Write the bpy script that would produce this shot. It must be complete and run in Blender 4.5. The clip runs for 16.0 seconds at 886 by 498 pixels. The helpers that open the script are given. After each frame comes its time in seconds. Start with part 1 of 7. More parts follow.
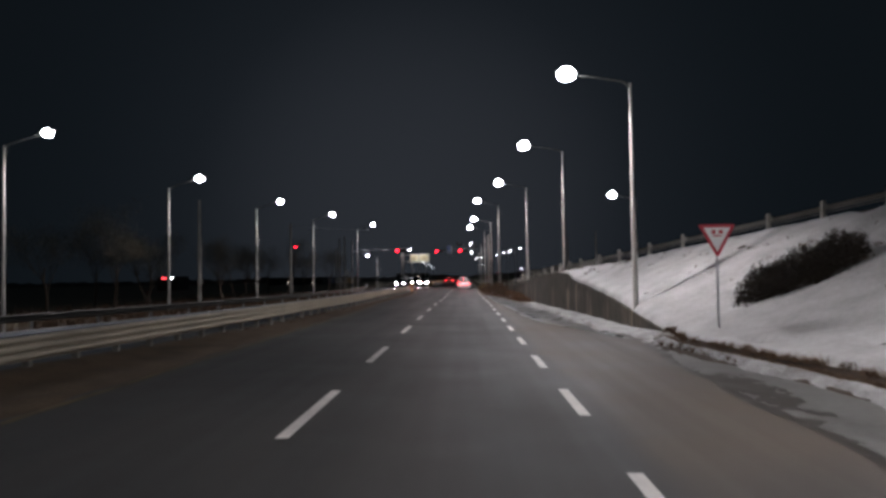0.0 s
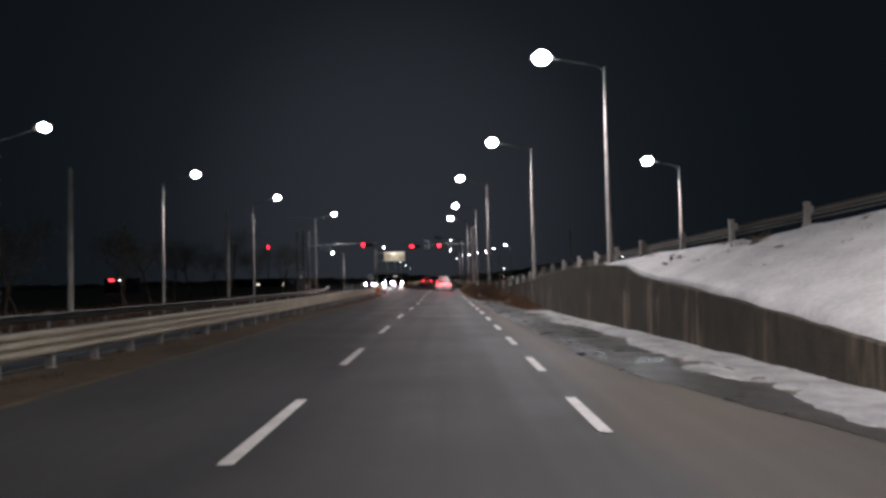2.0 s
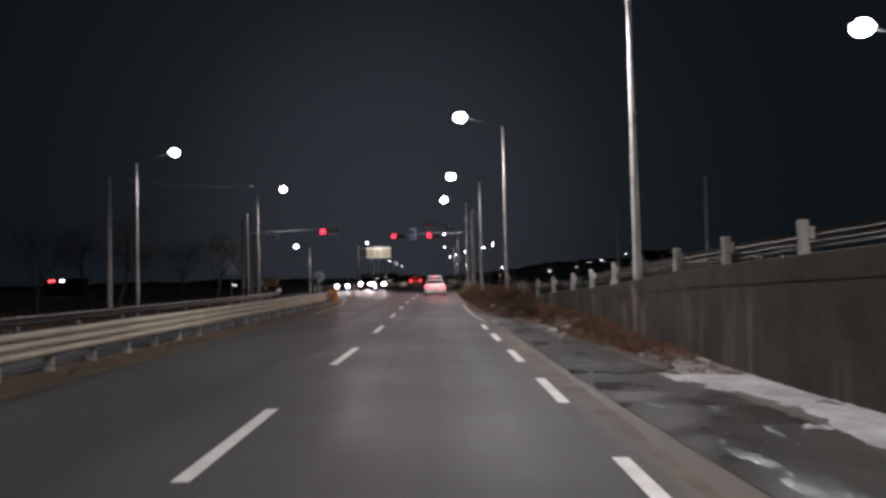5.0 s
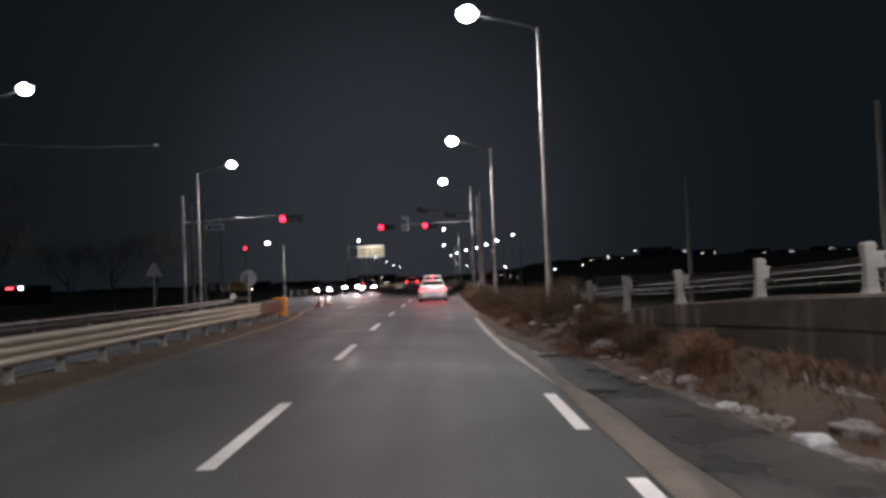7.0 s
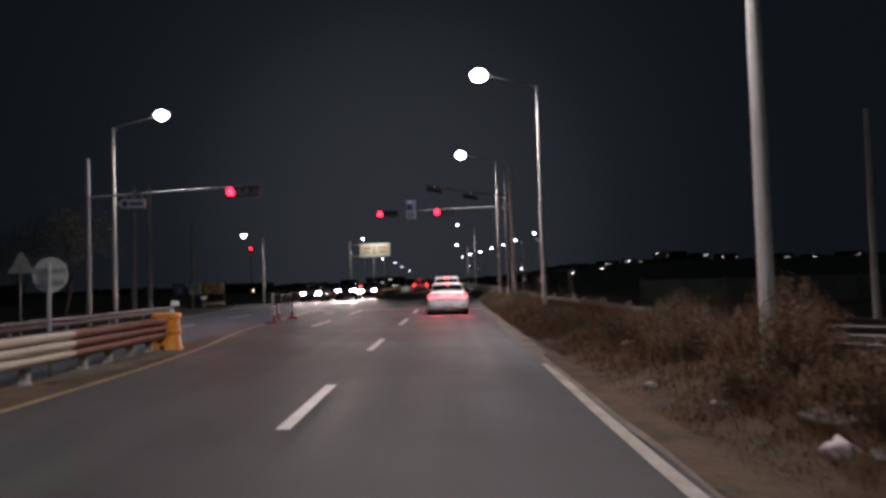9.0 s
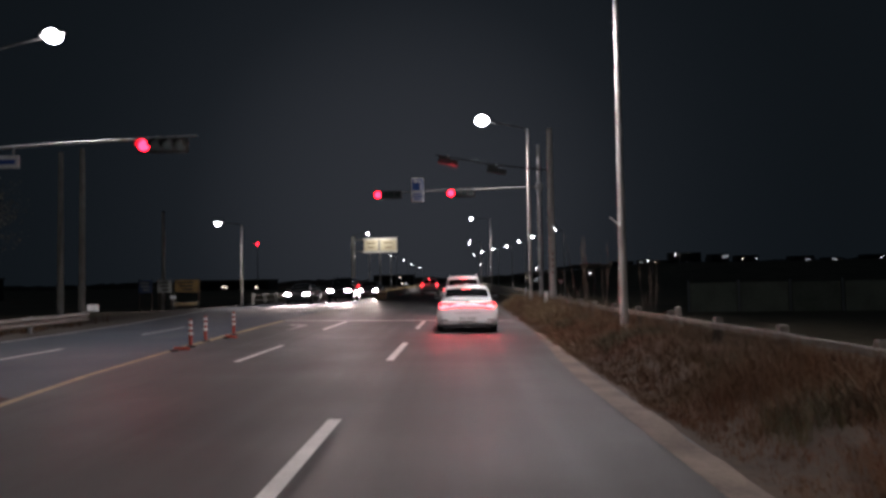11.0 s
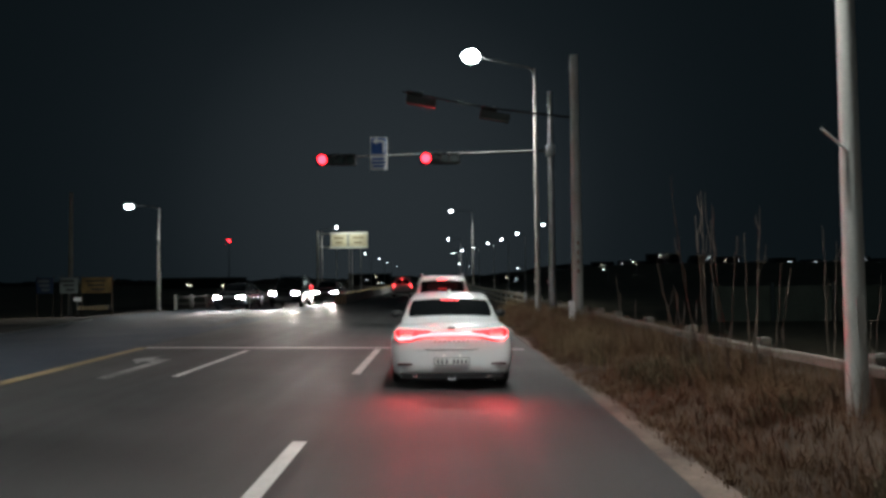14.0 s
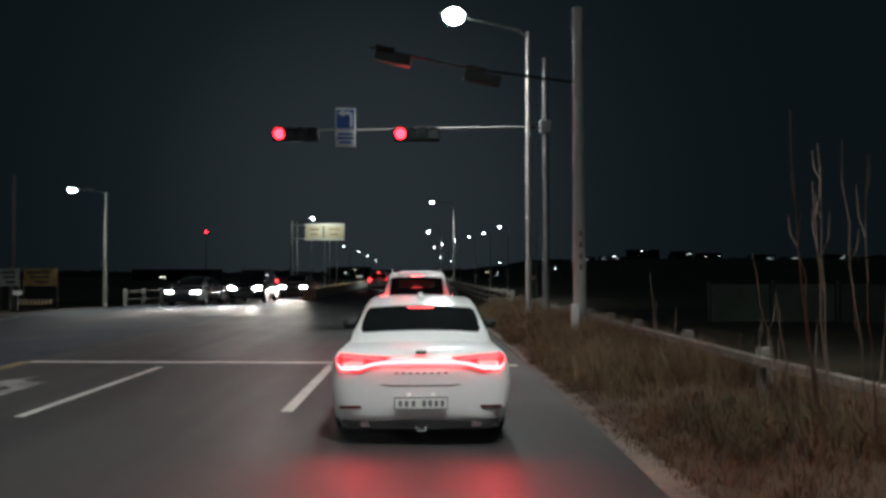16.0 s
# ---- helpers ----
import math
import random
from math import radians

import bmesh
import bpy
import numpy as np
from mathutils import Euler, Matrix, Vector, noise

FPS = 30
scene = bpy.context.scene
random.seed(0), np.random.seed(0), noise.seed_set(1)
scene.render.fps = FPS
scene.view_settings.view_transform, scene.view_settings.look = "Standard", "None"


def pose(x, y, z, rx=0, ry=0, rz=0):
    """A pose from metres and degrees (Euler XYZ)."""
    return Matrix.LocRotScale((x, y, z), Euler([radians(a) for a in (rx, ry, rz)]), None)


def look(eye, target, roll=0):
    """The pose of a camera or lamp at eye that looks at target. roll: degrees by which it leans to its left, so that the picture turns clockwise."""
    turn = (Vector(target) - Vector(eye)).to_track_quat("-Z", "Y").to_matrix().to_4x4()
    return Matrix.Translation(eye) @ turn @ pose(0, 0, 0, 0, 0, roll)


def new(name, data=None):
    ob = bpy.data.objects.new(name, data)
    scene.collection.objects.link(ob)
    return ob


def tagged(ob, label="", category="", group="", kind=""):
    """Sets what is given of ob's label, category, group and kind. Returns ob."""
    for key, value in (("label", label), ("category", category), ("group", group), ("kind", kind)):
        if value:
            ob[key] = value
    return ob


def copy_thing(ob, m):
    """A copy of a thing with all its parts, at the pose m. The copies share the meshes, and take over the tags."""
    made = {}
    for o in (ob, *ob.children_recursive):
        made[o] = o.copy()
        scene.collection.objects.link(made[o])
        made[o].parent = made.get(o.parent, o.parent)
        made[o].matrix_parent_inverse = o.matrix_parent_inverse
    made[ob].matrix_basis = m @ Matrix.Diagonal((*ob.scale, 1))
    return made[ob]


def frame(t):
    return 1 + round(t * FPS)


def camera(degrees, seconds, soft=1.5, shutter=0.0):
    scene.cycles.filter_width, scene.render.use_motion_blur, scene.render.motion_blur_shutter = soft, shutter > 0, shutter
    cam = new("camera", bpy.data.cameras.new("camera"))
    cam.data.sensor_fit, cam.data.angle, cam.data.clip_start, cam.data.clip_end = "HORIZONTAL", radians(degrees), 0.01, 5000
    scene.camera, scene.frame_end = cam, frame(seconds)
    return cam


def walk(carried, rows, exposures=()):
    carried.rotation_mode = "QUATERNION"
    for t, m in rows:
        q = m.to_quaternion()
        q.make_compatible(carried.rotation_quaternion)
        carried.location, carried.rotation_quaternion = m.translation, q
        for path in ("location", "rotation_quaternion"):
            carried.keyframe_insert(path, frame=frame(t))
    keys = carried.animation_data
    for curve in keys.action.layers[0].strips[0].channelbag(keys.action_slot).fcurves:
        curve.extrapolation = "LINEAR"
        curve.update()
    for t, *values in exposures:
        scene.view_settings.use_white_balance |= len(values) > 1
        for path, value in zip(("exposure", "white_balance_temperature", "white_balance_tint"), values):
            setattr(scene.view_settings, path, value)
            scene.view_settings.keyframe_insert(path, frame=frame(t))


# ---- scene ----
cam = camera(61.5, 16.0, soft=3.1, shutter=0.25)
PATH = [
    (0, (0.266, -1.645, 1.781), (0.204, 0.352, 1.857), -1.0),
    (0.5, (0.192, 2.678, 1.698), (0.145, 4.676, 1.775), -0.9),
    (1, (0.14, 6.946, 1.666), (0.108, 8.944, 1.743), -1.1),
    (1.5, (0.154, 11.164, 1.645), (0.137, 13.163, 1.72), -1.2),
    (2, (0.136, 15.499, 1.607), (0.13, 17.497, 1.684), -1.3),
    (2.5, (0.129, 19.536, 1.626), (0.135, 21.534, 1.703), -1.2),
    (3, (0.12, 23.619, 1.673), (0.131, 25.618, 1.748), -1.1),
    (3.5, (0.154, 27.464, 1.695), (0.161, 29.462, 1.771), -1.1),
    (4, (0.142, 31.42, 1.662), (0.151, 33.418, 1.737), -0.9),
    (6.5, (0.397, 50.721, 1.49), (0.415, 52.719, 1.568), -2.4),
    (7, (0.291, 54.49, 1.492), (0.305, 56.488, 1.57), -2.3),
    (7.5, (0.205, 58.477, 1.493), (0.212, 60.476, 1.572), -2.0),
    (8, (0.125, 62.109, 1.468), (0.120, 64.107, 1.549), -2.0),
    (8.5, (0.04, 65.495, 1.489), (0.033, 67.493, 1.572), -1.8),
    (9, (-0.049, 69.062, 1.468), (-0.063, 71.06, 1.555), -1.8),
    (11.5, (-0.404, 81.899, 1.634), (-0.449, 83.896, 1.717), -1.0),
    (12, (-0.42, 84.005, 1.657), (-0.468, 86.002, 1.741), -1.1),
    (12.5, (-0.435, 86.131, 1.636), (-0.476, 88.129, 1.72), -1.1),
    (13, (-0.402, 87.98, 1.618), (-0.425, 89.978, 1.701), -1.1),
    (13.5, (-0.406, 89.565, 1.626), (-0.409, 91.564, 1.707), -0.9),
    (14, (-0.343, 90.938, 1.656), (-0.327, 92.936, 1.737), -0.6),
    (14.5, (-0.345, 91.99, 1.659), (-0.308, 93.989, 1.736), -0.4),
    (15, (-0.257, 92.877, 1.662), (-0.207, 94.875, 1.737), -0.2),
    (15.5, (-0.213, 93.819, 1.678), (-0.147, 95.816, 1.747), -0.1),
    (16, (-0.169, 94.674, 1.718), (-0.102, 96.672, 1.782), -0.1),
]
walk(cam, [(t, look(eye, target, roll)) for t, eye, target, roll in PATH],
     [(0.0, 0.0, 6250, 12), (4.0, 0.1, 6250, 12), (6.5, 0.22, 6300, 12), (8.0, 0.2, 6350, 13), (9.0, 0.08, 6400, 14), (11.5, 0.15, 6400, 14), (12.2, -0.05, 6100, 4), (13.2, -0.05, 6100, -4), (16.0, -0.05, 6000, -6)])


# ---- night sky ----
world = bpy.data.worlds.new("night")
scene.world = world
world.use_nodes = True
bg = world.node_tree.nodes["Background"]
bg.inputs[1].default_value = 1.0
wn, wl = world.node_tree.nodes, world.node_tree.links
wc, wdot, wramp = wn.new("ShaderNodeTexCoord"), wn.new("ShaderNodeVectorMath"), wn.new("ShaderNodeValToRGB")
# night sky: a broad dome of lamp glare painted low over the road's far end, fading to near black
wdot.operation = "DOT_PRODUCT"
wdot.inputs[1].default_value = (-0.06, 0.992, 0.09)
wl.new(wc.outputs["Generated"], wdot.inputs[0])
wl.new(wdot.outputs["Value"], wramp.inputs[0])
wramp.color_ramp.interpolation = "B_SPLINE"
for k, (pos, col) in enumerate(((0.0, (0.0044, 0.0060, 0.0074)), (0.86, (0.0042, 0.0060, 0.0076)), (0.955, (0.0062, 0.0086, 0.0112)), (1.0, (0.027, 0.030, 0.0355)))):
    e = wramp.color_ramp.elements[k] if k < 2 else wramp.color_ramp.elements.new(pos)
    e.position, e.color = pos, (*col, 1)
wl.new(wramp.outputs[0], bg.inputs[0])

LAMP_WATTS = 2900.0     # each street lamp
LAMP_COLOUR = (1.0, 0.925, 0.905)


# ---- materials ----
def nodes_of(name):
    m = bpy.data.materials.new(name)
    m.use_nodes = True
    nt = m.node_tree
    return m, nt, nt.nodes["Principled BSDF"]


def surface(name, a, b, rough=0.6, metal=0.0, scale=3.0, fine=40.0, bump=0.2, detail=6.0, spread=0.5, rough2=None, object_random=0.0, spec=0.5, stretch=None):
    """Two colours mixed by coarse and fine noise, with bump from the fine noise."""
    m, nt, p = nodes_of(name)
    N, L = nt.nodes.new, nt.links.new
    geo = N("ShaderNodeNewGeometry")
    src = geo.outputs["Position"]
    if stretch:
        mp = N("ShaderNodeMapping")
        mp.inputs["Scale"].default_value = stretch
        L(src, mp.inputs[0])
        src = mp.outputs[0]
    n1, n2 = N("ShaderNodeTexNoise"), N("ShaderNodeTexNoise")
    for n, s in ((n1, scale), (n2, fine)):
        n.inputs["Scale"].default_value = s
        n.inputs["Detail"].default_value = detail
        L(src, n.inputs["Vector"])
    add = N("ShaderNodeMath")
    add.operation = "MULTIPLY_ADD"
    add.inputs[1].default_value = 0.45
    L(n2.outputs[0], add.inputs[0])
    sub = N("ShaderNodeMath")
    sub.operation = "MULTIPLY_ADD"
    sub.inputs[1].default_value = 0.75
    sub.inputs[2].default_value = -0.1
    L(n1.outputs[0], sub.inputs[0])
    L(sub.outputs[0], add.inputs[2])
    ramp = N("ShaderNodeValToRGB")
    ramp.color_ramp.elements[0].position = 0.5 - spread * 0.5
    ramp.color_ramp.elements[1].position = 0.5 + spread * 0.5
    ramp.color_ramp.elements[0].color = (*a, 1)
    ramp.color_ramp.elements[1].color = (*b, 1)
    L(add.outputs[0], ramp.inputs[0])
    col = ramp.outputs[0]
    if object_random:
        info = N("ShaderNodeObjectInfo")
        mr = N("ShaderNodeMapRange")
        mr.inputs[3].default_value = 1 - object_random
        mr.inputs[4].default_value = 1 + object_random
        L(info.outputs["Random"], mr.inputs[0])
        mx = N("ShaderNodeVectorMath")
        mx.operation = "SCALE"
        L(col, mx.inputs[0])
        L(mr.outputs[0], mx.inputs["Scale"])
        col = mx.outputs[0]
    L(col, p.inputs["Base Color"])
    p.inputs["Metallic"].default_value = metal
    p.inputs["Specular IOR Level"].default_value = spec
    if rough2 is None:
        p.inputs["Roughness"].default_value = rough
    else:
        mr = N("ShaderNodeMapRange")
        mr.inputs[1].default_value, mr.inputs[2].default_value = 0.3, 0.7
        mr.inputs[3].default_value, mr.inputs[4].default_value = rough, rough2
        L(n1.outputs[0], mr.inputs[0])
        L(mr.outputs[0], p.inputs["Roughness"])
    if bump:
        bn = N("ShaderNodeBump")
        bn.inputs["Strength"].default_value = bump
        bn.inputs["Distance"].default_value = 0.02
        L(n2.outputs[0], bn.inputs["Height"])
        L(bn.outputs[0], p.inputs["Normal"])
    return m


def glow(name, colour, strength, base=(0.8, 0.8, 0.8)):
    m, nt, p = nodes_of(name)
    p.inputs["Base Color"].default_value = (*base, 1)
    p.inputs["Roughness"].default_value = 0.3
    p.inputs["Emission Color"].default_value = (*colour, 1)
    p.inputs["Emission Strength"].default_value = strength
    return m


def asphalt_material():
    """Dark asphalt: aggregate grain, long tyre-polished bands and blotches, a few cracks."""
    m, nt, p = nodes_of("asphalt")
    N, L = nt.nodes.new, nt.links.new
    geo = N("ShaderNodeNewGeometry")
    grain, blot, band = N("ShaderNodeTexNoise"), N("ShaderNodeTexNoise"), N("ShaderNodeTexNoise")
    grain.inputs["Scale"].default_value, grain.inputs["Detail"].default_value = 60, 4
    blot.inputs["Scale"].default_value, blot.inputs["Detail"].default_value = 0.35, 8
    mp = N("ShaderNodeMapping")
    mp.inputs["Scale"].default_value = (1.3, 0.03, 1)
    L(geo.outputs["Position"], mp.inputs[0])
    band.inputs["Scale"].default_value, band.inputs["Detail"].default_value = 1.0, 3
    L(geo.outputs["Position"], grain.inputs["Vector"])
    L(geo.outputs["Position"], blot.inputs["Vector"])
    L(mp.outputs[0], band.inputs["Vector"])
    s1 = N("ShaderNodeMath")
    s1.operation = "ADD"
    L(blot.outputs[0], s1.inputs[0])
    L(band.outputs[0], s1.inputs[1])
    s2 = N("ShaderNodeMath")
    s2.operation = "MULTIPLY_ADD"
    s2.inputs[1].default_value = 0.5
    L(grain.outputs[0], s2.inputs[0])
    L(s1.outputs[0], s2.inputs[2])
    ramp = N("ShaderNodeValToRGB")
    e = ramp.color_ramp.elements
    e[0].position, e[0].color = 0.35, (0.036, 0.035, 0.0355, 1)
    e[1].position, e[1].color = 0.95, (0.062, 0.059, 0.057, 1)
    mr = N("ShaderNodeMapRange")
    mr.inputs[1].default_value, mr.inputs[2].default_value = 0.6, 1.9
    L(s2.outputs[0], mr.inputs[0])
    L(mr.outputs[0], ramp.inputs[0])
    # brown dust drifted over the edge of the carriageway
    sep, wob, edge, mott, amount, mix = N("ShaderNodeSeparateXYZ"), N("ShaderNodeMath"), N("ShaderNodeMapRange"), N("ShaderNodeMapRange"), N("ShaderNodeMath"), N("ShaderNodeMix")
    L(geo.outputs["Position"], sep.inputs[0])
    wob.operation = "MULTIPLY_ADD"
    wob.inputs[1].default_value = 0.9
    L(blot.outputs[0], wob.inputs[0])
    L(sep.outputs["X"], wob.inputs[2])
    edge.interpolation_type = "SMOOTHSTEP"
    edge.inputs[1].default_value, edge.inputs[2].default_value = 2.2, 2.75
    L(wob.outputs[0], edge.inputs[0])
    mott.inputs[1].default_value, mott.inputs[2].default_value = 0.3, 0.7
    mott.inputs[3].default_value, mott.inputs[4].default_value = 0.35, 1.0
    L(blot.outputs[0], mott.inputs[0])
    amount.operation = "MULTIPLY"
    L(edge.outputs[0], amount.inputs[0])
    L(mott.outputs[0], amount.inputs[1])
    mix.data_type = "RGBA"
    L(amount.outputs[0], mix.inputs[0])
    L(ramp.outputs[0], mix.inputs[6])
    mix.inputs[7].default_value = (0.098, 0.079, 0.060, 1)
    L(mix.outputs[2], p.inputs["Base Color"])
    rr = N("ShaderNodeMapRange")
    rr.inputs[1].default_value, rr.inputs[2].default_value = 0.7, 1.3
    rr.inputs[3].default_value, rr.inputs[4].default_value = 0.52, 0.78
    L(s1.outputs[0], rr.inputs[0])
    L(rr.outputs[0], p.inputs["Roughness"])
    bn = N("ShaderNodeBump")
    bn.inputs["Strength"].default_value, bn.inputs["Distance"].default_value = 0.35, 0.01
    L(grain.outputs[0], bn.inputs["Height"])
    L(bn.outputs[0], p.inputs["Normal"])
    return m


def wall_material():
    """Old retaining-wall concrete: dark with moss and run-off above, pale lime stains in uneven streaks below."""
    m, nt, p = nodes_of("stained_concrete")
    N, L = nt.nodes.new, nt.links.new
    geo = N("ShaderNodeNewGeometry")

    def field(sc, detail, stretch, lo, hi):
        mp, n, mr = N("ShaderNodeMapping"), N("ShaderNodeTexNoise"), N("ShaderNodeMapRange")
        mp.inputs["Scale"].default_value = stretch
        L(geo.outputs["Position"], mp.inputs[0])
        n.inputs["Scale"].default_value, n.inputs["Detail"].default_value, n.inputs["Roughness"].default_value = sc, detail, 0.6
        L(mp.outputs[0], n.inputs["Vector"])
        mr.interpolation_type = "SMOOTHSTEP"
        mr.inputs[1].default_value, mr.inputs[2].default_value = lo, hi
        L(n.outputs[0], mr.inputs[0])
        return mr.outputs[0], n.outputs[0]

    def mul(a, b):
        q = N("ShaderNodeMath")
        q.operation = "MULTIPLY"
        L(a, q.inputs[0])
        L(b, q.inputs[1])
        return q.outputs[0]

    blot, _ = field(1.3, 7, (1, 1, 0.8), 0.3, 0.7)
    streak, _ = field(2.8, 6, (1, 1, 0.10), 0.42, 0.66)
    wide, _ = field(0.34, 3, (1, 1, 0.15), 0.45, 0.60)
    fine, raw = field(16, 6, (1, 1, 1), 0.25, 0.75)
    # stains reach up from the foot to an uneven height
    sep, up = N("ShaderNodeSeparateXYZ"), N("ShaderNodeMath")
    L(geo.outputs["Position"], sep.inputs[0])
    up.operation = "MULTIPLY_ADD"
    up.inputs[1].default_value = -0.9
    L(blot, up.inputs[0])
    L(sep.outputs["Z"], up.inputs[2])
    low = N("ShaderNodeMapRange")
    low.interpolation_type = "SMOOTHSTEP"
    low.inputs[1].default_value, low.inputs[2].default_value = 0.95, 0.15
    L(up.outputs[0], low.inputs[0])
    pale = mul(mul(low.outputs[0], streak), wide)
    ramp = N("ShaderNodeValToRGB")
    e = ramp.color_ramp.elements
    e[0].position, e[0].color = 0.0, (0.022, 0.020, 0.014, 1)
    e[1].position, e[1].color = 1.0, (0.066, 0.054, 0.038, 1)
    half = N("ShaderNodeMath")
    half.operation = "MULTIPLY_ADD"
    half.inputs[1].default_value = 0.55
    rest = N("ShaderNodeMath")
    rest.operation = "MULTIPLY"
    rest.inputs[1].default_value = 0.45
    L(fine, rest.inputs[0])
    L(blot, half.inputs[0])
    L(rest.outputs[0], half.inputs[2])
    L(half.outputs[0], ramp.inputs[0])
    mix = N("ShaderNodeMix")
    mix.data_type = "RGBA"
    L(pale, mix.inputs[0])
    L(ramp.outputs[0], mix.inputs[6])
    mix.inputs[7].default_value = (0.235, 0.178, 0.125, 1)
    L(mix.outputs[2], p.inputs["Base Color"])
    p.inputs["Roughness"].default_value = 0.9
    bn = N("ShaderNodeBump")
    bn.inputs["Strength"].default_value, bn.inputs["Distance"].default_value = 0.4, 0.03
    L(raw, bn.inputs["Height"])
    L(bn.outputs[0], p.inputs["Normal"])
    return m


def ground_material():
    """Bare dark soil by the road; stubble fields farther out, painted paler to stand for veiling light."""
    m, nt, p = nodes_of("ground_soil")
    N, L = nt.nodes.new, nt.links.new
    geo, sep = N("ShaderNodeNewGeometry"), N("ShaderNodeSeparateXYZ")
    L(geo.outputs["Position"], sep.inputs[0])

    def grain(scale, detail):
        n = N("ShaderNodeTexNoise")
        n.inputs["Scale"].default_value, n.inputs["Detail"].default_value = scale, detail
        L(geo.outputs["Position"], n.inputs["Vector"])
        return n.outputs[0]

    def op(kind, a, b):
        n = N("ShaderNodeMath")
        n.operation = kind
        for i, v in enumerate((a, b)):
            if isinstance(v, (int, float)):
                n.inputs[i].default_value = v
            else:
                L(v, n.inputs[i])
        return n.outputs[0]

    def step(v, lo, hi):
        n = N("ShaderNodeMapRange")
        n.interpolation_type = "SMOOTHSTEP"
        n.inputs[1].default_value, n.inputs[2].default_value = lo, hi
        L(v, n.inputs[0])
        return n.outputs[0]

    def tone(v, lo, hi, a, b):
        n = N("ShaderNodeValToRGB")
        e = n.color_ramp.elements
        e[0].position, e[0].color, e[1].position, e[1].color = lo, (*a, 1), hi, (*b, 1)
        L(v, n.inputs[0])
        return n.outputs[0]

    wander = op("MULTIPLY", op("SUBTRACT", grain(0.11, 4), 0.5), 22.0)
    x, y = op("ADD", sep.outputs["X"], wander), op("ADD", sep.outputs["Y"], wander)
    left = step(op("MULTIPLY", x, -1.0), 20.0, 30.0)
    right = op("MULTIPLY", step(x, 7.0, 17.0), step(y, 56.0, 74.0))
    field = op("MAXIMUM", op("MAXIMUM", left, right), step(y, 260.0, 330.0))
    fine = op("ADD", op("MULTIPLY", grain(0.9, 6), 0.6), op("MULTIPLY", grain(14.0, 4), 0.4))
    broad = op("ADD", op("MULTIPLY", grain(0.12, 6), 0.6), op("MULTIPLY", grain(3.0, 4), 0.4))
    mix = N("ShaderNodeMix")
    mix.data_type = "RGBA"
    L(field, mix.inputs[0])
    L(tone(fine, 0.3, 0.7, (0.024, 0.017, 0.012), (0.082, 0.056, 0.038)), mix.inputs[6])
    L(tone(broad, 0.3, 0.7, (0.10, 0.085, 0.055), (0.27, 0.23, 0.155)), mix.inputs[7])
    L(mix.outputs[2], p.inputs["Base Color"])
    p.inputs["Roughness"].default_value = 0.95
    bn = N("ShaderNodeBump")
    bn.inputs["Strength"].default_value, bn.inputs["Distance"].default_value = 0.55, 0.03
    L(fine, bn.inputs["Height"])
    L(bn.outputs[0], p.inputs["Normal"])
    return m


ASPHALT = asphalt_material()
GROUND = ground_material()
WALL = wall_material()
PAINT = surface("road_paint", (0.42, 0.41, 0.39), (0.72, 0.70, 0.67), 0.55, scale=2, fine=30, bump=0.15, spread=0.5)
EDGEPAINT = surface("dirty_edge_paint", (0.17, 0.145, 0.12), (0.46, 0.415, 0.37), 0.6, scale=1.3, fine=22, bump=0.2, spread=0.45)
YELLOW = surface("yellow_paint", (0.15, 0.115, 0.06), (0.44, 0.33, 0.17), 0.6, scale=1.5, fine=25, bump=0.15)
YELLOWDUST = surface("dusty_yellow_paint", (0.065, 0.050, 0.030), (0.20, 0.145, 0.07), 0.75, scale=1.1, fine=20, bump=0.2, spread=0.4)
# oncoming asphalt: the cool light falling on it is mixed into the colour
COOLROAD = surface("cool_lit_asphalt", (0.020, 0.030, 0.046), (0.036, 0.051, 0.073), 0.6, scale=0.5, fine=50, bump=0.25, rough2=0.75)
SHOULDER = surface("dusty_shoulder", (0.036, 0.032, 0.028), (0.105, 0.086, 0.067), 0.85, scale=0.7, fine=20, bump=0.35)
GUTTER = surface("gutter_concrete", (0.055, 0.043, 0.035), (0.235, 0.18, 0.145), 0.85, scale=1.2, fine=22, bump=0.3)
GRIT = surface("grit_band", (0.055, 0.046, 0.039), (0.155, 0.125, 0.10), 0.9, scale=1.6, fine=24, bump=0.4)
CONCRETE = surface("pale_concrete", (0.24, 0.23, 0.21), (0.44, 0.42, 0.39), 0.85, scale=2, fine=25, bump=0.3, object_random=0.15)
SNOW = surface("old_snow", (0.27, 0.265, 0.26), (0.56, 0.56, 0.56), 0.6, scale=1.0, fine=9, bump=0.5, spread=0.55)
DIRTY_SNOW = surface("dirty_snow", (0.10, 0.095, 0.09), (0.50, 0.50, 0.50), 0.75, scale=1.4, fine=14, bump=0.8, spread=0.6, rough2=0.55)
ICE = surface("gutter_ice", (0.10, 0.11, 0.112), (0.40, 0.42, 0.425), 0.12, scale=1.2, fine=8, bump=0.2, rough2=0.35)
MELTICE = surface("refrozen_melt", (0.075, 0.073, 0.068), (0.19, 0.19, 0.183), 0.35, scale=0.9, fine=9, bump=0.25, rough2=0.6)
GALV = surface("galvanised_steel", (0.30, 0.31, 0.32), (0.52, 0.53, 0.54), 0.42, metal=0.7, scale=3, fine=40, bump=0.05, rough2=0.55)
BEAM = surface("weathered_rail", (0.36, 0.315, 0.24), (0.60, 0.54, 0.43), 0.55, metal=0.1, scale=1.0, fine=16, bump=0.08, rough2=0.65, object_random=0.08)
RUST = surface("rusted_rail", (0.16, 0.075, 0.055), (0.36, 0.185, 0.14), 0.7, metal=0.1, scale=2, fine=20, bump=0.2)
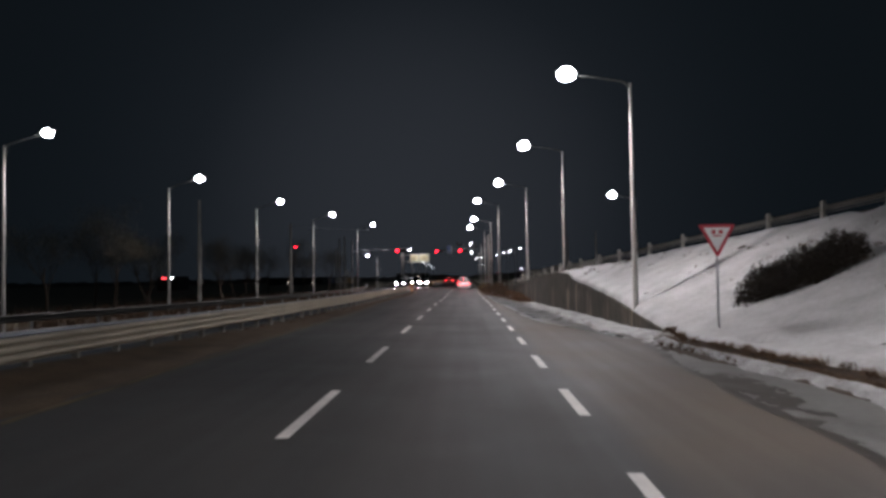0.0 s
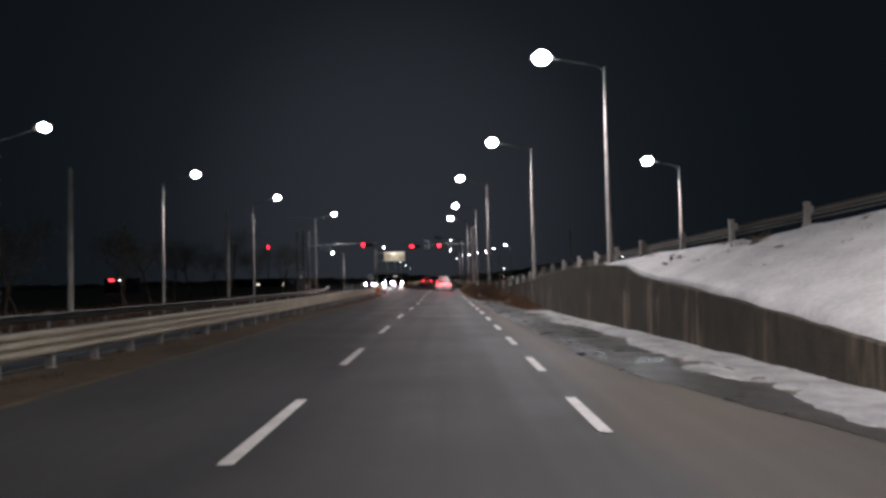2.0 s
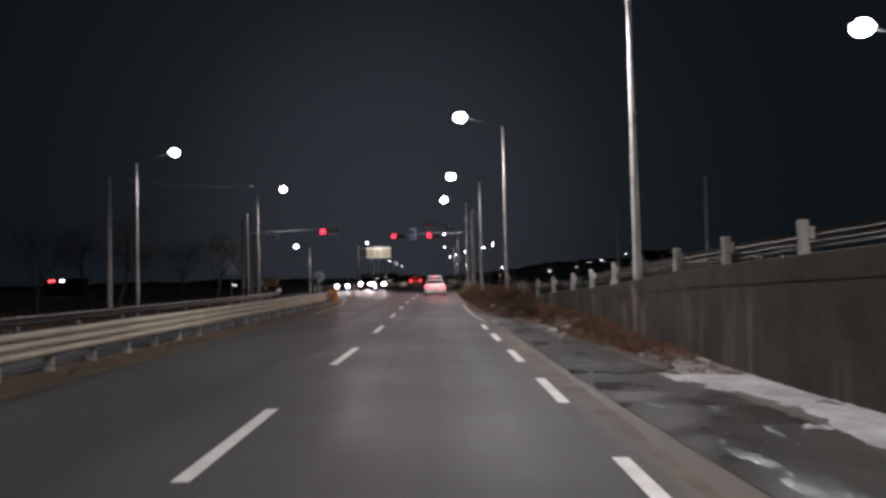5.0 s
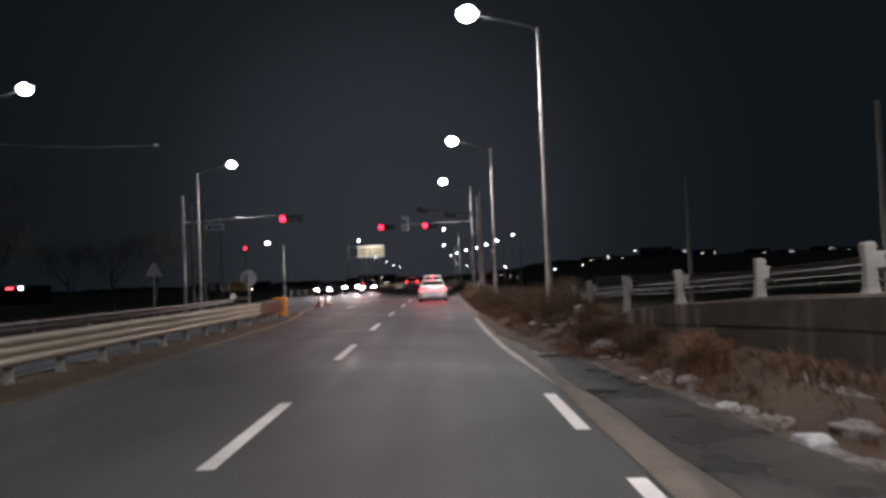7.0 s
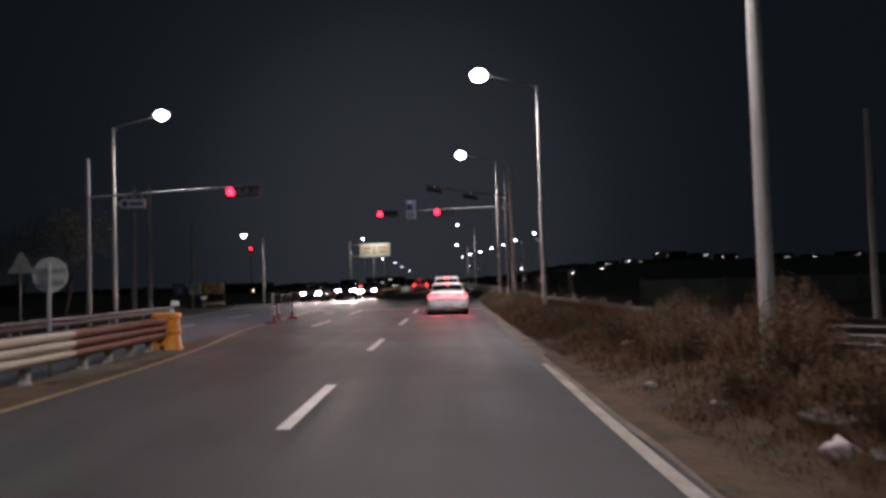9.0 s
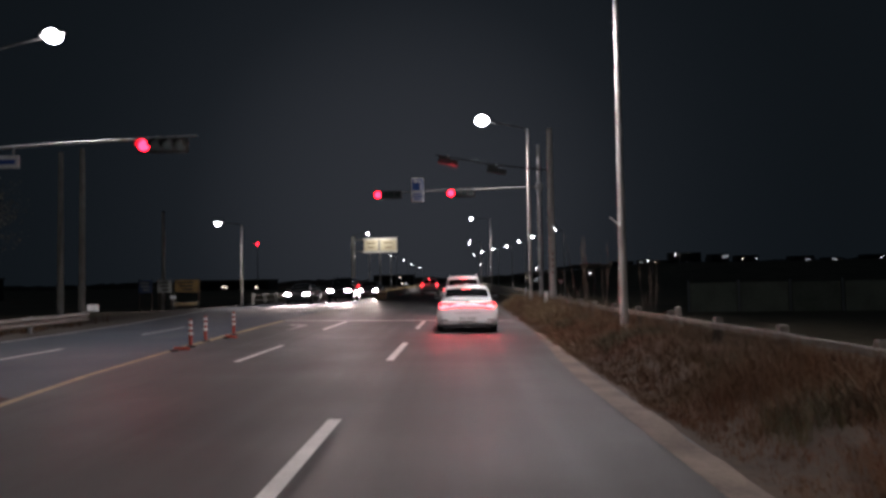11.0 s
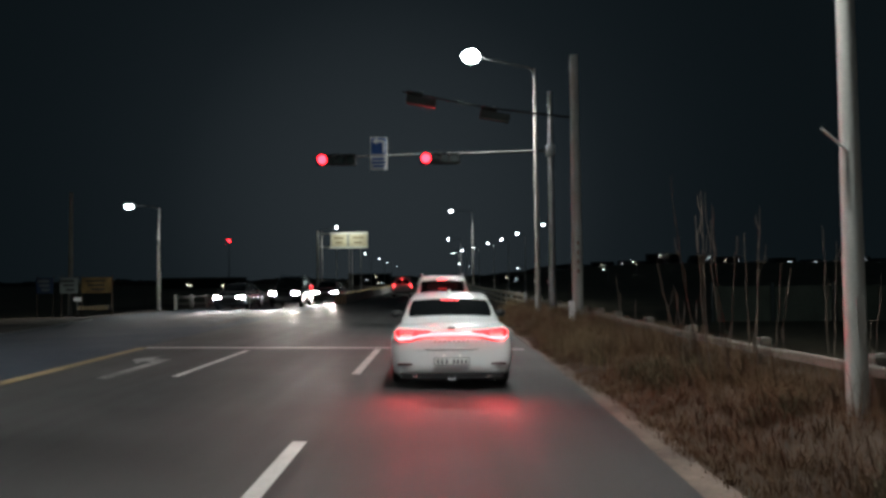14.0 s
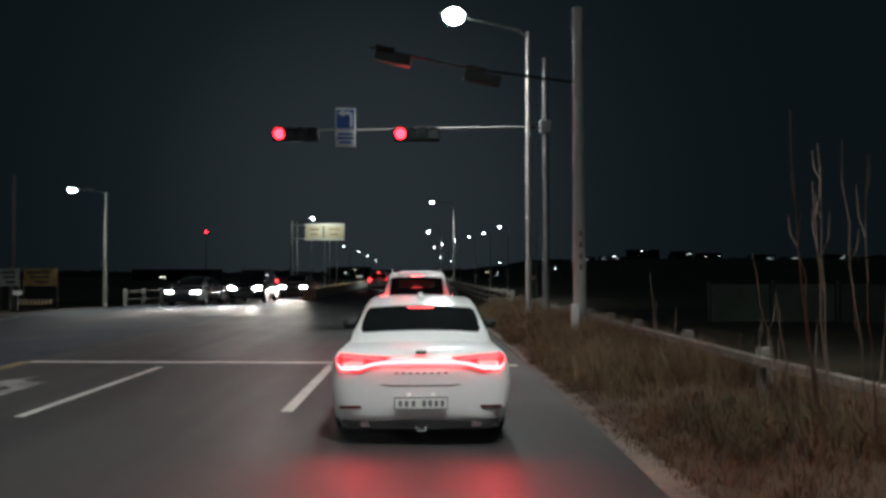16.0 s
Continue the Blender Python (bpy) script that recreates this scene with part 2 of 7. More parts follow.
POLE = surface("pole_paint", (0.46, 0.45, 0.42), (0.64, 0.63, 0.60), 0.45, metal=0.2, scale=1.5, fine=30, bump=0.05)
# arms coloured darker than their poles to stand for the little light they get
ARMDIM = surface("dimmed_arm", (0.10, 0.10, 0.095), (0.20, 0.195, 0.185), 0.7, scale=1.5, fine=30, bump=0.05)
SPUN = surface("spun_concrete", (0.20, 0.19, 0.17), (0.36, 0.345, 0.32), 0.85, scale=2, fine=30, bump=0.2)
DARK = surface("dark_paint", (0.012, 0.012, 0.013), (0.035, 0.035, 0.036), 0.5, scale=4, fine=30, bump=0.05)
RUBBER = surface("rubber", (0.012, 0.012, 0.012), (0.03, 0.03, 0.03), 0.8, scale=10, fine=60, bump=0.1)
ORANGE = surface("orange_plastic", (0.52, 0.17, 0.015), (0.78, 0.30, 0.03), 0.5, scale=3, fine=20, bump=0.1)
REDP = surface("red_plastic", (0.25, 0.03, 0.02), (0.42, 0.06, 0.035), 0.5, scale=5, fine=30, bump=0.1)
SIGNWHITE = surface("sign_white", (0.76, 0.76, 0.75), (0.86, 0.86, 0.85), 0.4, scale=2, fine=20, bump=0.03)
SIGNRED = surface("sign_red", (0.40, 0.03, 0.05), (0.55, 0.05, 0.07), 0.4, scale=2, fine=20, bump=0.03)
BOARD = surface("notice_board", (0.22, 0.24, 0.23), (0.42, 0.44, 0.42), 0.6, scale=2, fine=15, bump=0.05)
RAILGREY = surface("weathered_pipe", (0.05, 0.045, 0.038), (0.22, 0.195, 0.165), 0.75, scale=1.9, fine=20, bump=0.15, object_random=0.2)
SIGNBLUE = surface("sign_blue", (0.02, 0.07, 0.30), (0.03, 0.11, 0.42), 0.4, scale=2, fine=20, bump=0.03)
SIGNGREY = surface("sign_back", (0.34, 0.35, 0.345), (0.52, 0.53, 0.52), 0.55, metal=0.15, scale=3, fine=20, bump=0.05)
BANNER = surface("banner_yellow", (0.06, 0.036, 0.014), (0.36, 0.24, 0.09), 0.7, scale=1.5, fine=8, bump=0.1)
RAILDULL = surface("dull_rail", (0.08, 0.076, 0.068), (0.19, 0.18, 0.165), 0.65, metal=0.1, scale=1.2, fine=18, bump=0.08, rough2=0.7, object_random=0.15)
FAINT = surface("worn_paint", (0.07, 0.068, 0.065), (0.40, 0.385, 0.37), 0.7, scale=1.6, fine=18, bump=0.2, spread=0.35)
WOODS = surface("winter_woods", (0.10, 0.095, 0.085), (0.30, 0.28, 0.25), 0.95, scale=0.05, fine=0.6, bump=0.0)
BARK = surface("bark", (0.045, 0.035, 0.026), (0.13, 0.10, 0.075), 0.95, scale=3, fine=20, bump=0.6)
SLUSH = surface("grey_slush", (0.05, 0.046, 0.042), (0.27, 0.255, 0.25), 0.7, scale=4, fine=18, bump=0.8, spread=0.55)
TWIG = surface("twig", (0.07, 0.053, 0.038), (0.17, 0.13, 0.10), 0.9, scale=3, fine=20, bump=0.2)
DEADLEAF = surface("dead_leaves", (0.045, 0.026, 0.016), (0.15, 0.09, 0.048), 0.9, scale=0.6, fine=6, bump=0.1)
TREELEAF = surface("withered_crown", (0.060, 0.053, 0.036), (0.165, 0.145, 0.10), 0.9, scale=0.5, fine=5, bump=0.0)
RUSTLEAF = surface("rust_leaves", (0.075, 0.036, 0.018), (0.20, 0.105, 0.050), 0.9, scale=0.7, fine=6, bump=0.1)
DIRT = surface("median_dirt", (0.040, 0.028, 0.017), (0.135, 0.090, 0.052), 0.95, scale=1.1, fine=14, bump=0.6)
STRAW = surface("straw_grass", (0.12, 0.08, 0.042), (0.30, 0.21, 0.12), 0.9, scale=0.8, fine=7, bump=0.0)
WET = surface("wet_gutter", (0.020, 0.020, 0.019), (0.074, 0.070, 0.064), 0.18, scale=0.9, fine=16, bump=0.25, rough2=0.5)
DAMP = surface("damp_asphalt", (0.022, 0.020, 0.018), (0.060, 0.052, 0.043), 0.45, scale=1.2, fine=16, bump=0.25, rough2=0.65)
GRASS = surface("dry_grass", (0.100, 0.032, 0.012), (0.088, 0.055, 0.024), 0.9, scale=0.45, fine=7, bump=0.0, spread=0.4)
RUSTMUD = surface("rusty_mud", (0.020, 0.015, 0.011), (0.105, 0.060, 0.035), 0.95, scale=1.8, fine=12, bump=0.7, spread=0.5)
OLIVE = surface("olive_grass", (0.030, 0.027, 0.011), (0.076, 0.062, 0.029), 0.9, scale=0.7, fine=7, bump=0.0, spread=0.5)
BUSH = surface("evergreen_bush", (0.015, 0.012, 0.009), (0.052, 0.038, 0.026), 0.8, scale=1.5, fine=12, bump=0.1)
CARWHITE = surface("white_car_paint", (0.82, 0.82, 0.82), (0.86, 0.86, 0.86), 0.25, scale=2, fine=50, bump=0.0)
CARGREY = surface("grey_car_paint", (0.10, 0.10, 0.105), (0.13, 0.13, 0.135), 0.25, metal=0.3, scale=2, fine=50, bump=0.0)
CARBLACK = surface("black_car_paint", (0.015, 0.015, 0.016), (0.02, 0.02, 0.021), 0.2, scale=2, fine=50, bump=0.0)
CHROME = surface("chrome", (0.6, 0.6, 0.6), (0.75, 0.75, 0.75), 0.15, metal=1.0, scale=4, fine=50, bump=0.0)
RIM = surface("alloy", (0.35, 0.35, 0.36), (0.5, 0.5, 0.51), 0.3, metal=0.9, scale=6, fine=50, bump=0.0)
CARGLASS = surface("tinted_glass", (0.008, 0.009, 0.010), (0.012, 0.013, 0.014), 0.06, scale=4, fine=50, bump=0.0)
PLATELED = glow("plate_lamp", (1.0, 0.93, 0.85), 0.7)
PLATEINK = surface("plate_ink", (0.10, 0.10, 0.10), (0.16, 0.16, 0.16), 0.6, scale=5, fine=40, bump=0.0)
PLATE = surface("number_plate", (0.80, 0.80, 0.78), (0.88, 0.88, 0.85), 0.5, scale=5, fine=40, bump=0.0)
TAIL = glow("tail_lamp", (1.0, 0.035, 0.045), 7.0, (0.5, 0.02, 0.02))
TAILDEEP = glow("tail_lens", (1.0, 0.012, 0.018), 3.0, (0.25, 0.01, 0.01))
REFLECTOR = surface("red_reflector", (0.045, 0.002, 0.002), (0.08, 0.003, 0.003), 0.2, scale=5, fine=40, bump=0.0)
BRAKE = glow("brake_lamp", (1.0, 0.06, 0.07), 18.0, (0.6, 0.05, 0.05))
HEAD = glow("head_lamp", (1.0, 0.93, 0.90), 260.0)
LED = glow("street_lamp_led", (0.93, 0.97, 1.0), 70.0)
FARLED = glow("far_lamp", (0.95, 0.97, 1.0), 16.0)
RED_ON = glow("red_signal", (1.0, 0.006, 0.016), 26.0, (0.5, 0.05, 0.05))
LENS_OFF = surface("unlit_lens", (0.015, 0.03, 0.028), (0.03, 0.05, 0.045), 0.25, scale=5, fine=30, bump=0.0)
WINDOW_LIT = glow("lit_window", (1.0, 0.86, 0.70), 4.0)
NEON_RED = glow("red_shop_light", (1.0, 0.05, 0.06), 7.0)
# median studs: emission stands in for the light they throw back
STUDGLOW = glow("amber_stud_glow", (1.0, 0.70, 0.30), 1.2)


# ---- building helpers ----
def part(name, bm, material, parent=None, label=""):
    me = bpy.data.meshes.new(name)
    bm.to_mesh(me)
    bm.free()
    me.materials.append(material)
    ob = new(name, me)
    if parent:
        ob.parent = parent
    if label:
        ob["label"] = label
    return ob


def share(name, mesh, m, parent):
    """Another object on a mesh that is already made."""
    ob = new(name, mesh)
    ob.parent = parent
    ob.matrix_basis = m
    return ob


def smooth(ob, angle=40):
    for f in ob.data.polygons:
        f.use_smooth = True
    ob.data.set_sharp_from_angle(angle=radians(angle))
    return ob


def thing(name, m=Matrix(), label="", category="", group="", kind=""):
    ob = new(name)
    ob.empty_display_size = 0.2
    ob.matrix_basis = m
    return tagged(ob, label, category, group, kind)


def box(bm, c, s, m=Matrix(), bevel=0.0):
    r = bmesh.ops.create_cube(bm, size=1, matrix=m @ Matrix.Translation(c) @ Matrix.Diagonal((*s, 1)))
    if bevel:
        edges = list({e for v in r["verts"] for e in v.link_edges})
        bmesh.ops.bevel(bm, geom=edges, offset=bevel, segments=2, affect="EDGES", profile=0.6)
    return bm


def tube(bm, path, radii, n=10, caps=True):
    """A round tube along a path of points with a radius at each."""
    path = [Vector(p) for p in path]
    rings = []
    for i, p in enumerate(path):
        d = (path[min(i + 1, len(path) - 1)] - path[max(i - 1, 0)]).normalized()
        u = d.cross(Vector((0, 0, 1)) if abs(d.z) < 0.9 else Vector((1, 0, 0))).normalized()
        w = d.cross(u)
        r = radii[i] if hasattr(radii, "__len__") else radii
        rings.append([bm.verts.new(p + r * (math.cos(2 * math.pi * k / n) * u + math.sin(2 * math.pi * k / n) * w)) for k in range(n)])
    for a, b in zip(rings, rings[1:]):
        for k in range(n):
            bm.faces.new((a[k], b[k], b[(k + 1) % n], a[(k + 1) % n]))
    if caps:
        bm.faces.new(rings[0])
        bm.faces.new(rings[-1][::-1])
    bmesh.ops.recalc_face_normals(bm, faces=bm.faces[:])
    return bm


def loft(bm, sections, closed=True, caps=True):
    """Skin between lists of points of equal length."""
    rings = [[bm.verts.new(p) for p in s] for s in sections]
    n = len(rings[0])
    for a, b in zip(rings, rings[1:]):
        for k in range(n if closed else n - 1):
            bm.faces.new((a[k], a[(k + 1) % n], b[(k + 1) % n], b[k]))
    if caps and closed:
        bm.faces.new(rings[0][::-1])
        bm.faces.new(rings[-1])
    bmesh.ops.recalc_face_normals(bm, faces=bm.faces[:])
    return bm


def prism(bm, outline, y0, y1):
    """A plate: an outline in x and z, pushed from y0 to y1."""
    return loft(bm, [[(x, y0, z) for x, z in outline], [(x, y1, z) for x, z in outline]])


def disc(bm, c, r, y0, y1, n=24):
    return prism(bm, [(c[0] + r * math.cos(2 * math.pi * k / n), c[1] + r * math.sin(2 * math.pi * k / n)) for k in range(n)], y0, y1)


def sheet(name, xs, ys, zfun, material, label, category, kind="structure", xfun=None):
    """A grid of ground: columns xs (or xfun(u, y)) by rows ys, at the height zfun(x, y)."""
    verts, faces = [], []
    for y in ys:
        for u in xs:
            x = xfun(u, y) if xfun else u
            verts.append((x, y, zfun(x, y)))
    n = len(xs)
    for j in range(len(ys) - 1):
        for i in range(n - 1):
            a = j * n + i
            faces.append((a, a + 1, a + n + 1, a + n))
    me = bpy.data.meshes.new(name)
    me.from_pydata(verts, [], faces)
    me.materials.append(material)
    for f in me.polygons:
        f.use_smooth = True
    return tagged(new(name, me), label, category, "", kind)


def lerp(y, pairs):
    return float(np.interp(y, [p[0] for p in pairs], [p[1] for p in pairs]))


def ramp01(a, b, v):
    k = min(1.0, max(0.0, (v - a) / (b - a)))
    return k * k * (3 - 2 * k)


def ns(x, y, s, seed=0.0):
    return noise.noise(Vector((x * s, y * s, seed)))


# ---- plan: lines of the place along y ----
def wall_x(y):
    return lerp(y, [(-60, 9.5), (0, 7.6), (9.8, 6.6), (12, 6.3), (14.2, 5.95), (17.2, 5.6), (20.3, 6.0), (29, 6.1), (38.9, 5.72), (45, 5.3), (52, 5.1), (60, 4.9), (65, 4.6), (70, 4.2), (76, 3.8), (130, 3.4)])


def wall_top(y):
    return lerp(y, [(20.3, 0.12), (33.5, 1.27), (37.5, 1.56), (38.9, 1.9), (42, 1.95), (46.5, 1.88), (54, 1.62), (60, 1.24), (65, 1.03), (68, 0.87), (70, 0.70), (71.4, 0.45), (76, 0.3)])


def crest_x(y):
    return lerp(y, [(-60, 30), (0, 19.5), (10, 17), (20, 14), (24.4, 12.3), (35.5, 8.0), (41, 6.7), (46.7, 6.15), (52, 5.6), (60, 5.3), (65, 4.95), (70, 4.6), (76, 4.3)])


def crest_z(y):
    return lerp(y, [(-60, 6.2), (0, 5.3), (10, 4.7), (20, 3.95), (24.4, 3.5), (35.5, 2.4), (41, 2.05), (46.7, 1.85), (60, 1.26), (65, 1.05), (68, 0.88), (71, 0.5), (73, 0.36), (76, 0.3)])


def left_rail_x(y):
    return lerp(y, [(-60, -27), (26, -17.6), (37, -15.6), (52, -14.3), (61, -13.6), (90, -13.4), (101, -14.2), (112, -14.8)])


def road_z(x, y=0):
    return -0.02 * x if x > -8.3 else 0.166 + 0.018 * (x + 8.3)


def verge_z(x):
    if x < 2.0:
        return -0.04
    if x < 3.4:
        return -0.04 + 0.38 * ramp01(2.0, 3.4, x)
    if x < 5.6:
        return 0.34 - 0.09 * (x - 3.4)
    return 0.14 - 1.64 * ramp01(5.6, 10.5, x)


def bank_z(x, y):
    xw, xc, zc = wall_x(y), crest_x(y), crest_z(y)
    zw = wall_top(y) if y > 20.3 else 0.10
    if x <= xw + 0.05:
        talus = 0.34 * ramp01(3.1, xw, x) * ramp01(55, 63, y)
        return -0.02 * x - 0.06 + talus + (0.14 - 0.16 * ramp01(20, 27, y) * ramp01(56, 50, y)) * ramp01(xw - 1.0, xw - 0.1, x)
    if x < xc:
        k = ((x - xw) / max(0.3, xc - xw)) ** (1 + 0.35 * ramp01(24, 16, y))
        return zw + (zc - zw) * (0.8 * k + 0.2 * ramp01(0, 1, k))
    far = zc - 0.02 * (x - xc)
    return far + (-1.5 - far) * ramp01(xc + 8.5, xc + 20, x)


def ground_z(x, y):
    if x > 1.4:
        k = ramp01(66, 80, y)
        z = bank_z(x, y) * (1 - k) + verge_z(x) * k
        return z + 0.03 * ns(x, y, 0.8) * ramp01(2.2, 4, x) + 10.5 * ramp01(240, 420, y) * ramp01(30, 110, x)
    if x > -15:
        return road_z(x) - 0.09
    edge = left_rail_x(y) - 0.6 if y < 112 else (-60 if y < 131 else -15.5)
    k = ramp01(0, 5, edge - x)
    return (road_z(max(x, -30)) - 0.09) * (1 - k) + (-0.5 + 0.1 * ns(x, y, 0.3)) * k


def ground_column(u, y):
    """u below 100: metres; 100 to 120: from behind the wall to the crest; above: beyond the crest."""
    if u < 90:
        return min(u, wall_x(y) - 0.02) if u > 1.4 else u
    if u <= 120:
        return wall_x(y) + 0.14 + (max(crest_x(y), wall_x(y) + 0.5) - wall_x(y) - 0.14) * (u - 100) / 20
    return max(crest_x(y), wall_x(y) + 0.5) + (u - 120)


# ---- ground and road ----
cols = [-1600, -600, -250, -120, -70, -50, -40, -34, -30, -27, -24, -22, -20, -18.5, -17, -16, -15, -12, -8.3, -4, 0, 1.4, 1.8, 2.1, 2.4, 2.8, 3.2, 3.6, 4.2, 4.8, 5.5, 6.2, 89]
cols += [100, 102, 104, 107, 110, 113, 116, 118, 120, 121.5, 123, 126, 128.5, 132, 136, 140, 150, 170, 220, 400, 900, 1800]
rows = [-300, -120, -60, -40] + list(np.arange(-30, 136, 1.5)) + [140, 146, 155, 170, 190, 220, 270, 350, 500, 900, 1800]
sheet("ground", cols, rows, ground_z, GROUND, "bare winter soil and stubble fields, painted paler far out for veiling light", "ground", xfun=ground_column)


def barrier_x(y):
    return lerp(y, [(-60, -9.6), (12, -7.6), (25, -6.9), (45, -6.27), (58, -6.27), (70, -6.17), (81, -6.13), (86, -6.3)])


def road_left(y):
    if y < 98:
        return left_rail_x(y) + 0.5
    return lerp(y, [(98, -13.5), (104, -13.5), (110, -13.9), (118, -15.0), (126, -16.3), (134, -15.2), (600, -15.2)])


def road_right(y):
    return lerp(y, [(-60, 6.6), (10, 6.2), (20, 5.6), (38, 5.2), (52, 4.5), (60, 4.0), (68, 3.0), (76, 1.95), (600, 1.95)])


def yellow_x(y):
    return lerp(y, [(-60, -5.3), (6, -5.35), (14, -5.4), (26, -5.4), (36, -5.3), (50, -5.6), (60, -5.45), (67, -5.15), (73, -5.24), (79, -5.34), (81.5, -5.41), (84.4, -5.6), (87, -5.85), (89.5, -6.2), (92, -6.5), (96, -6.76), (100, -6.92), (107.4, -7.12), (111, -7.15)])


ys = list(np.arange(-60, 150, 2.0)) + list(range(152, 620, 12))
sheet("road", [0, .1, .25, .4, .5, .6, .7, .8, .87, .92, .96, 1], ys, road_z, ASPHALT, "worn dark asphalt carriageway, dry", "road",
      xfun=lambda u, y: road_left(y) + (road_right(y) - road_left(y)) * u)
sheet("wet_strip", list(np.linspace(0, 1, 8)), list(np.arange(20, 72, 0.6)), lambda x, y: road_z(x) + 0.010, WET, "dark wet strip of the gutter beside the snow", "gutter",
      xfun=lambda u, y: lerp(y, [(20, 5.0), (24, 4.1), (28, 3.2), (31, 2.86), (36, 2.8), (40, 2.7), (50, 2.4), (56, 2.27), (60, 2.22), (66, 2.1), (72, 2.1)]) + 0.12 * ns(5, y, 0.5) + u * (lerp(y, [(20, 0.0), (26, 1.2), (32, 1.7), (40, 1.9), (56, 1.5), (60, 1.2), (65, 0.9), (67, 0.7), (69.5, 0.4), (71, 0.0), (72, 0.0)]) + 0.1 * ns(9, y, 0.7) * ramp01(72, 66, y) * ramp01(20, 26, y)))
sheet("gutter", [0, 0.5, 1], list(np.arange(68, 130, 0.8)) + [140, 160, 200, 260, 400], lambda x, y: road_z(x) + 0.012, GUTTER, "pale concrete gutter strip along the verge", "gutter",
      xfun=lambda u, y: lerp(y, [(68, 1.9), (73, 1.70), (78, 1.66), (83, 1.60), (86, 1.54), (92, 1.50), (95, 1.58), (98, 1.72), (101, 1.80), (104, 1.85), (112, 1.95), (400, 1.95)]) + lerp(y, [(68, 0.0), (72, 0.10), (78, 0.16), (84, 0.36), (90, 0.36), (104, 0.30), (400, 0.35)]) * u + ((0.10 * ns(u * 3, y, 0.55) + 0.06 * ns(u * 3, y, 1.9)) * ramp01(68, 72, y) if u > 0.2 else 0.03 * ns(3, y, 0.7)))
sheet("dust_band", [0, 0.25, 0.5, 0.75, 1], list(np.arange(44, 74, 0.3)), lambda x, y: road_z(x) + 0.014 - 0.012 * ramp01(48, 44, y) - 0.012 * ramp01(71, 74, y), GRIT, "pale band of dust and grit beside the edge line", "dust",
      "stuff", xfun=lambda u, y: lerp(y, [(44, 2.1), (50, 1.92), (56, 1.80), (62, 1.80), (65, 1.84), (68, 1.77), (71, 1.70), (74, 1.66)]) + 0.02 * ns(3, y, 1.3) + u * (lerp(y, [(44, 0.1), (50, 0.30), (62, 0.28), (67, 0.2), (74, 0.08)]) + 0.05 * ns(6, y, 0.5) + 0.05 * ns(6, y, 2.2)))


def mud_z(x, y):
    k = ramp01(0.0, 0.25, x - 1.72 - 0.05 * ns(2, y, 0.8))
    lay = max(ground_z(x, y), road_z(x))
    return lay + 0.014 + 0.018 * k * (0.5 + ns(x, y, 2.5, 3)) - 0.05 * ramp01(74, 70, y) * (1 - k * ramp01(1.9, 2.3, x)) - 0.05 * ramp01(70, 66.5, y) * ramp01(3.1, 2.8, x) - 0.05 * ramp01(66, 63, y) - 0.05 * ramp01(83, 88, y)


sheet("verge_mud", list(np.linspace(0, 1, 16)), list(np.arange(63, 88.1, 0.25)), mud_z, RUSTMUD, "rust-brown trampled mud between the edge line and the grass", "mud", "stuff",
      xfun=lambda u, y: 1.73 + 0.04 * ns(2, y, 0.8) + u * (1.75 + 0.2 * ns(4, y, 0.6)))


def median_z(x, y):
    edge = ramp01(0.02, 0.5, yellow_x(y) - 0.1 - x)
    heap = 0.13 * ramp01(26, 8, y) * ramp01(0.9, 0.1, abs(x - barrier_x(y)))
    return road_z(x) + 0.006 + heap + (0.012 + 0.06 * abs(ns(x, y, 1.3)) + 0.03 * ns(x, y, 4)) * edge


sheet("median", list(np.linspace(0, 1, 14)), list(np.arange(-60, -10, 2.0)) + list(np.arange(-10, 90, 0.4)), median_z, DIRT,
      "strip of dry brown dirt under the median barrier", "median strip", xfun=lambda u, y: barrier_x(y) - 0.35 + 0.12 * ns(4, y, 0.7) + u * (yellow_x(y) - 0.14 + 0.10 * ns(1, y, 0.9) - barrier_x(y) + 0.35))


sheet("oncoming_road", [0, .2, .4, .6, .8, .94, 1], list(np.arange(-60, 134, 1.5)), lambda x, y: road_z(x) + 0.005, COOLROAD, "asphalt of the oncoming carriageway, its cool bluish light painted into the colour", "road",
      xfun=lambda u, y: road_left(y) + 0.02 + ((barrier_x(y) - 0.2 if y < 87 else min(yellow_x(y) - 0.13, lerp(y, [(87, -6.45), (89, -6.2)])) if y < 111 else lerp(y, [(111, -7.3), (134, -6.9)])) - road_left(y) - 0.02) * u)


sheet("far_verge", [0, 0.15, 0.35, 0.55, 0.75, 0.9, 1], list(np.arange(94, 134, 0.8)), lambda x, y: road_z(x) + 0.012 - 0.16 * ramp01(1.2, 3.6, road_left(y) - x) + 0.05 * ns(x, y, 1.1, 5) * ramp01(0.1, 0.8, road_left(y) - x), SHOULDER,
      "dusty brown verge along the far edge of the oncoming lanes", "verge", xfun=lambda u, y: road_left(y) + 0.10 + 0.10 * ns(2, y, 0.8) - 3.6 * (1 - u))


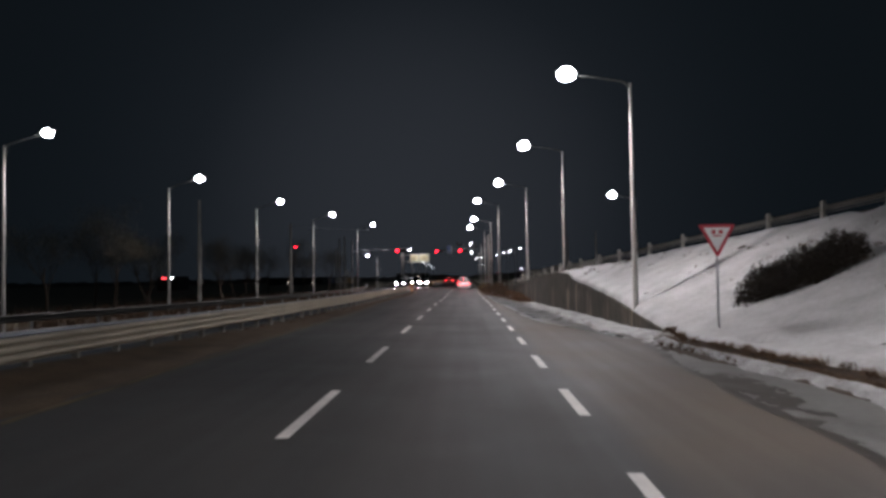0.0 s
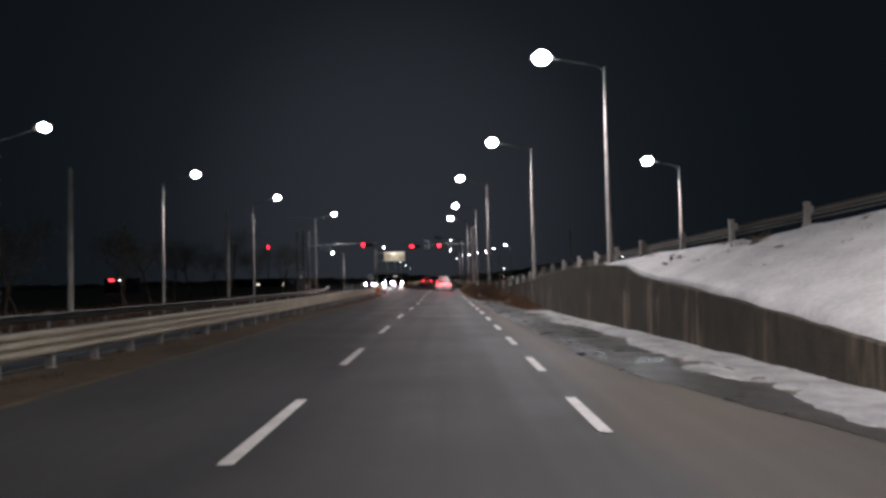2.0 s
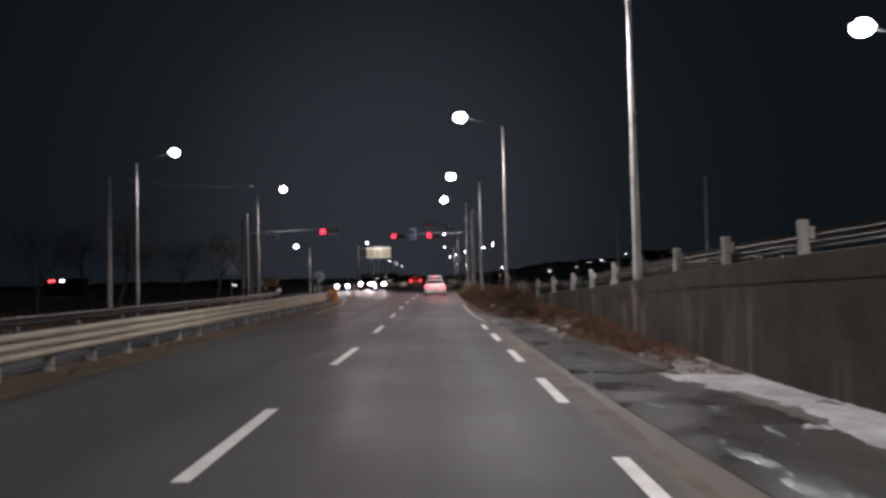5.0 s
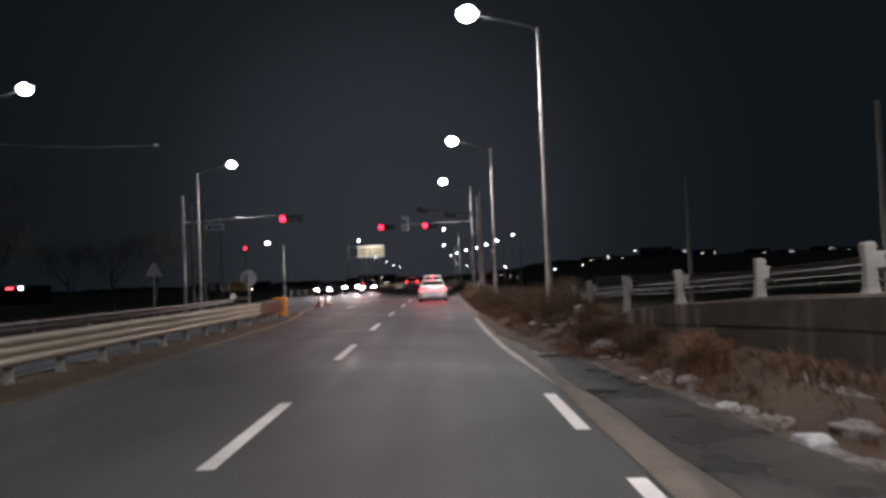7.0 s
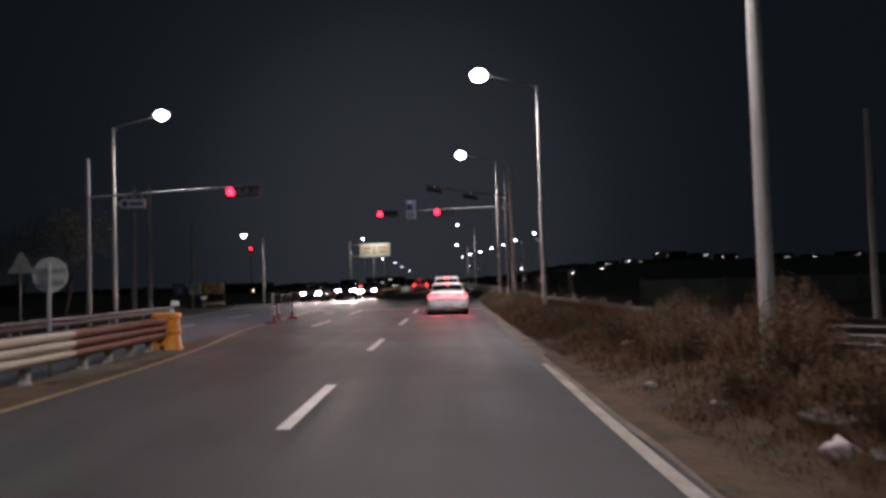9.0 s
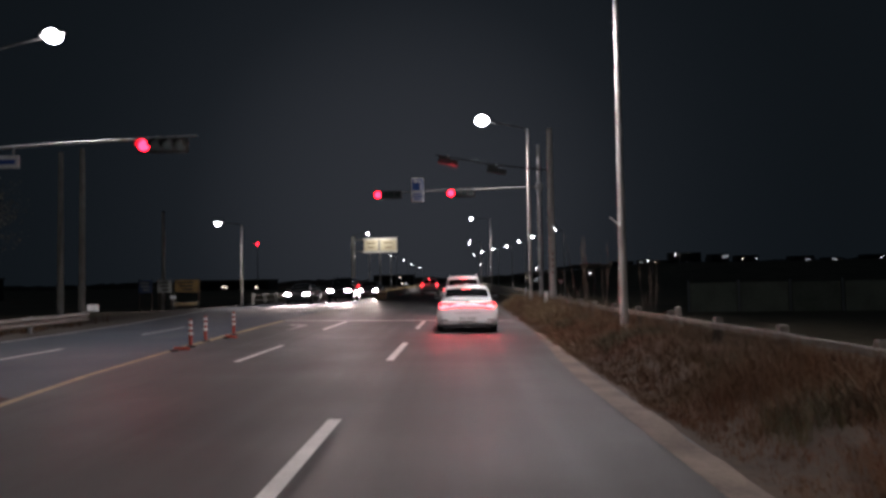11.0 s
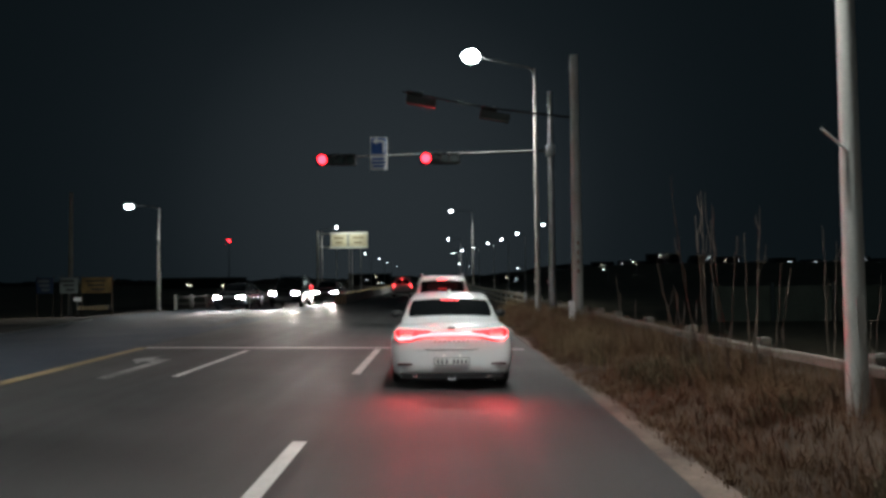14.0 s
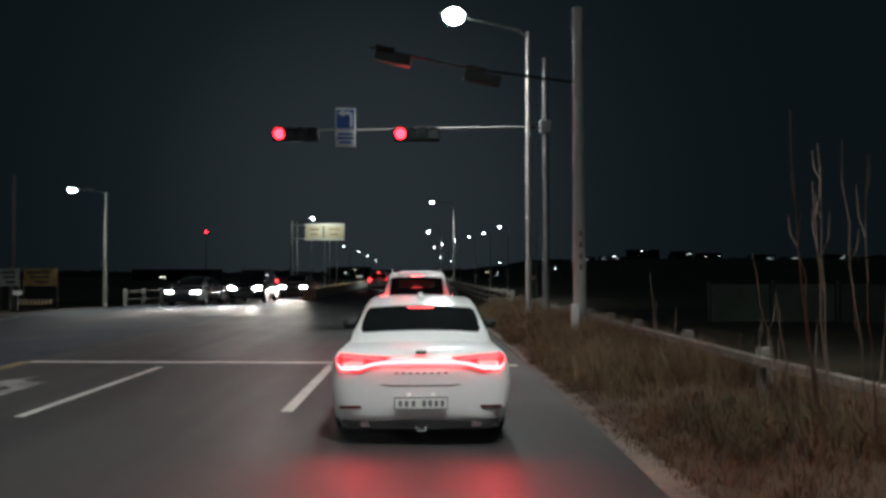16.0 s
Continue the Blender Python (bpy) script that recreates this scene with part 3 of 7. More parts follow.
def mark(name, label, pts, width, material=PAINT, lift=0.008, group=""):
    """A painted line along points on the road."""
    verts, faces = [], []
    for i, (x, y) in enumerate(pts):
        a, b = Vector(pts[max(i - 1, 0)]), Vector(pts[min(i + 1, len(pts) - 1)])
        d = (b - a).normalized()
        for s in (-1, 1):
            px, py = x + s * d.y * width / 2, y - s * d.x * width / 2
            verts.append((px, py, road_z(px) + lift))
    for i in range(len(pts) - 1):
        faces.append((2 * i, 2 * i + 1, 2 * i + 3, 2 * i + 2))
    me = bpy.data.meshes.new(name)
    me.from_pydata(verts, [], faces)
    me.materials.append(material)
    me.update()
    return tagged(new(name, me), label, "road marking", group, "structure")


mark("median_line", "faded yellow line along the median", [(yellow_x(y), y) for y in np.arange(72, 98, 1.0)], 0.13, YELLOW)
mark("median_line", "dusty worn yellow line along the dirt of the median", [(yellow_x(y), y) for y in np.arange(-40, 72.1, 2.0)], 0.13, YELLOWDUST)
mark("median_line", "broad faded yellow band at the end of the median", [(yellow_x(y), y) for y in np.arange(97.0, 108.4, 1.25)], 0.24, YELLOW)
# the near lane line: three metres painted, five open
for y1 in [10.0 - 7.8 * k for k in range(1, 6)] + [10.0, 17.3, 25.4, 32.5, 40.35, 48.3, 56.0, 63.7, 71.75, 79.75, 88.25]:
    x0 = lerp(y1, [(52, -1.80), (60, -1.63), (68, -1.64), (77, -1.74), (86, -1.8)])
    mark("lane_dash", "worn white lane dash on asphalt", [(x0, y1 - (3.45 if y1 < 30 else 3.2)), (lerp(y1 + 3, [(52, -1.80), (60, -1.63), (68, -1.64), (77, -1.74), (86, -1.8)]), y1)], 0.15, group="lane dashes")
for y0, y1 in ((94.4, 98.5), (103.8, 108.4)):
    mark("lane_dash", "worn white lane dash on asphalt", [(-1.76, y0), (-1.74, y1)], 0.15, group="lane dashes")
# short dashes of the merging lane
for y1 in [5.25 + 5.07 * k for k in range(-7, 10)] + [55.4, 60.0, 64.0]:
    x0 = lerp(y1, [(50, 1.76), (58, 1.70), (64, 1.63)])
    mark("lane_dash", "short white merging-lane dash on asphalt", [(x0, y1 - 2.25), (x0, y1)], 0.15, group="lane dashes")
for y0, y1 in ((94.05, 97.65), (103.3, 107.8)):
    mark("lane_dash", "thin white turning-lane dash", [(-4.68, y0), (-4.63, y1)], 0.12, group="lane dashes")
for k in range(-14, 2):
    y0 = 97.05 + 8.15 * k
    ox = lambda y: lerp(y, [(-60, -16), (26, -12.2), (52, -10.4), (70, -9.9), (90, -9.6), (112, -9.8)])
    mark("lane_dash", "worn white lane dash of the oncoming lanes", [(ox(y0 - 3.65), y0 - 3.65), (ox(y0), y0)], 0.13, lift=0.014, group="lane dashes")
mark("edge_line", "solid white edge line beside the gutter", [(lerp(y, [(58, 2.08), (62, 2.0), (65, 1.88), (68, 1.72), (70, 1.63), (74.5, 1.55), (80, 1.58)]) + 0.012 * math.sin(y * 0.7), y) for y in np.arange(64.2, 83, 1.2)], 0.14, EDGEPAINT)
mark("inner_line", "thin white line beside the median, oncoming side", [(barrier_x(y) - 0.55, y) for y in np.arange(20, 80, 2.0)], 0.11, EDGEPAINT, lift=0.022)
mark("stop_line", "white stop line across the approach lanes", [(-7.1, 108.25), (-4.7, 108.45), (-1.9, 108.72), (1.7, 108.7)], 0.26)
mark("opposite_line", "white line of the oncoming carriageway", [(left_rail_x(y) + 1.0 if y < 96 else road_left(y) + 0.4, y) for y in np.arange(-50, 127, 3.0)], 0.12, lift=0.014)


def turn_arrow():
    """A left-turn arrow on the lane."""
    bm = bmesh.new()
    for pts in ([(-5.84, 103.0), (-5.64, 103.0), (-5.64, 105.9), (-5.84, 105.9)], [(-5.84, 105.35), (-5.84, 105.9), (-6.05, 106.0), (-6.05, 105.5)],
                [(-6.04, 106.5), (-6.40, 105.8), (-6.04, 105.1)]):
        bm.faces.new([bm.verts.new((x, y, road_z(x) + 0.008)) for x, y in pts])
    bmesh.ops.recalc_face_normals(bm, faces=bm.faces[:])
    for f in bm.faces:
        if f.normal.z < 0:
            f.normal_flip()
    return tagged(part("lane_arrow", bm, FAINT), "faded white left-turn arrow on the lane", "road marking", "", "structure")


turn_arrow()

# ---- snow ----
def slope_snow_x(u, y):
    a, b = wall_x(y) + (0.06 if y > 20.3 else 0.1), crest_x(y) - 0.35
    return a + (max(b, a + 0.1) - a) * u


def slope_snow_z(x, y):
    patch = 0.5 + 0.7 * ns(x, y, 0.55, 3) + 0.4 * ns(x, y, 2.2, 5)
    fade = ramp01(43.5, 39, y) if y > 38 else 1.0
    edge = x - wall_x(y) - (0.06 if y > 20.3 else 0.1)
    edge = ramp01(0.0, 0.3, edge + 0.25 * ns(x, y, 1.9, 30)) if y < 20.3 else 0.6 + 0.4 * ramp01(0.0, 0.28, edge)
    tuck = 0.11 if y > 20.3 and x < wall_x(y) + 0.07 else 0.0
    return ground_z(x, y) - tuck - (0.12 if y < 20.3 else 0.0) * (1 - edge) + 0.13 * edge * fade * (0.55 + 0.45 * ramp01(-0.05, 0.45, patch)) - 0.10 * (1 - fade) + 0.012 * ns(x, y, 6) - 0.16 * ramp01(0.36, 0.55, ns(x, y * 0.7, 1.6, 9)) * ramp01(0.3, 0.9, x - wall_x(y))


sheet("slope_snow", list(np.linspace(0, 1, 60)), list(np.arange(-40, 48, 0.35)), slope_snow_z, SNOW, "old snow lying on the roadside embankment", "snow", "stuff", xfun=slope_snow_x)


def wet_left(y):
    return lerp(y, [(20, 5.0), (24, 4.1), (28, 3.2), (31, 2.86), (36, 2.8), (40, 2.7), (50, 2.4), (60, 2.22)])


def gutter_snow_in(y):
    return lerp(y, [(-40, 5.6), (7, 5.5), (10.5, 5.5), (14, 5.5), (18, 5.25), (21, 4.8), (24, 4.3), (28, 3.9), (30, 3.8), (36, 3.75), (47, 3.65), (56, 3.7), (66, 3.6)])


def gutter_snow_z(x, y):
    a, b = gutter_snow_in(y), wall_x(y)
    k = (x - a) / max(0.2, b - a)
    n = ns(x, y * 0.4, 1.1, 2) + 0.6 * ns(x, y * 0.7, 3.6, 4) + 0.3 * ns(x, y, 9, 4)
    dens = ramp01(0.0, 0.55, k + 0.5 * n) * ramp01(61, 50, y) * (ramp01(1.05, 0.75, k) if y < 20.3 else 1.0)
    return ground_z(x, y) - 0.07 + 0.17 * dens + 0.02 * ns(x, y, 7)


sheet("gutter_snow", list(np.linspace(0, 1, 48)), list(np.arange(-12, 68, 0.16)), gutter_snow_z, DIRTY_SNOW, "grey trodden snow and slush along the wall foot", "snow", "stuff",
      xfun=lambda u, y: gutter_snow_in(y) - 0.4 + (wall_x(y) + (0.1 if y < 20 else 0.0) - gutter_snow_in(y) + 0.4) * u)


def ice_z(x, y):
    """Frozen meltwater: one long smooth patch, a broken trail of flecks beyond it."""
    mid = lerp(y, [(24, 3.35), (30, 3.14), (36, 3.12), (43, 2.98), (50, 2.66)]) + 0.08 * ns(1, y, 0.5)
    big, trail = ramp01(29.2, 31.0, y) * ramp01(36.2, 34.4, y), ramp01(41, 43.5, y) * ramp01(53, 48, y)
    core = (0.75 * big + 0.40 * trail) * math.exp(-((x - mid) / (0.16 + 0.12 * big)) ** 2)
    n = core + 0.55 * ns(x, y * 0.09, 2.2, 8) + 0.5 * ns(x, y * 0.3, 5.5, 1) + 0.3 * ns(x, y, 11, 2)
    return max(ground_z(x, y), road_z(x)) - 0.03 + 0.048 * ramp01(0.26, 0.46, n) * ramp01(0.05, 0.3, x - wet_left(y)) * ramp01(60, 52, y) * ramp01(24, 29, y)


sheet("gutter_ice", list(np.linspace(0, 1, 44)), list(np.arange(24, 60, 0.13)), ice_z, ICE, "patches of shiny frozen meltwater in the gutter", "ice", "stuff",
      xfun=lambda u, y: wet_left(y) + 0.02 + 1.15 * u)


def melt_x(u, y):
    a = lerp(y, [(-8, 4.6), (6, 4.4), (10, 4.45), (14, 4.7), (17, 4.95), (20, 5.25), (23, 5.3)]) + 0.16 * ns(7, y, 0.35) + 0.05 * ns(7, y, 1.7)
    return a + u * (lerp(y, [(-8, 6.2), (9, 6.0), (14, 5.8), (18, 5.7), (23, 5.5)]) - a)


def melt_z(x, y):
    n = ns(x, y * 0.35, 0.9, 51) + 0.5 * ns(x, y * 0.6, 3.1, 52) + 0.3 * ns(x, y, 8, 53)
    edge = x - melt_x(0, y)
    return road_z(x) - 0.012 + 0.030 * ramp01(-0.30, 0.15, n + 0.9 * min(edge, 0.7)) * ramp01(20.5, 17.5, y)


sheet("melt_wet", [0, 0.2, 0.4, 0.6, 0.8, 1], list(np.arange(-8, 19.5, 0.4)), lambda x, y: road_z(x) + 0.005, DAMP, "dark damp margin of meltwater on the asphalt", "damp patch",
      xfun=lambda u, y: melt_x(0, y) - 0.16 - 0.14 * ns(8, y, 0.5) - 0.06 * ns(8, y, 2.0) + u * 1.2)
sheet("melt_ice", list(np.linspace(0, 1, 30)), list(np.arange(-8, 20.6, 0.14)), melt_z, MELTICE, "thin grey sheet of refrozen meltwater beside the snow", "ice", "stuff", xfun=melt_x)


def verge_snow_z(x, y):
    n = 0.6 * ns(x, y * 0.6, 1.5, 41) + 0.6 * ns(x, y, 4.2, 43) + 0.4 * ns(x, y, 10, 44)
    s = lerp(y, [(46, 0.45), (58, 0.0)])
    across = ramp01(3.0 + s, 3.2 + s, x) * ramp01(3.9 + s, 3.45 + s, x)
    return ground_z(x, y) - 0.03 + 0.11 * ramp01(0.02, 0.5, n * 0.9 + 0.12) * across * ramp01(46, 52, y) * ramp01(76, 70, y)


sheet("verge_snow", list(np.linspace(2.95, 4.4, 46)), list(np.arange(46, 76, 0.09)), verge_snow_z, SLUSH, "broken crust of grey dirty snow at the foot of the bank", "snow", "stuff")


# ---- retaining wall ----
def retaining_wall():
    root = thing("wall_retaining", label="stained concrete retaining wall with dark run-off streaks", category="retaining wall", kind="structure")
    cuts = [20.3, 24.5, 29, 33.5, 38.7, 42.5, 47, 51.5, 56, 60.5, 66, 71.4]
    for a, b in zip(cuts, cuts[1:]):
        bm = bmesh.new()
        secs = []
        for y in np.linspace(a + 0.012, b - 0.012, 5):
            x, t = wall_x(y), wall_top(y)
            batter = 0.03 * t
            secs.append([(x - batter, y, -0.3), (x + 0.32, y, -0.3), (x + 0.32, y, t - 0.06), (x + 0.29, y, t - 0.03), (x + 0.02, y, t - 0.03), (x, y, t - 0.05)])
        loft(bm, secs)
        part("panel", bm, WALL, root)
        if a > 38:
            bm = bmesh.new()
            secs = []
            for y in np.linspace(a + 0.008, b - 0.008, 4):
                x, t = wall_x(y), wall_top(y)
                c = 0.004 + 0.012 * ramp01(42, 50, y)
                secs.append([(x - c, y, t - 0.38), (x + 0.34, y, t - 0.38), (x + 0.34, y, t - 0.03), (x + 0.31, y, t - 0.018), (x + 0.012, y, t - 0.018), (x - c, y, t - 0.03)])
            loft(bm, secs)
            part("coping", bm, WALL, root, "smoother concrete coping")
    return root


retaining_wall()


# ---- street lamps ----
def street_lamp(height, arm, rise=0.3, bulb=1.0):
    """A tapered steel pole with a curved arm towards -x and a flat luminaire."""
    root = thing("street_lamp", label="pale steel street lamp with one arm, lit", category="street lamp", group="street lamps")
    bm = bmesh.new()
    tube(bm, [(0, 0, -0.3), (0, 0, 0.4), (0, 0, height * 0.5), (0, 0, height)], [0.105, 0.10, 0.08, 0.055], 14)
    smooth(part("pole", bm, POLE, root))
    bm = bmesh.new()
    s = 1 if arm > 0 else -1
    a = abs(arm)
    tube(bm, [(0, 0, height - 0.35), (-0.04 * s, 0, height - 0.1), (-0.25 * s, 0, height + 0.06), (-a * 0.55 * s, 0, height + 0.08 + rise * 0.4), (-(a - 0.3) * s, 0, height + rise * 0.85)], [0.04, 0.04, 0.038, 0.034, 0.03], 10)
    smooth(part("arm", bm, ARMDIM, root))
    bm = bmesh.new()
    box(bm, (0, -0.098, 0.95), (0.09, 0.012, 0.34), bevel=0.004)
    part("service_door", bm, POLE, root)
    head = part("lamp_head", loft(bmesh.new(), [[(-s * (a - 0.42), w, height + rise - 0.03 + t) for w, t in ((-.05, 0), (.05, 0), (.05, .08), (-.05, .08))],
                                               [(-s * (a - 0.2), w, height + rise + t) for w, t in ((-.16, 0), (.16, 0), (.13, .13), (-.13, .13))],
                                               [(-s * (a + 0.2), w, height + rise + 0.03 + t) for w, t in ((-.17, 0), (.17, 0), (.13, .12), (-.13, .12))],
                                               [(-s * (a + 0.36), w, height + rise + 0.07 + t) for w, t in ((-.09, 0), (.09, 0), (.06, .05), (-.06, .05))]]), POLE, root)
    bm = bmesh.new()
    # diffuser swollen to a ball: the lamp's glare is put into its size
    bmesh.ops.create_uvsphere(bm, u_segments=16, v_segments=8, radius=1, matrix=Matrix.Translation((-s * a, 0, height + rise - 0.02)) @ Matrix.Diagonal((0.33 * bulb, 0.28 * bulb, 0.25 * bulb, 1)))
    smooth(part("diffuser", bm, LED, head, "glowing white diffuser"), 180)
    return root


def lamp_light(x, y, z, watts):
    li = bpy.data.lights.new("lamp_light", "SPOT")
    li.energy, li.color, li.spot_size, li.spot_blend, li.shadow_soft_size = watts, LAMP_COLOUR, radians(148), 0.75, 0.16
    ob = new("lamp_light", li)
    ob.location = (x, y, z)
    return ob


# lamps at y 6.5, -12 and 4 are unseen, added to carry the rows on
LAMPS = [(6.2, 24.8, 8.0, 2.25, 0.4), (6.02, 42.1, 7.1, 2.25, 0.4), (5.14, 57.7, 7.45, 2.2, 0.45), (3.78, 78.1, 9.1, 2.25, 0.55), (3.62, 98.0, 8.7, 2.25, 0.5), (3.25, 117.6, 8.9, 2.3, 0.5),
         (3.9, 179, 9.3, 2.5, 0.14), (4.4, 240, 9.3, 2.5, 0.14), (8.6, 6.5, 8.8, 2.25, 0.14), (9.4, -12, 8.8, 2.25, 0.14),
         (-23.6, 19.5, 8.8, -2.2, 0.6), (-22.5, 34.3, 9.2, -2.2, 0.6), (-20.4, 49.5, 8.85, -2.2, 0.6), (-18.6, 64.9, 8.8, -2.2, 0.6), (-17.0, 82.0, 8.9, -2.2, 0.6),
         (-14.95, 102.2, 8.9, -2.2, 0.5), (-17.5, 202, 9.4, -2.2, 0.4), (-17.8, 244, 9.4, -2.2, 0.4), (-24.5, 4, 8.8, -2.2, 0.5), (14.3, 60.1, 6.9, 1.9, 0.4)]
for x, y, h, arm, rise in LAMPS:
    z = ground_z(x, y)
    lamp_ob = street_lamp(h, arm, rise, 0.5 if y > 150 else 0.85 if x < 0 else 1.0)
    lamp_ob.matrix_basis = Matrix.Translation((x, y, z))
    if y == 98.0:
        bm = bmesh.new()
        tube(bm, [(-0.05, -0.06, 2.5), (-0.3, -0.06, 2.72)], [0.014, 0.012], 8)
        part("bracket", bm, SIGNWHITE, lamp_ob, "small white slanting bracket")

    lamp_light(x - arm, y, z + h + rise - 0.46, LAMP_WATTS * ((0.4 if y > 75 else 0.48) if x < -10 else 1.0))
# lamps of the merging road, far off
for x, y in ((14.5, 216), (13.4, 234), (11.8, 250), (9.6, 268), (7.6, 288), (16, 196)):
    street_lamp(10.4, 1.3, 0.3, 0.5).matrix_basis = Matrix.Translation((x, y, -1.5))
tagged(street_lamp(5.8, 1.7, 0.15, 0.6), "short steel street lamp by the side road, lit").matrix_basis = Matrix.Translation((-15.85, 132.6, 0.0))
lamp_light(-17.55, 132.6, 5.6, LAMP_WATTS * 0.32)


# ---- barriers ----
def wave(depth, height, waves, n=5, power=0.6):
    """Profile of a corrugated rail: depth out, height up, that many waves."""
    pts = []
    for k in range(waves * n * 2 + 1):
        t = k / (waves * n * 2)
        pts.append((depth * (0.5 - 0.5 * math.cos(2 * math.pi * waves * t)) ** power, height * t))
    return pts


def rail_beam(a, b, profile, out, z0, thick=0.006):
    """One length of corrugated rail between plan points a and b; out: +1 bulges to the right of a to b."""
    bm = bmesh.new()
    a, b = Vector(a), Vector(b)
    d = (b - a).normalized()
    side = Vector((d.y, -d.x)) * out
    secs = []
    for p in (a, b):
        ring = [(p.x + side.x * o, p.y + side.y * o, z0(p.x, p.y) + h) for o, h in profile]
        ring += [(p.x + side.x * (o - thick), p.y + side.y * (o - thick), z0(p.x, p.y) + h) for o, h in profile[::-1]]
        secs.append(ring)
    loft(bm, secs)
    return bm


def median_barrier():
    root = thing("median_barrier", label="double-sided corrugated steel median barrier, weathered", category="guard rail")
    pitch = 1.55
    ysp = list(np.arange(-24.0, 80.6, pitch)) + [81.6, 82.6, 83.6, 84.6]
    bm = bmesh.new()
    box(bm, (0, 0, 0.31), (0.13, 0.11, 0.80), bevel=0.012)
    post = part("post", bm, SPUN, root)
    bm = bmesh.new()
    tube(bm, [(0, 0, -0.02), (0, 0, 0.05), (0, 0, 0.08)], [0.105, 0.10, 0.08], 10)
    foot = part("footing", bm, SPUN, root)
    for i, y in enumerate(ysp):
        m = Matrix.Translation((barrier_x(y) - 0.1, y, road_z(-7)))
        if i == 0:
            post.matrix_basis = foot.matrix_basis = m
        else:
            share("post", post.data, m, root)
            share("footing", foot.data, m, root)
    prof = [(o, 0.15 * k + h) for k in range(3) for o, h in ((0.0, 0.0), (0.0, 0.036), (0.066, 0.05), (0.08, 0.075), (0.08, 0.115), (0.066, 0.138), (0.0, 0.149))]
    step = 3 * pitch
    y = -24.0
    while y < 85.2:
        e = 81.0 if y < 81 < y + step * 1.3 else min(y + step, 85.25)
        mat = RUST if y > 80.9 else BEAM
        ob = part("beam", rail_beam((barrier_x(y), y), (barrier_x(e), e), prof, 1, lambda px, py: road_z(-7) + 0.275), mat, root, "rust-red stretch of beam" if mat is RUST else "")
        smooth(ob, 40)
        smooth(part("beam", rail_beam((barrier_x(y) - 0.2, y), (barrier_x(e) - 0.2, e), prof, -1, lambda px, py: road_z(-7) + 0.275), GALV, root), 60)
        y = e
    bm = bmesh.new()
    bmesh.ops.create_grid(bm, x_segments=6, y_segments=24, size=0.5)
    for v in bm.verts:
        e = max(abs(v.co.x), abs(v.co.y)) > 0.49
        v.co = (-6.12 + 0.62 * v.co.x + 0.05 * ns(v.co.x * 3, v.co.y * 9, 1.3), 82.9 + 4.4 * v.co.y, road_z(-6.1) + (0.0 if e else 0.075 + 0.03 * ns(v.co.x * 4, v.co.y * 20, 1.1)))
    smooth(part("rubble_footing", bm, GRIT, root, "rough grey concrete rubble packed round the last posts"), 60)
    return root


median_barrier()


def far_rail():
    root = thing("roadside_guard_rail", label="grey steel guard rail along the oncoming carriageway", category="guard rail")
    prof = wave(0.08, 0.32, 2)
    bm = bmesh.new()
    tube(bm, [(0, 0, -0.3), (0, 0, 0.74)], [0.06, 0.06], 10)
    post = part("post", bm, GALV, root)
    for i, y in enumerate(np.arange(-20, 108, 4.0)):
        m = Matrix.Translation((left_rail_x(y) - 0.1, y, -0.1))
        if i == 0:
            post.matrix_basis = m
        else:
            share("post", post.data, m, root)
        e = min(y + 4, 108.5)
        smooth(part("beam", rail_beam((left_rail_x(y), y), (left_rail_x(e), e), prof, 1, lambda px, py: 0.30), RAILDULL, root), 60)
    bm = bmesh.new()
    box(bm, (-14.62, 108.5, 0.76), (0.42, 0.1, 0.26), bevel=0.01)
    part("end_marker", bm, SIGNWHITE, root, "white reflective end plate")
    return root


far_rail()


def orange_drum():
    """Water-filled crash cushion at the barrier's end."""
    root = thing("crash_cushion", pose(-6.33, 85.55, road_z(-6.3)), "orange plastic crash cushion at the end of the barrier", "crash barrier")
    bm = bmesh.new()
    secs = []
    for z, wx, wy in ((0, .36, .33), (.08, .36, .33), (.12, .33, .31), (.42, .31, .29), (.45, .34, .31), (.52, .34, .31), (.55, .30, .28), (.80, .30, .28), (.84, .34, .31), (.93, .33, .30), (.95, .30, .27)):
        ring = []
        for k in range(16):
            t = 2 * math.pi * k / 16
            c, s = math.cos(t), math.sin(t)
            ring.append((0.8 * wx * math.copysign(abs(c) ** 0.45, c), wy * math.copysign(abs(s) ** 0.45, s), 0.88 * z))
        secs.append(ring)
    loft(bm, secs)
    smooth(part("body", bm, ORANGE, root), 35)
    bm = bmesh.new()
    disc(bm, (0.02, 0.09), 0.055, -0.365, -0.33, 12)
    part("drain_plug", bm, DARK, root)
    bm = bmesh.new()
    box(bm, (0.21, -0.22, 0.87), (0.08, 0.09, 0.08), bevel=0.02)
    part("reflector", bm, SIGNWHITE, root)
    return root


orange_drum()


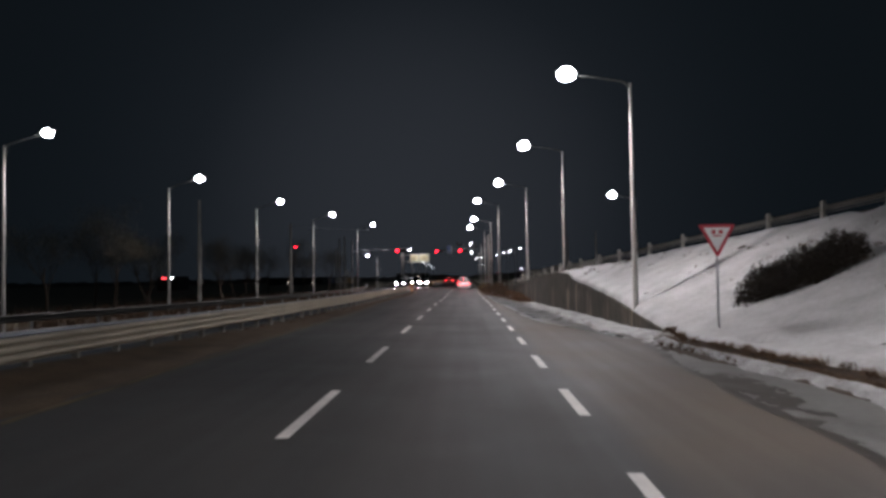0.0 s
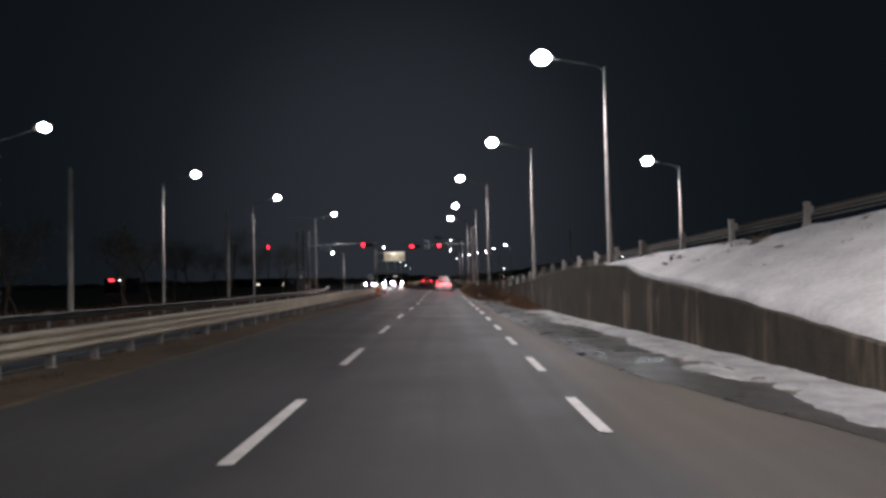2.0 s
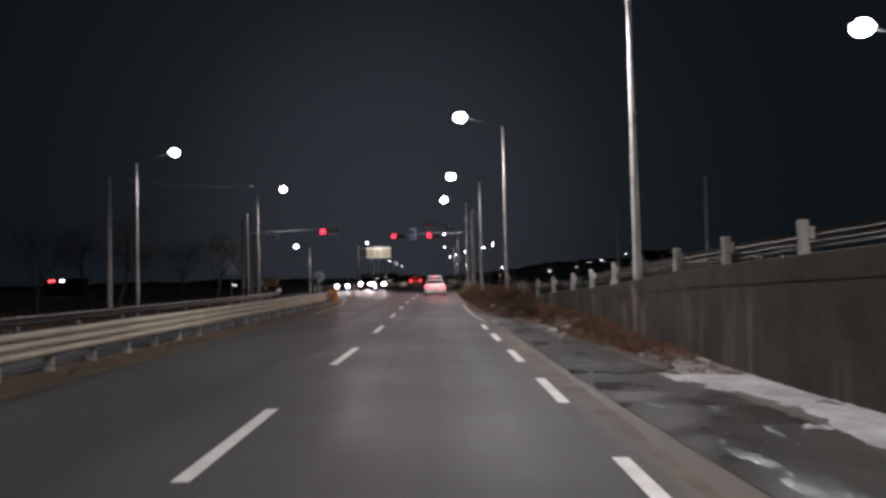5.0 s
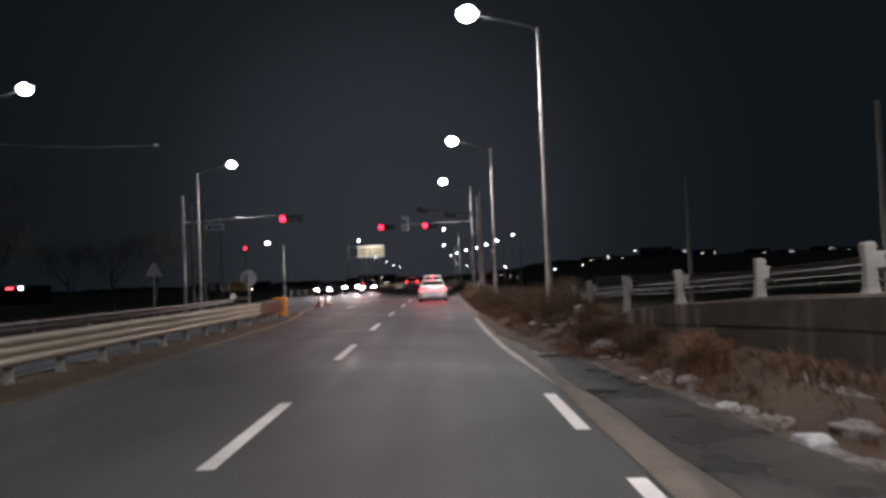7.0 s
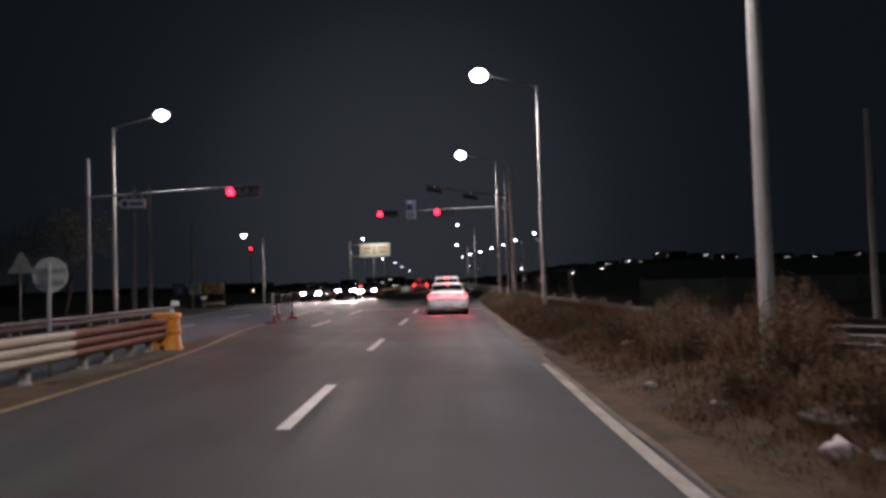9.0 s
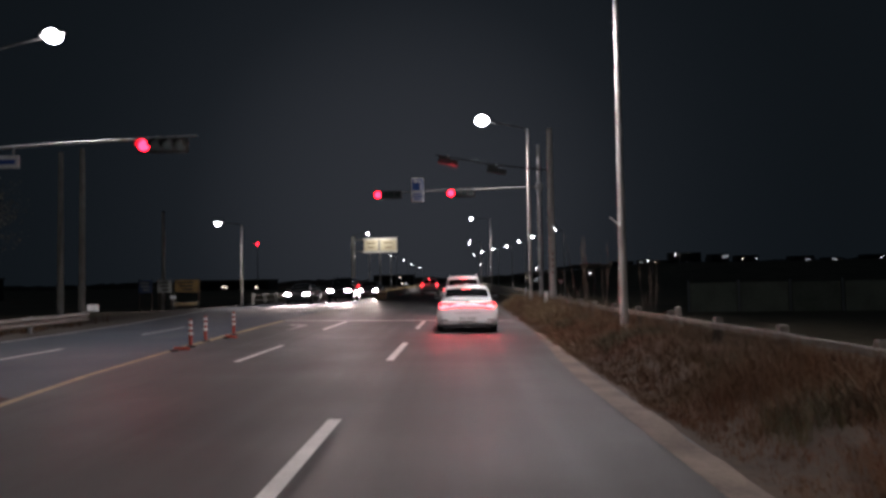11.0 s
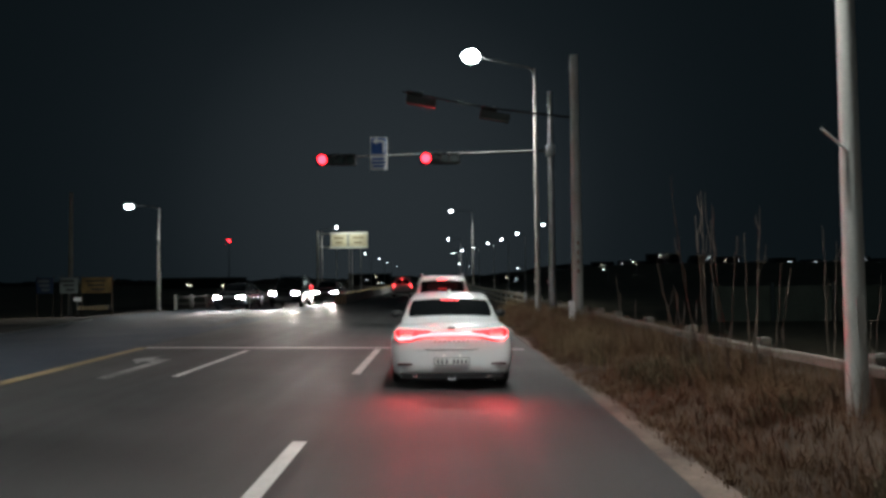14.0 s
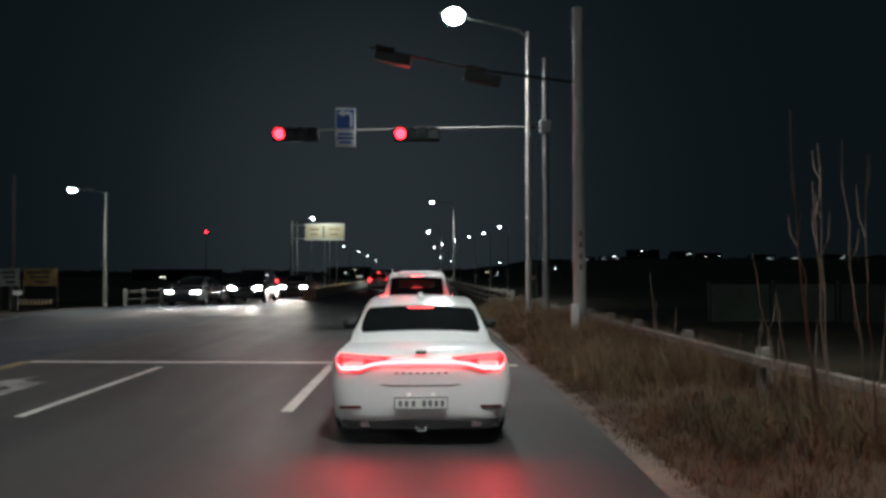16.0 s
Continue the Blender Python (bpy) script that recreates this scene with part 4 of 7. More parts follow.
def ramp_rail():
    """Concrete posts with a steel rail along the crest of the embankment and the wall."""
    root = thing("ramp_guard_rail", label="concrete-post guard rail with steel beams above the wall", category="guard rail")

    def post_mesh(h):
        bm = bmesh.new()
        loft(bm, [[(-w, -d, z), (w, -d, z), (w, d, z), (-w, d, z)] for z, w, d in ((-0.25, .10, .09), (0.0, .095, .085), (0.10, .065, .065), (h - 0.30, .056, .056), (h - 0.10, .062, .062), (h - 0.02, .066, .066), (h, .05, .05))])
        return bm

    post, tall = part("post", post_mesh(0.6), SPUN, root), part("post", post_mesh(0.9), SPUN, root)
    bm = bmesh.new()
    box(bm, (0.10, 0, -0.20), (0.09, 0.11, 0.18), bevel=0.01)
    block = part("spacer", bm, SPUN, root)
    pts = []
    y = -10.0
    while y < 61:
        pts.append((crest_x(y) - 0.12, y, crest_z(y), 0.6))
        dx = crest_x(y + 0.5) - crest_x(y)
        y += 2.5 / math.hypot(1, dx / 0.5)
    pts += [(5.0, 62.6, 1.10, 0.6), (4.85, 65.1, 0.99, 0.6), (4.62, 67.9, 0.87, 0.6), (4.37, 70.8, 0.48, 0.9), (4.06, 73.1, 0.38, 0.9), (4.12, 75.85, 0.24, 0.9), (4.35, 78.4, 0.10, 0.9)]
    first = {0.6: post, 0.9: tall}
    for i, (x, y, z, h) in enumerate(pts):
        lean = pose(0, 0, 0, 1.5 * math.sin(i * 1.7), 2 * math.sin(i * 2.9), 6 * math.sin(i))
        m = Matrix.Translation((x, y, z)) @ lean
        mb = Matrix.Translation((x, y, z + h)) @ lean
        ob = first[h]
        if ob.matrix_basis == Matrix():
            ob.matrix_basis = m
        else:
            share("post", ob.data, m, root)
        if i == 0:
            block.matrix_basis = mb
        else:
            share("spacer", block.data, mb, root)
        if i + 1 < len(pts):
            nx, ny, nz, nh = pts[i + 1]
            bm = bmesh.new()
            prof = wave(0.05, 0.19, 2)
            a, b = Vector((x + 0.18, y)), Vector((nx + 0.18, ny))
            d = (b - a).normalized()
            side = Vector((d.y, -d.x))
            secs = []
            for p, zz in ((a, z + h), (b, nz + nh)):
                ring = [(p.x + side.x * o, p.y + side.y * o, zz - 0.33 + v) for o, v in prof]
                ring += [(p.x + side.x * (o - 0.006), p.y + side.y * (o - 0.006), zz - 0.33 + v) for o, v in prof[::-1]]
                secs.append(ring)
            loft(bm, secs)
            smooth(part("beam", bm, RAILDULL, root), 60)
            bm = bmesh.new()
            tube(bm, [(x + 0.08, y, z + h - 0.42), (nx + 0.08, ny, nz + nh - 0.42)], 0.018, 8)
            part("lower_rail", bm, RAILDULL, root)
    return root


ramp_rail()


def verge_rail():
    root = thing("verge_guard_rail", label="low concrete-post guard rail half hidden in dry grass", category="guard rail")
    bm = bmesh.new()
    loft(bm, [[(-w, -w, z), (w, -w, z), (w, w, z), (-w, w, z)] for z, w in ((-0.3, .08), (0.0, .07), (0.44, .06), (0.48, .068), (0.54, .068), (0.57, .055))])
    post = part("post", bm, RAILGREY, root)
    ysv = list(np.arange(84, 126, 2.4))
    vx = lambda y: lerp(y, [(84, 5.0), (92, 4.45), (98, 4.08), (103, 3.85), (108, 3.78), (112, 4.05), (126, 4.0)])
    for i, y in enumerate(ysv):
        z = ground_z(vx(y), y)
        m = Matrix.Translation((vx(y), y, z)) @ pose(0, 0, 0, 0, 2 * math.sin(i * 2.1), 3 * math.sin(i))
        if i == 0:
            post.matrix_basis = m
        else:
            share("post", post.data, m, root)
        if i + 1 < len(ysv):
            e = ysv[i + 1]
            bm = bmesh.new()
            ze = ground_z(vx(e), e)
            loft(bm, [[(px - 0.12, py, pz + 0.36), (px - 0.05, py, pz + 0.36), (px - 0.05, py, pz + 0.45), (px - 0.07, py, pz + 0.47), (px - 0.10, py, pz + 0.47), (px - 0.12, py, pz + 0.45)] for px, py, pz in ((vx(y), y + 0.01, z), (vx(e), e - 0.01, ze))])
            part("rail", bm, RAILGREY, root)
    return root


verge_rail()


def bridge_rail():
    """Steel parapet with three rails beyond the junction."""
    root = thing("bridge_parapet", label="steel parapet with three rails beyond the junction", category="guard rail")
    px = lambda y: lerp(y, [(122, 3.6), (135, 3.3), (200, 3.2), (300, 3.2)])
    bm = bmesh.new()
    box(bm, (0, 0, 0.5), (0.12, 0.14, 1.06), bevel=0.012)
    post = part("post", bm, GALV, root)
    ysv = list(np.arange(124, 262, 2.5))
    for i, y in enumerate(ysv):
        m = Matrix.Translation((px(y), y, 0.0))
        if i == 0:
            post.matrix_basis = m
        else:
            share("post", post.data, m, root)
    for z in (0.34, 0.62, 0.92):
        for y in np.arange(124, 259, 10.0):
            bm = bmesh.new()
            tube(bm, [(px(y) - 0.1, y, z), (px(y + 10) - 0.1, y + 10, z)], 0.075, 8)
            smooth(part("rail", bm, BEAM, root))
    bm = bmesh.new()
    box(bm, (3.45, 192, 0.03), (0.5, 140, 0.3), bevel=0.02)
    part("kerb", bm, CONCRETE, root)
    return root


bridge_rail()


def striped_box(name, size, parent, m, stripes=6):
    """A block with slanting yellow bands standing 3 mm proud of its front."""
    bm = bmesh.new()
    box(bm, (0, 0, size[2] / 2), size, bevel=0.02)
    ob = part(name, bm, DARK, parent)
    ob.matrix_basis = m
    w = size[0] / stripes
    for k in range(stripes):
        x0 = -size[0] / 2 + k * w + 0.02
        bm = bmesh.new()
        prism(bm, [(x0, 0.03), (x0 + w * 0.5, 0.03), (min(x0 + w * 0.9, size[0] / 2 - 0.01), size[2] - 0.03), (x0 + w * 0.4, size[2] - 0.03)], -size[1] / 2 - 0.004, -size[1] / 2 + 0.01)
        part("stripe", bm, YELLOW, ob)
    return ob


def far_median():
    root = thing("far_median_barrier", label="concrete median with a striped warning block and amber studs", category="barrier")
    bm = bmesh.new()
    loft(bm, [[(-6.55 - w, y, 0.05), (-6.55 + w, y, 0.05), (-6.55 + w * 0.5, y, 0.8), (-6.55 - w * 0.5, y, 0.8)] for y, w in ((140, .3), (200, .3), (330, .3))])
    part("body", bm, CONCRETE, root)
    striped_box("warning_block", (0.8, 0.6, 0.62), root, pose(-6.6, 139.4, 0.12), 4)
    for k in range(24):
        bm = bmesh.new()
        box(bm, (-6.36, 141 + k * 3.2, 0.82), (0.06, 0.04, 0.05), bevel=0.008)
        part("stud", bm, STUDGLOW, root)
    return root


far_median()


# ---- signals ----
def signal_head(parent, x, y, z, lit_index, count=3):
    """A flat black head of round lenses with visors, facing -y."""
    w = 0.34 * count + 0.06
    bm = bmesh.new()
    box(bm, (x, y, z), (w, 0.2, 0.42), bevel=0.04)
    head = part("signal_head", bm, DARK, parent, "black signal head showing red")
    for k in range(count):
        cx = x - w / 2 + 0.03 + 0.34 * (k + 0.5)
        bm = bmesh.new()
        disc(bm, (cx, z), 0.158, y - 0.115, y - 0.09, 24)
        part("lens", bm, RED_ON if k == lit_index else LENS_OFF, head, "red lit lens" if k == lit_index else "unlit lens")
        bm = bmesh.new()
        n = 14
        outer = [(cx + 0.172 * math.cos(math.pi * t / n - 0.2), z + 0.172 * math.sin(math.pi * t / n - 0.2) if t < n else z - 0.03) for t in range(n + 1)]
        inner = [(cx + 0.163 * math.cos(math.pi * t / n - 0.2), z + 0.163 * math.sin(math.pi * t / n - 0.2)) for t in range(n, -1, -1)]
        prism(bm, outer + inner, y - 0.30, y - 0.09)
        part("visor", bm, DARK, head)
    return head


def signal_light(x, y, z, watts=110):
    li = bpy.data.lights.new("signal_light", "SPOT")
    li.energy, li.color, li.spot_size, li.spot_blend, li.shadow_soft_size = watts, (1, 0.05, 0.06), radians(120), 0.7, 0.12
    ob = new("signal_light", li)
    ob.matrix_basis = look((x, y, z), (x, y - 10, z - 2.5))


def right_signal():
    root = thing("traffic_signal", label="steel signal mast reaching over the lanes, two red heads", category="traffic light", group="signals")
    bm = bmesh.new()
    tube(bm, [(3.78, 117.6, -0.2), (3.78, 117.6, 4), (3.78, 117.6, 8.4)], [0.13, 0.12, 0.09], 14)
    smooth(part("pole", bm, GALV, root))
    bm = bmesh.new()
    tube(bm, [(3.78, 117.6, 6.25), (0, 117.75, 6.2), (-4.8, 117.9, 6.12)], [0.045, 0.036, 0.026], 12)
    smooth(part("mast_arm", bm, ARMDIM, root))
    bm = bmesh.new()
    box(bm, (3.78, 117.6, 6.25), (0.32, 0.3, 0.4), bevel=0.02)
    part("bracket", bm, GALV, root)
    signal_head(root, -0.2, 117.62, 6.0, 0, 4)
    signal_head(root, -3.93, 117.72, 6.0, 0, 4)
    for x in (-0.2, -3.93):
        bm = bmesh.new()
        box(bm, (x, 117.78, 6.08), (0.1, 0.12, 0.34))
        part("hanger", bm, GALV, root)
    signal_light(-0.7, 117.3, 6.0)
    signal_light(-4.44, 117.4, 6.0)
    return root


right_signal()


def turn_sign():
    root = thing("turn_sign", pose(-2.42, 117.72, 5.62), "blue left-turn sign with a white text panel on the mast", "traffic sign")
    bm = bmesh.new()
    box(bm, (0, 0, 0.87), (0.62, 0.03, 0.66), bevel=0.01)
    back = part("panel", bm, SIGNWHITE, root)
    bm = bmesh.new()
    box(bm, (0, -0.014, 0.87), (0.54, 0.01, 0.58))
    part("blue_field", bm, SIGNBLUE, back, "blue sign face")
    bm = bmesh.new()
    prism(bm, [(0.14, 0.62), (0.22, 0.62), (0.22, 1.03), (0.15, 1.10), (-0.05, 1.10), (-0.05, 1.17), (-0.24, 1.05), (-0.05, 0.93), (-0.05, 1.0), (0.14, 1.0)], -0.026, -0.012)
    part("arrow", bm, SIGNWHITE, root, "white left-turn arrow")
    bm = bmesh.new()
    box(bm, (0, 0, 0.26), (0.62, 0.03, 0.52), bevel=0.01)
    plate = part("text_panel", bm, SIGNWHITE, root)
    for z, w in ((0.40, 0.46), (0.27, 0.5), (0.14, 0.38)):
        bm = bmesh.new()
        box(bm, (0, -0.02, z), (w, 0.008, 0.07))
        part("text_bar", bm, SIGNBLUE, plate)
    bm = bmesh.new()
    box(bm, (0, 0.04, 0.55), (0.05, 0.05, 1.1))
    part("bracket", bm, GALV, root)


turn_sign()


def left_signal():
    root = thing("traffic_signal", label="steel signal mast over the oncoming side, one red head", category="traffic light", group="signals")
    bm = bmesh.new()
    tube(bm, [(-15.55, 101.0, -0.3), (-15.55, 101.0, 4), (-15.55, 101.0, 7.25)], [0.12, 0.11, 0.085], 14)
    smooth(part("pole", bm, GALV, root))
    bm = bmesh.new()
    tube(bm, [(-15.6, 101, 5.55), (-12, 100.9, 5.72), (-7.8, 100.8, 5.86)], [0.05, 0.04, 0.03], 12)
    smooth(part("mast_arm", bm, GALV, root))
    signal_head(root, -8.72, 100.66, 5.56, 0, 4)
    bm = bmesh.new()
    box(bm, (-8.9, 100.8, 5.72), (0.1, 0.1, 0.3))
    part("hanger", bm, GALV, root)
    signal_light(-9.2, 100.4, 5.55)
    return root


left_signal()


def warning_mast():
    """A slim mast far off over the fields with a red obstruction lamp."""
    root = thing("warning_mast", pose(-120, 520, -1.0), "distant slim mast with a red warning lamp", "mast")
    bm = bmesh.new()
    tube(bm, [(0, 0, 0), (0, 0, 12), (0, 0, 25.4)], [0.32, 0.24, 0.14], 10)
    smooth(part("pole", bm, GALV, root))
    bm = bmesh.new()
    # lamp made a metre wide so that its size carries the glow
    tube(bm, [(0, 0, 25.3), (0, 0, 25.45), (0, 0, 25.8), (0, 0, 26.25), (0, 0, 26.6), (0, 0, 26.75)], [0.15, 0.35, 0.5, 0.5, 0.35, 0.1], 14)
    smooth(part("lamp", bm, RED_ON, root, "red warning lamp"))


warning_mast()


def name_sign():
    root = thing("street_name_sign", pose(-13.55, 100.86, 5.02), "white pointed street-name sign with blue lettering bars", "street sign")
    bm = bmesh.new()
    prism(bm, [(-0.62, 0.2), (-0.46, 0.02), (0.56, 0.02), (0.56, 0.38), (-0.46, 0.38)], -0.02, 0.02)
    part("plate", bm, SIGNWHITE, root)
    bm = bmesh.new()
    disc(bm, (-0.33, 0.2), 0.13, -0.028, -0.018, 16)
    part("emblem", bm, SIGNBLUE, root)
    bm = bmesh.new()
    box(bm, (0.16, -0.024, 0.2), (0.6, 0.008, 0.13))
    part("text_bar", bm, SIGNBLUE, root)
    for x in (-0.35, 0.4):
        bm = bmesh.new()
        box(bm, (x, 0.0, 0.5), (0.03, 0.03, 0.28))
        part("hanger", bm, GALV, root)


name_sign()


def camera_mast():
    """Tall spun-concrete pole with a dark arm that carries two enforcement cameras."""
    root = thing("camera_mast", label="tall concrete pole with two dark traffic cameras on an arm", category="utility pole")
    bm = bmesh.new()
    tube(bm, [(3.74, 112.6, -0.2), (3.74, 112.6, 4.5), (3.74, 112.6, 8.2)], [0.16, 0.14, 0.12], 16)
    smooth(part("pole", bm, POLE, root))
    bm = bmesh.new()
    tube(bm, [(3.74, 112.6, 6.35), (1.2, 112.5, 6.64), (-1.3, 112.4, 7.12)], [0.035, 0.03, 0.025], 10)
    smooth(part("arm", bm, DARK, root))
    for x, z in ((1.35, 6.33), (-0.75, 6.78)):
        tilt = Matrix.Translation((x, 112.1, z)) @ Matrix.Rotation(radians(11), 4, "Y") @ Matrix.Translation((-x, -112.1, -z))
        bm = bmesh.new()
        box(bm, (x, 112.1, z - 0.03), (0.86, 0.34, 0.22), tilt, bevel=0.04)
        cam_box = part("camera_housing", bm, DARK, root)
        bm = bmesh.new()
        box(bm, (x, 112.4, z + 0.2), (0.08, 0.1, 0.24))
        part("bracket", bm, GALV, cam_box)
        bm = bmesh.new()
        box(bm, (x - 0.2, 111.85, z + 0.10), (0.45, 0.45, 0.015), tilt)
        part("sun_hood", bm, DARK, cam_box)
    bm = bmesh.new()
    tube(bm, [(3.74, 112.6, 1.66), (3.74, 112.6, 2.86)], [0.158, 0.153], 16, caps=False)
    sleeve = smooth(part("painted_band", bm, POLE, root, "concrete sleeve with worn reddish lettering bars"))
    for k in range(4):
        bm = bmesh.new()
        box(bm, (3.74, 112.442, 1.85 + 0.27 * k), (0.07, 0.012, 0.13))
        part("text_bar", bm, RUST, sleeve)
    return root


camera_mast()


# ---- signs ----
def yield_sign(m, label):
    root = thing("yield_sign", m, label, "traffic sign", "give-way signs")
    bm = bmesh.new()
    tube(bm, [(0, 0.04, -0.3), (0, 0.04, 2.75)], [0.032, 0.032], 12)
    smooth(part("post", bm, GALV, root))
    bm = bmesh.new()
    prism(bm, [(-0.46, 2.84), (-0.43, 2.88), (0.43, 2.88), (0.46, 2.84), (0.03, 2.08), (-0.03, 2.08)], -0.012, 0.008)
    part("plate", bm, SIGNRED, root, "red triangular plate")
    bm = bmesh.new()
    prism(bm, [(-0.345, 2.80), (0.345, 2.80), (0.0, 2.19)], -0.017, -0.009)
    face = part("face", bm, SIGNWHITE, root, "white inner triangle")
    for x, z, w, h in ((-0.09, 2.69, 0.11, 0.1), (0.09, 2.69, 0.11, 0.1), (0, 2.59, 0.22, 0.035)):
        bm = bmesh.new()
        box(bm, (x, -0.019, z), (w, 0.006, h))
        part("text_bar", bm, SIGNRED, face)


yield_sign(pose(6.62, 17.4, 0.12, 0, 0, 4), "red-bordered triangular give-way sign on a steel post in the snow")
yield_sign(pose(14.6, 190, ground_z(14.6, 190)), "distant give-way triangle where the side road merges")


def round_sign(x, y, z, h, r, label):
    root = thing("round_sign", pose(x, y, z), label, "traffic sign")
    bm = bmesh.new()
    tube(bm, [(0, 0, -0.1), (0, 0, h + r * 0.6)], [0.035, 0.035], 10)
    smooth(part("post", bm, GALV, root))
    bm = bmesh.new()
    disc(bm, (0, h), r * 0.92, 0.04, 0.055, 28)
    part("disc", bm, SIGNGREY, root)
    bm = bmesh.new()
    box(bm, (0, 0.032, h + 0.1), (r * 1.5, 0.018, 0.05))
    box(bm, (0, 0.032, h - 0.1), (r * 1.5, 0.018, 0.05))
    part("stiffener", bm, GALV, root)


round_sign(-6.46, 80.95, road_z(-6.4), 1.64, 0.31, "round sign seen from its bare grey back")


def triangle_sign():
    root = thing("warning_sign", pose(-15.44, 95.7, -0.1), "triangular warning sign seen from its grey back", "traffic sign")
    bm = bmesh.new()
    tube(bm, [(0, 0, -0.2), (0, 0, 2.95)], [0.035, 0.035], 10)
    smooth(part("post", bm, GALV, root))
    bm = bmesh.new()
    prism(bm, [(-0.50, 2.33), (0.50, 2.33), (0.06, 3.09), (-0.06, 3.09)], 0.04, 0.055)
    part("plate", bm, SIGNGREY, root)


triangle_sign()


CREAM = surface("cream_sheet", (0.60, 0.55, 0.42), (0.74, 0.69, 0.55), 0.5, scale=1.2, fine=10, bump=0.03)


def guide_sign():
    root = thing("guide_sign", pose(-11.6, 186, 0), "large double-panel road guide sign on a gantry, pale", "road sign")
    bm = bmesh.new()
    tube(bm, [(-4.0, 0.2, -0.3), (-4.0, 0.2, 8.1)], [0.2, 0.15], 12)
    smooth(part("mast", bm, GALV, root))
    for z in (7.6, 5.9):
        bm = bmesh.new()
        tube(bm, [(-4.0, 0.2, z), (2.3, 0.2, z)], [0.09, 0.07], 8)
        part("arm", bm, GALV, root)
    for x, w in ((-1.25, 2.2), (1.2, 2.5)):
        bm = bmesh.new()
        box(bm, (x, 0, 6.72), (w, 0.08, 1.5), bevel=0.02)
        pn = part("panel", bm, CREAM, root, "cream sign panel")
        for dx, ww in ((-w * 0.5 + 0.06, 0.09), (w * 0.5 - 0.06, 0.09)):
            bm = bmesh.new()
            box(bm, (x + dx, -0.05, 6.72), (ww, 0.03, 1.46))
            part("border", bm, SIGNGREY, pn, "dark panel border")
        for zz, ww in ((7.05, 0.55), (6.45, 0.4)):
            bm = bmesh.new()
            box(bm, (x, -0.05, zz), (w * ww, 0.02, 0.16))
            part("text_bar", bm, BANNER, pn)
    for z in (7.62, 5.82):
        bm = bmesh.new()
        box(bm, (0.0, -0.02, z), (4.9, 0.2, 0.24), bevel=0.03)
        part("frame_bar", bm, SIGNWHITE, root, "white box beam")
    for x in (-1.6, 0.0, 1.5):
        bm = bmesh.new()
        tube(bm, [(x, 0.3, -0.3), (x, 0.3, 5.8)], [0.06, 0.06], 8)
        part("post", bm, GALV, root)
    return root


guide_sign()


def guide_fill():
    """Unseen area lamp added to brighten the guide sign."""
    li = bpy.data.lights.new("sign_fill", "AREA")
    li.energy, li.color, li.size = 130, (1, 0.93, 0.78), 2.0
    ob = new("sign_fill", li)
    ob.matrix_basis = look((-11.5, 183.6, 8.6), (-11.5, 186, 6.7))


guide_fill()


def delineator(x, y):
    root = thing("delineator", pose(x, y, road_z(x)), "red flexible lane post with white reflective bands", "bollard", "lane posts")
    bm = bmesh.new()
    tube(bm, [(0, 0, 0), (0, 0, 0.03), (0, 0, 0.05)], [0.11, 0.11, 0.05], 14)
    part("base", bm, DARK, root)
    bm = bmesh.new()
    tube(bm, [(0, 0, 0.04), (0, 0, 0.63), (0, 0, 0.66)], [0.04, 0.04, 0.025], 14)
    smooth(part("tube", bm, REDP, root))
    for z in (0.32, 0.45, 0.58):
        bm = bmesh.new()
        tube(bm, [(0, 0, z - 0.036), (0, 0, z + 0.036)], [0.043, 0.043], 14)
        part("band", bm, SIGNWHITE, root, "white reflective band")
    return root


for x, y in ((-6.68, 97.15), (-6.86, 98.7), (-6.82, 100.95)):
    delineator(x, y)
for x, y, a in ((-6.69, 96.15, 35), (-6.68, 99.8, -20)):
    root = thing("broken_delineator", pose(x, y, road_z(x), 0, 0, a), "snapped-off red lane post base lying on the road", "bollard")
    bm = bmesh.new()
    tube(bm, [(0, 0, 0), (0, 0, 0.03), (0, 0, 0.05)], [0.11, 0.11, 0.05], 12)
    part("base", bm, DARK, root)
    bm = bmesh.new()
    tube(bm, [(0.0, 0, 0.06), (0.34, 0, 0.035)], [0.04, 0.035], 10)
    part("stub", bm, REDP, root)


def utility_pole(x, y, z, h, lean=0.0, arms=True):
    root = thing("utility_pole", pose(x, y, z, 0, lean, 0), "spun-concrete utility pole beside the road", "utility pole", "utility poles")
    bm = bmesh.new()
    tube(bm, [(0, 0, -0.4), (0, 0, h * 0.5), (0, 0, h)], [0.17, 0.145, 0.115] if x < 0 else [0.12, 0.10, 0.08], 14)
    smooth(part("pole", bm, SPUN, root))
    if not arms:
        return root
    bm = bmesh.new()
    box(bm, (0, -0.1, h - 0.5), (1.5, 0.08, 0.09), bevel=0.01)
    part("crossarm", bm, GALV, root)
    for dx in (-0.6, 0.0, 0.6):
        bm = bmesh.new()
        tube(bm, [(dx, -0.1, h - 0.46), (dx, -0.1, h - 0.38), (dx, -0.1, h - 0.30)], [0.03, 0.055, 0.03], 8)
        part("insulator", bm, SIGNWHITE, root)
    return root


for x, y, z, h in ((-21.3, 58, -0.5, 8.9), (-20.7, 86.8, -0.5, 9.0), (-23.5, 30, -0.5, 9.0), (-19.8, 115.7, -0.3, 8.5), (-19.1, 116.4, -0.3, 8.8), (-24.7, 140.6, -0.5, 8.2), (13.9, 77, -1.2, 7.6), (13.0, 92, -1.4, 7.8)):
    utility_pole(x, y, z, h, arms=False)


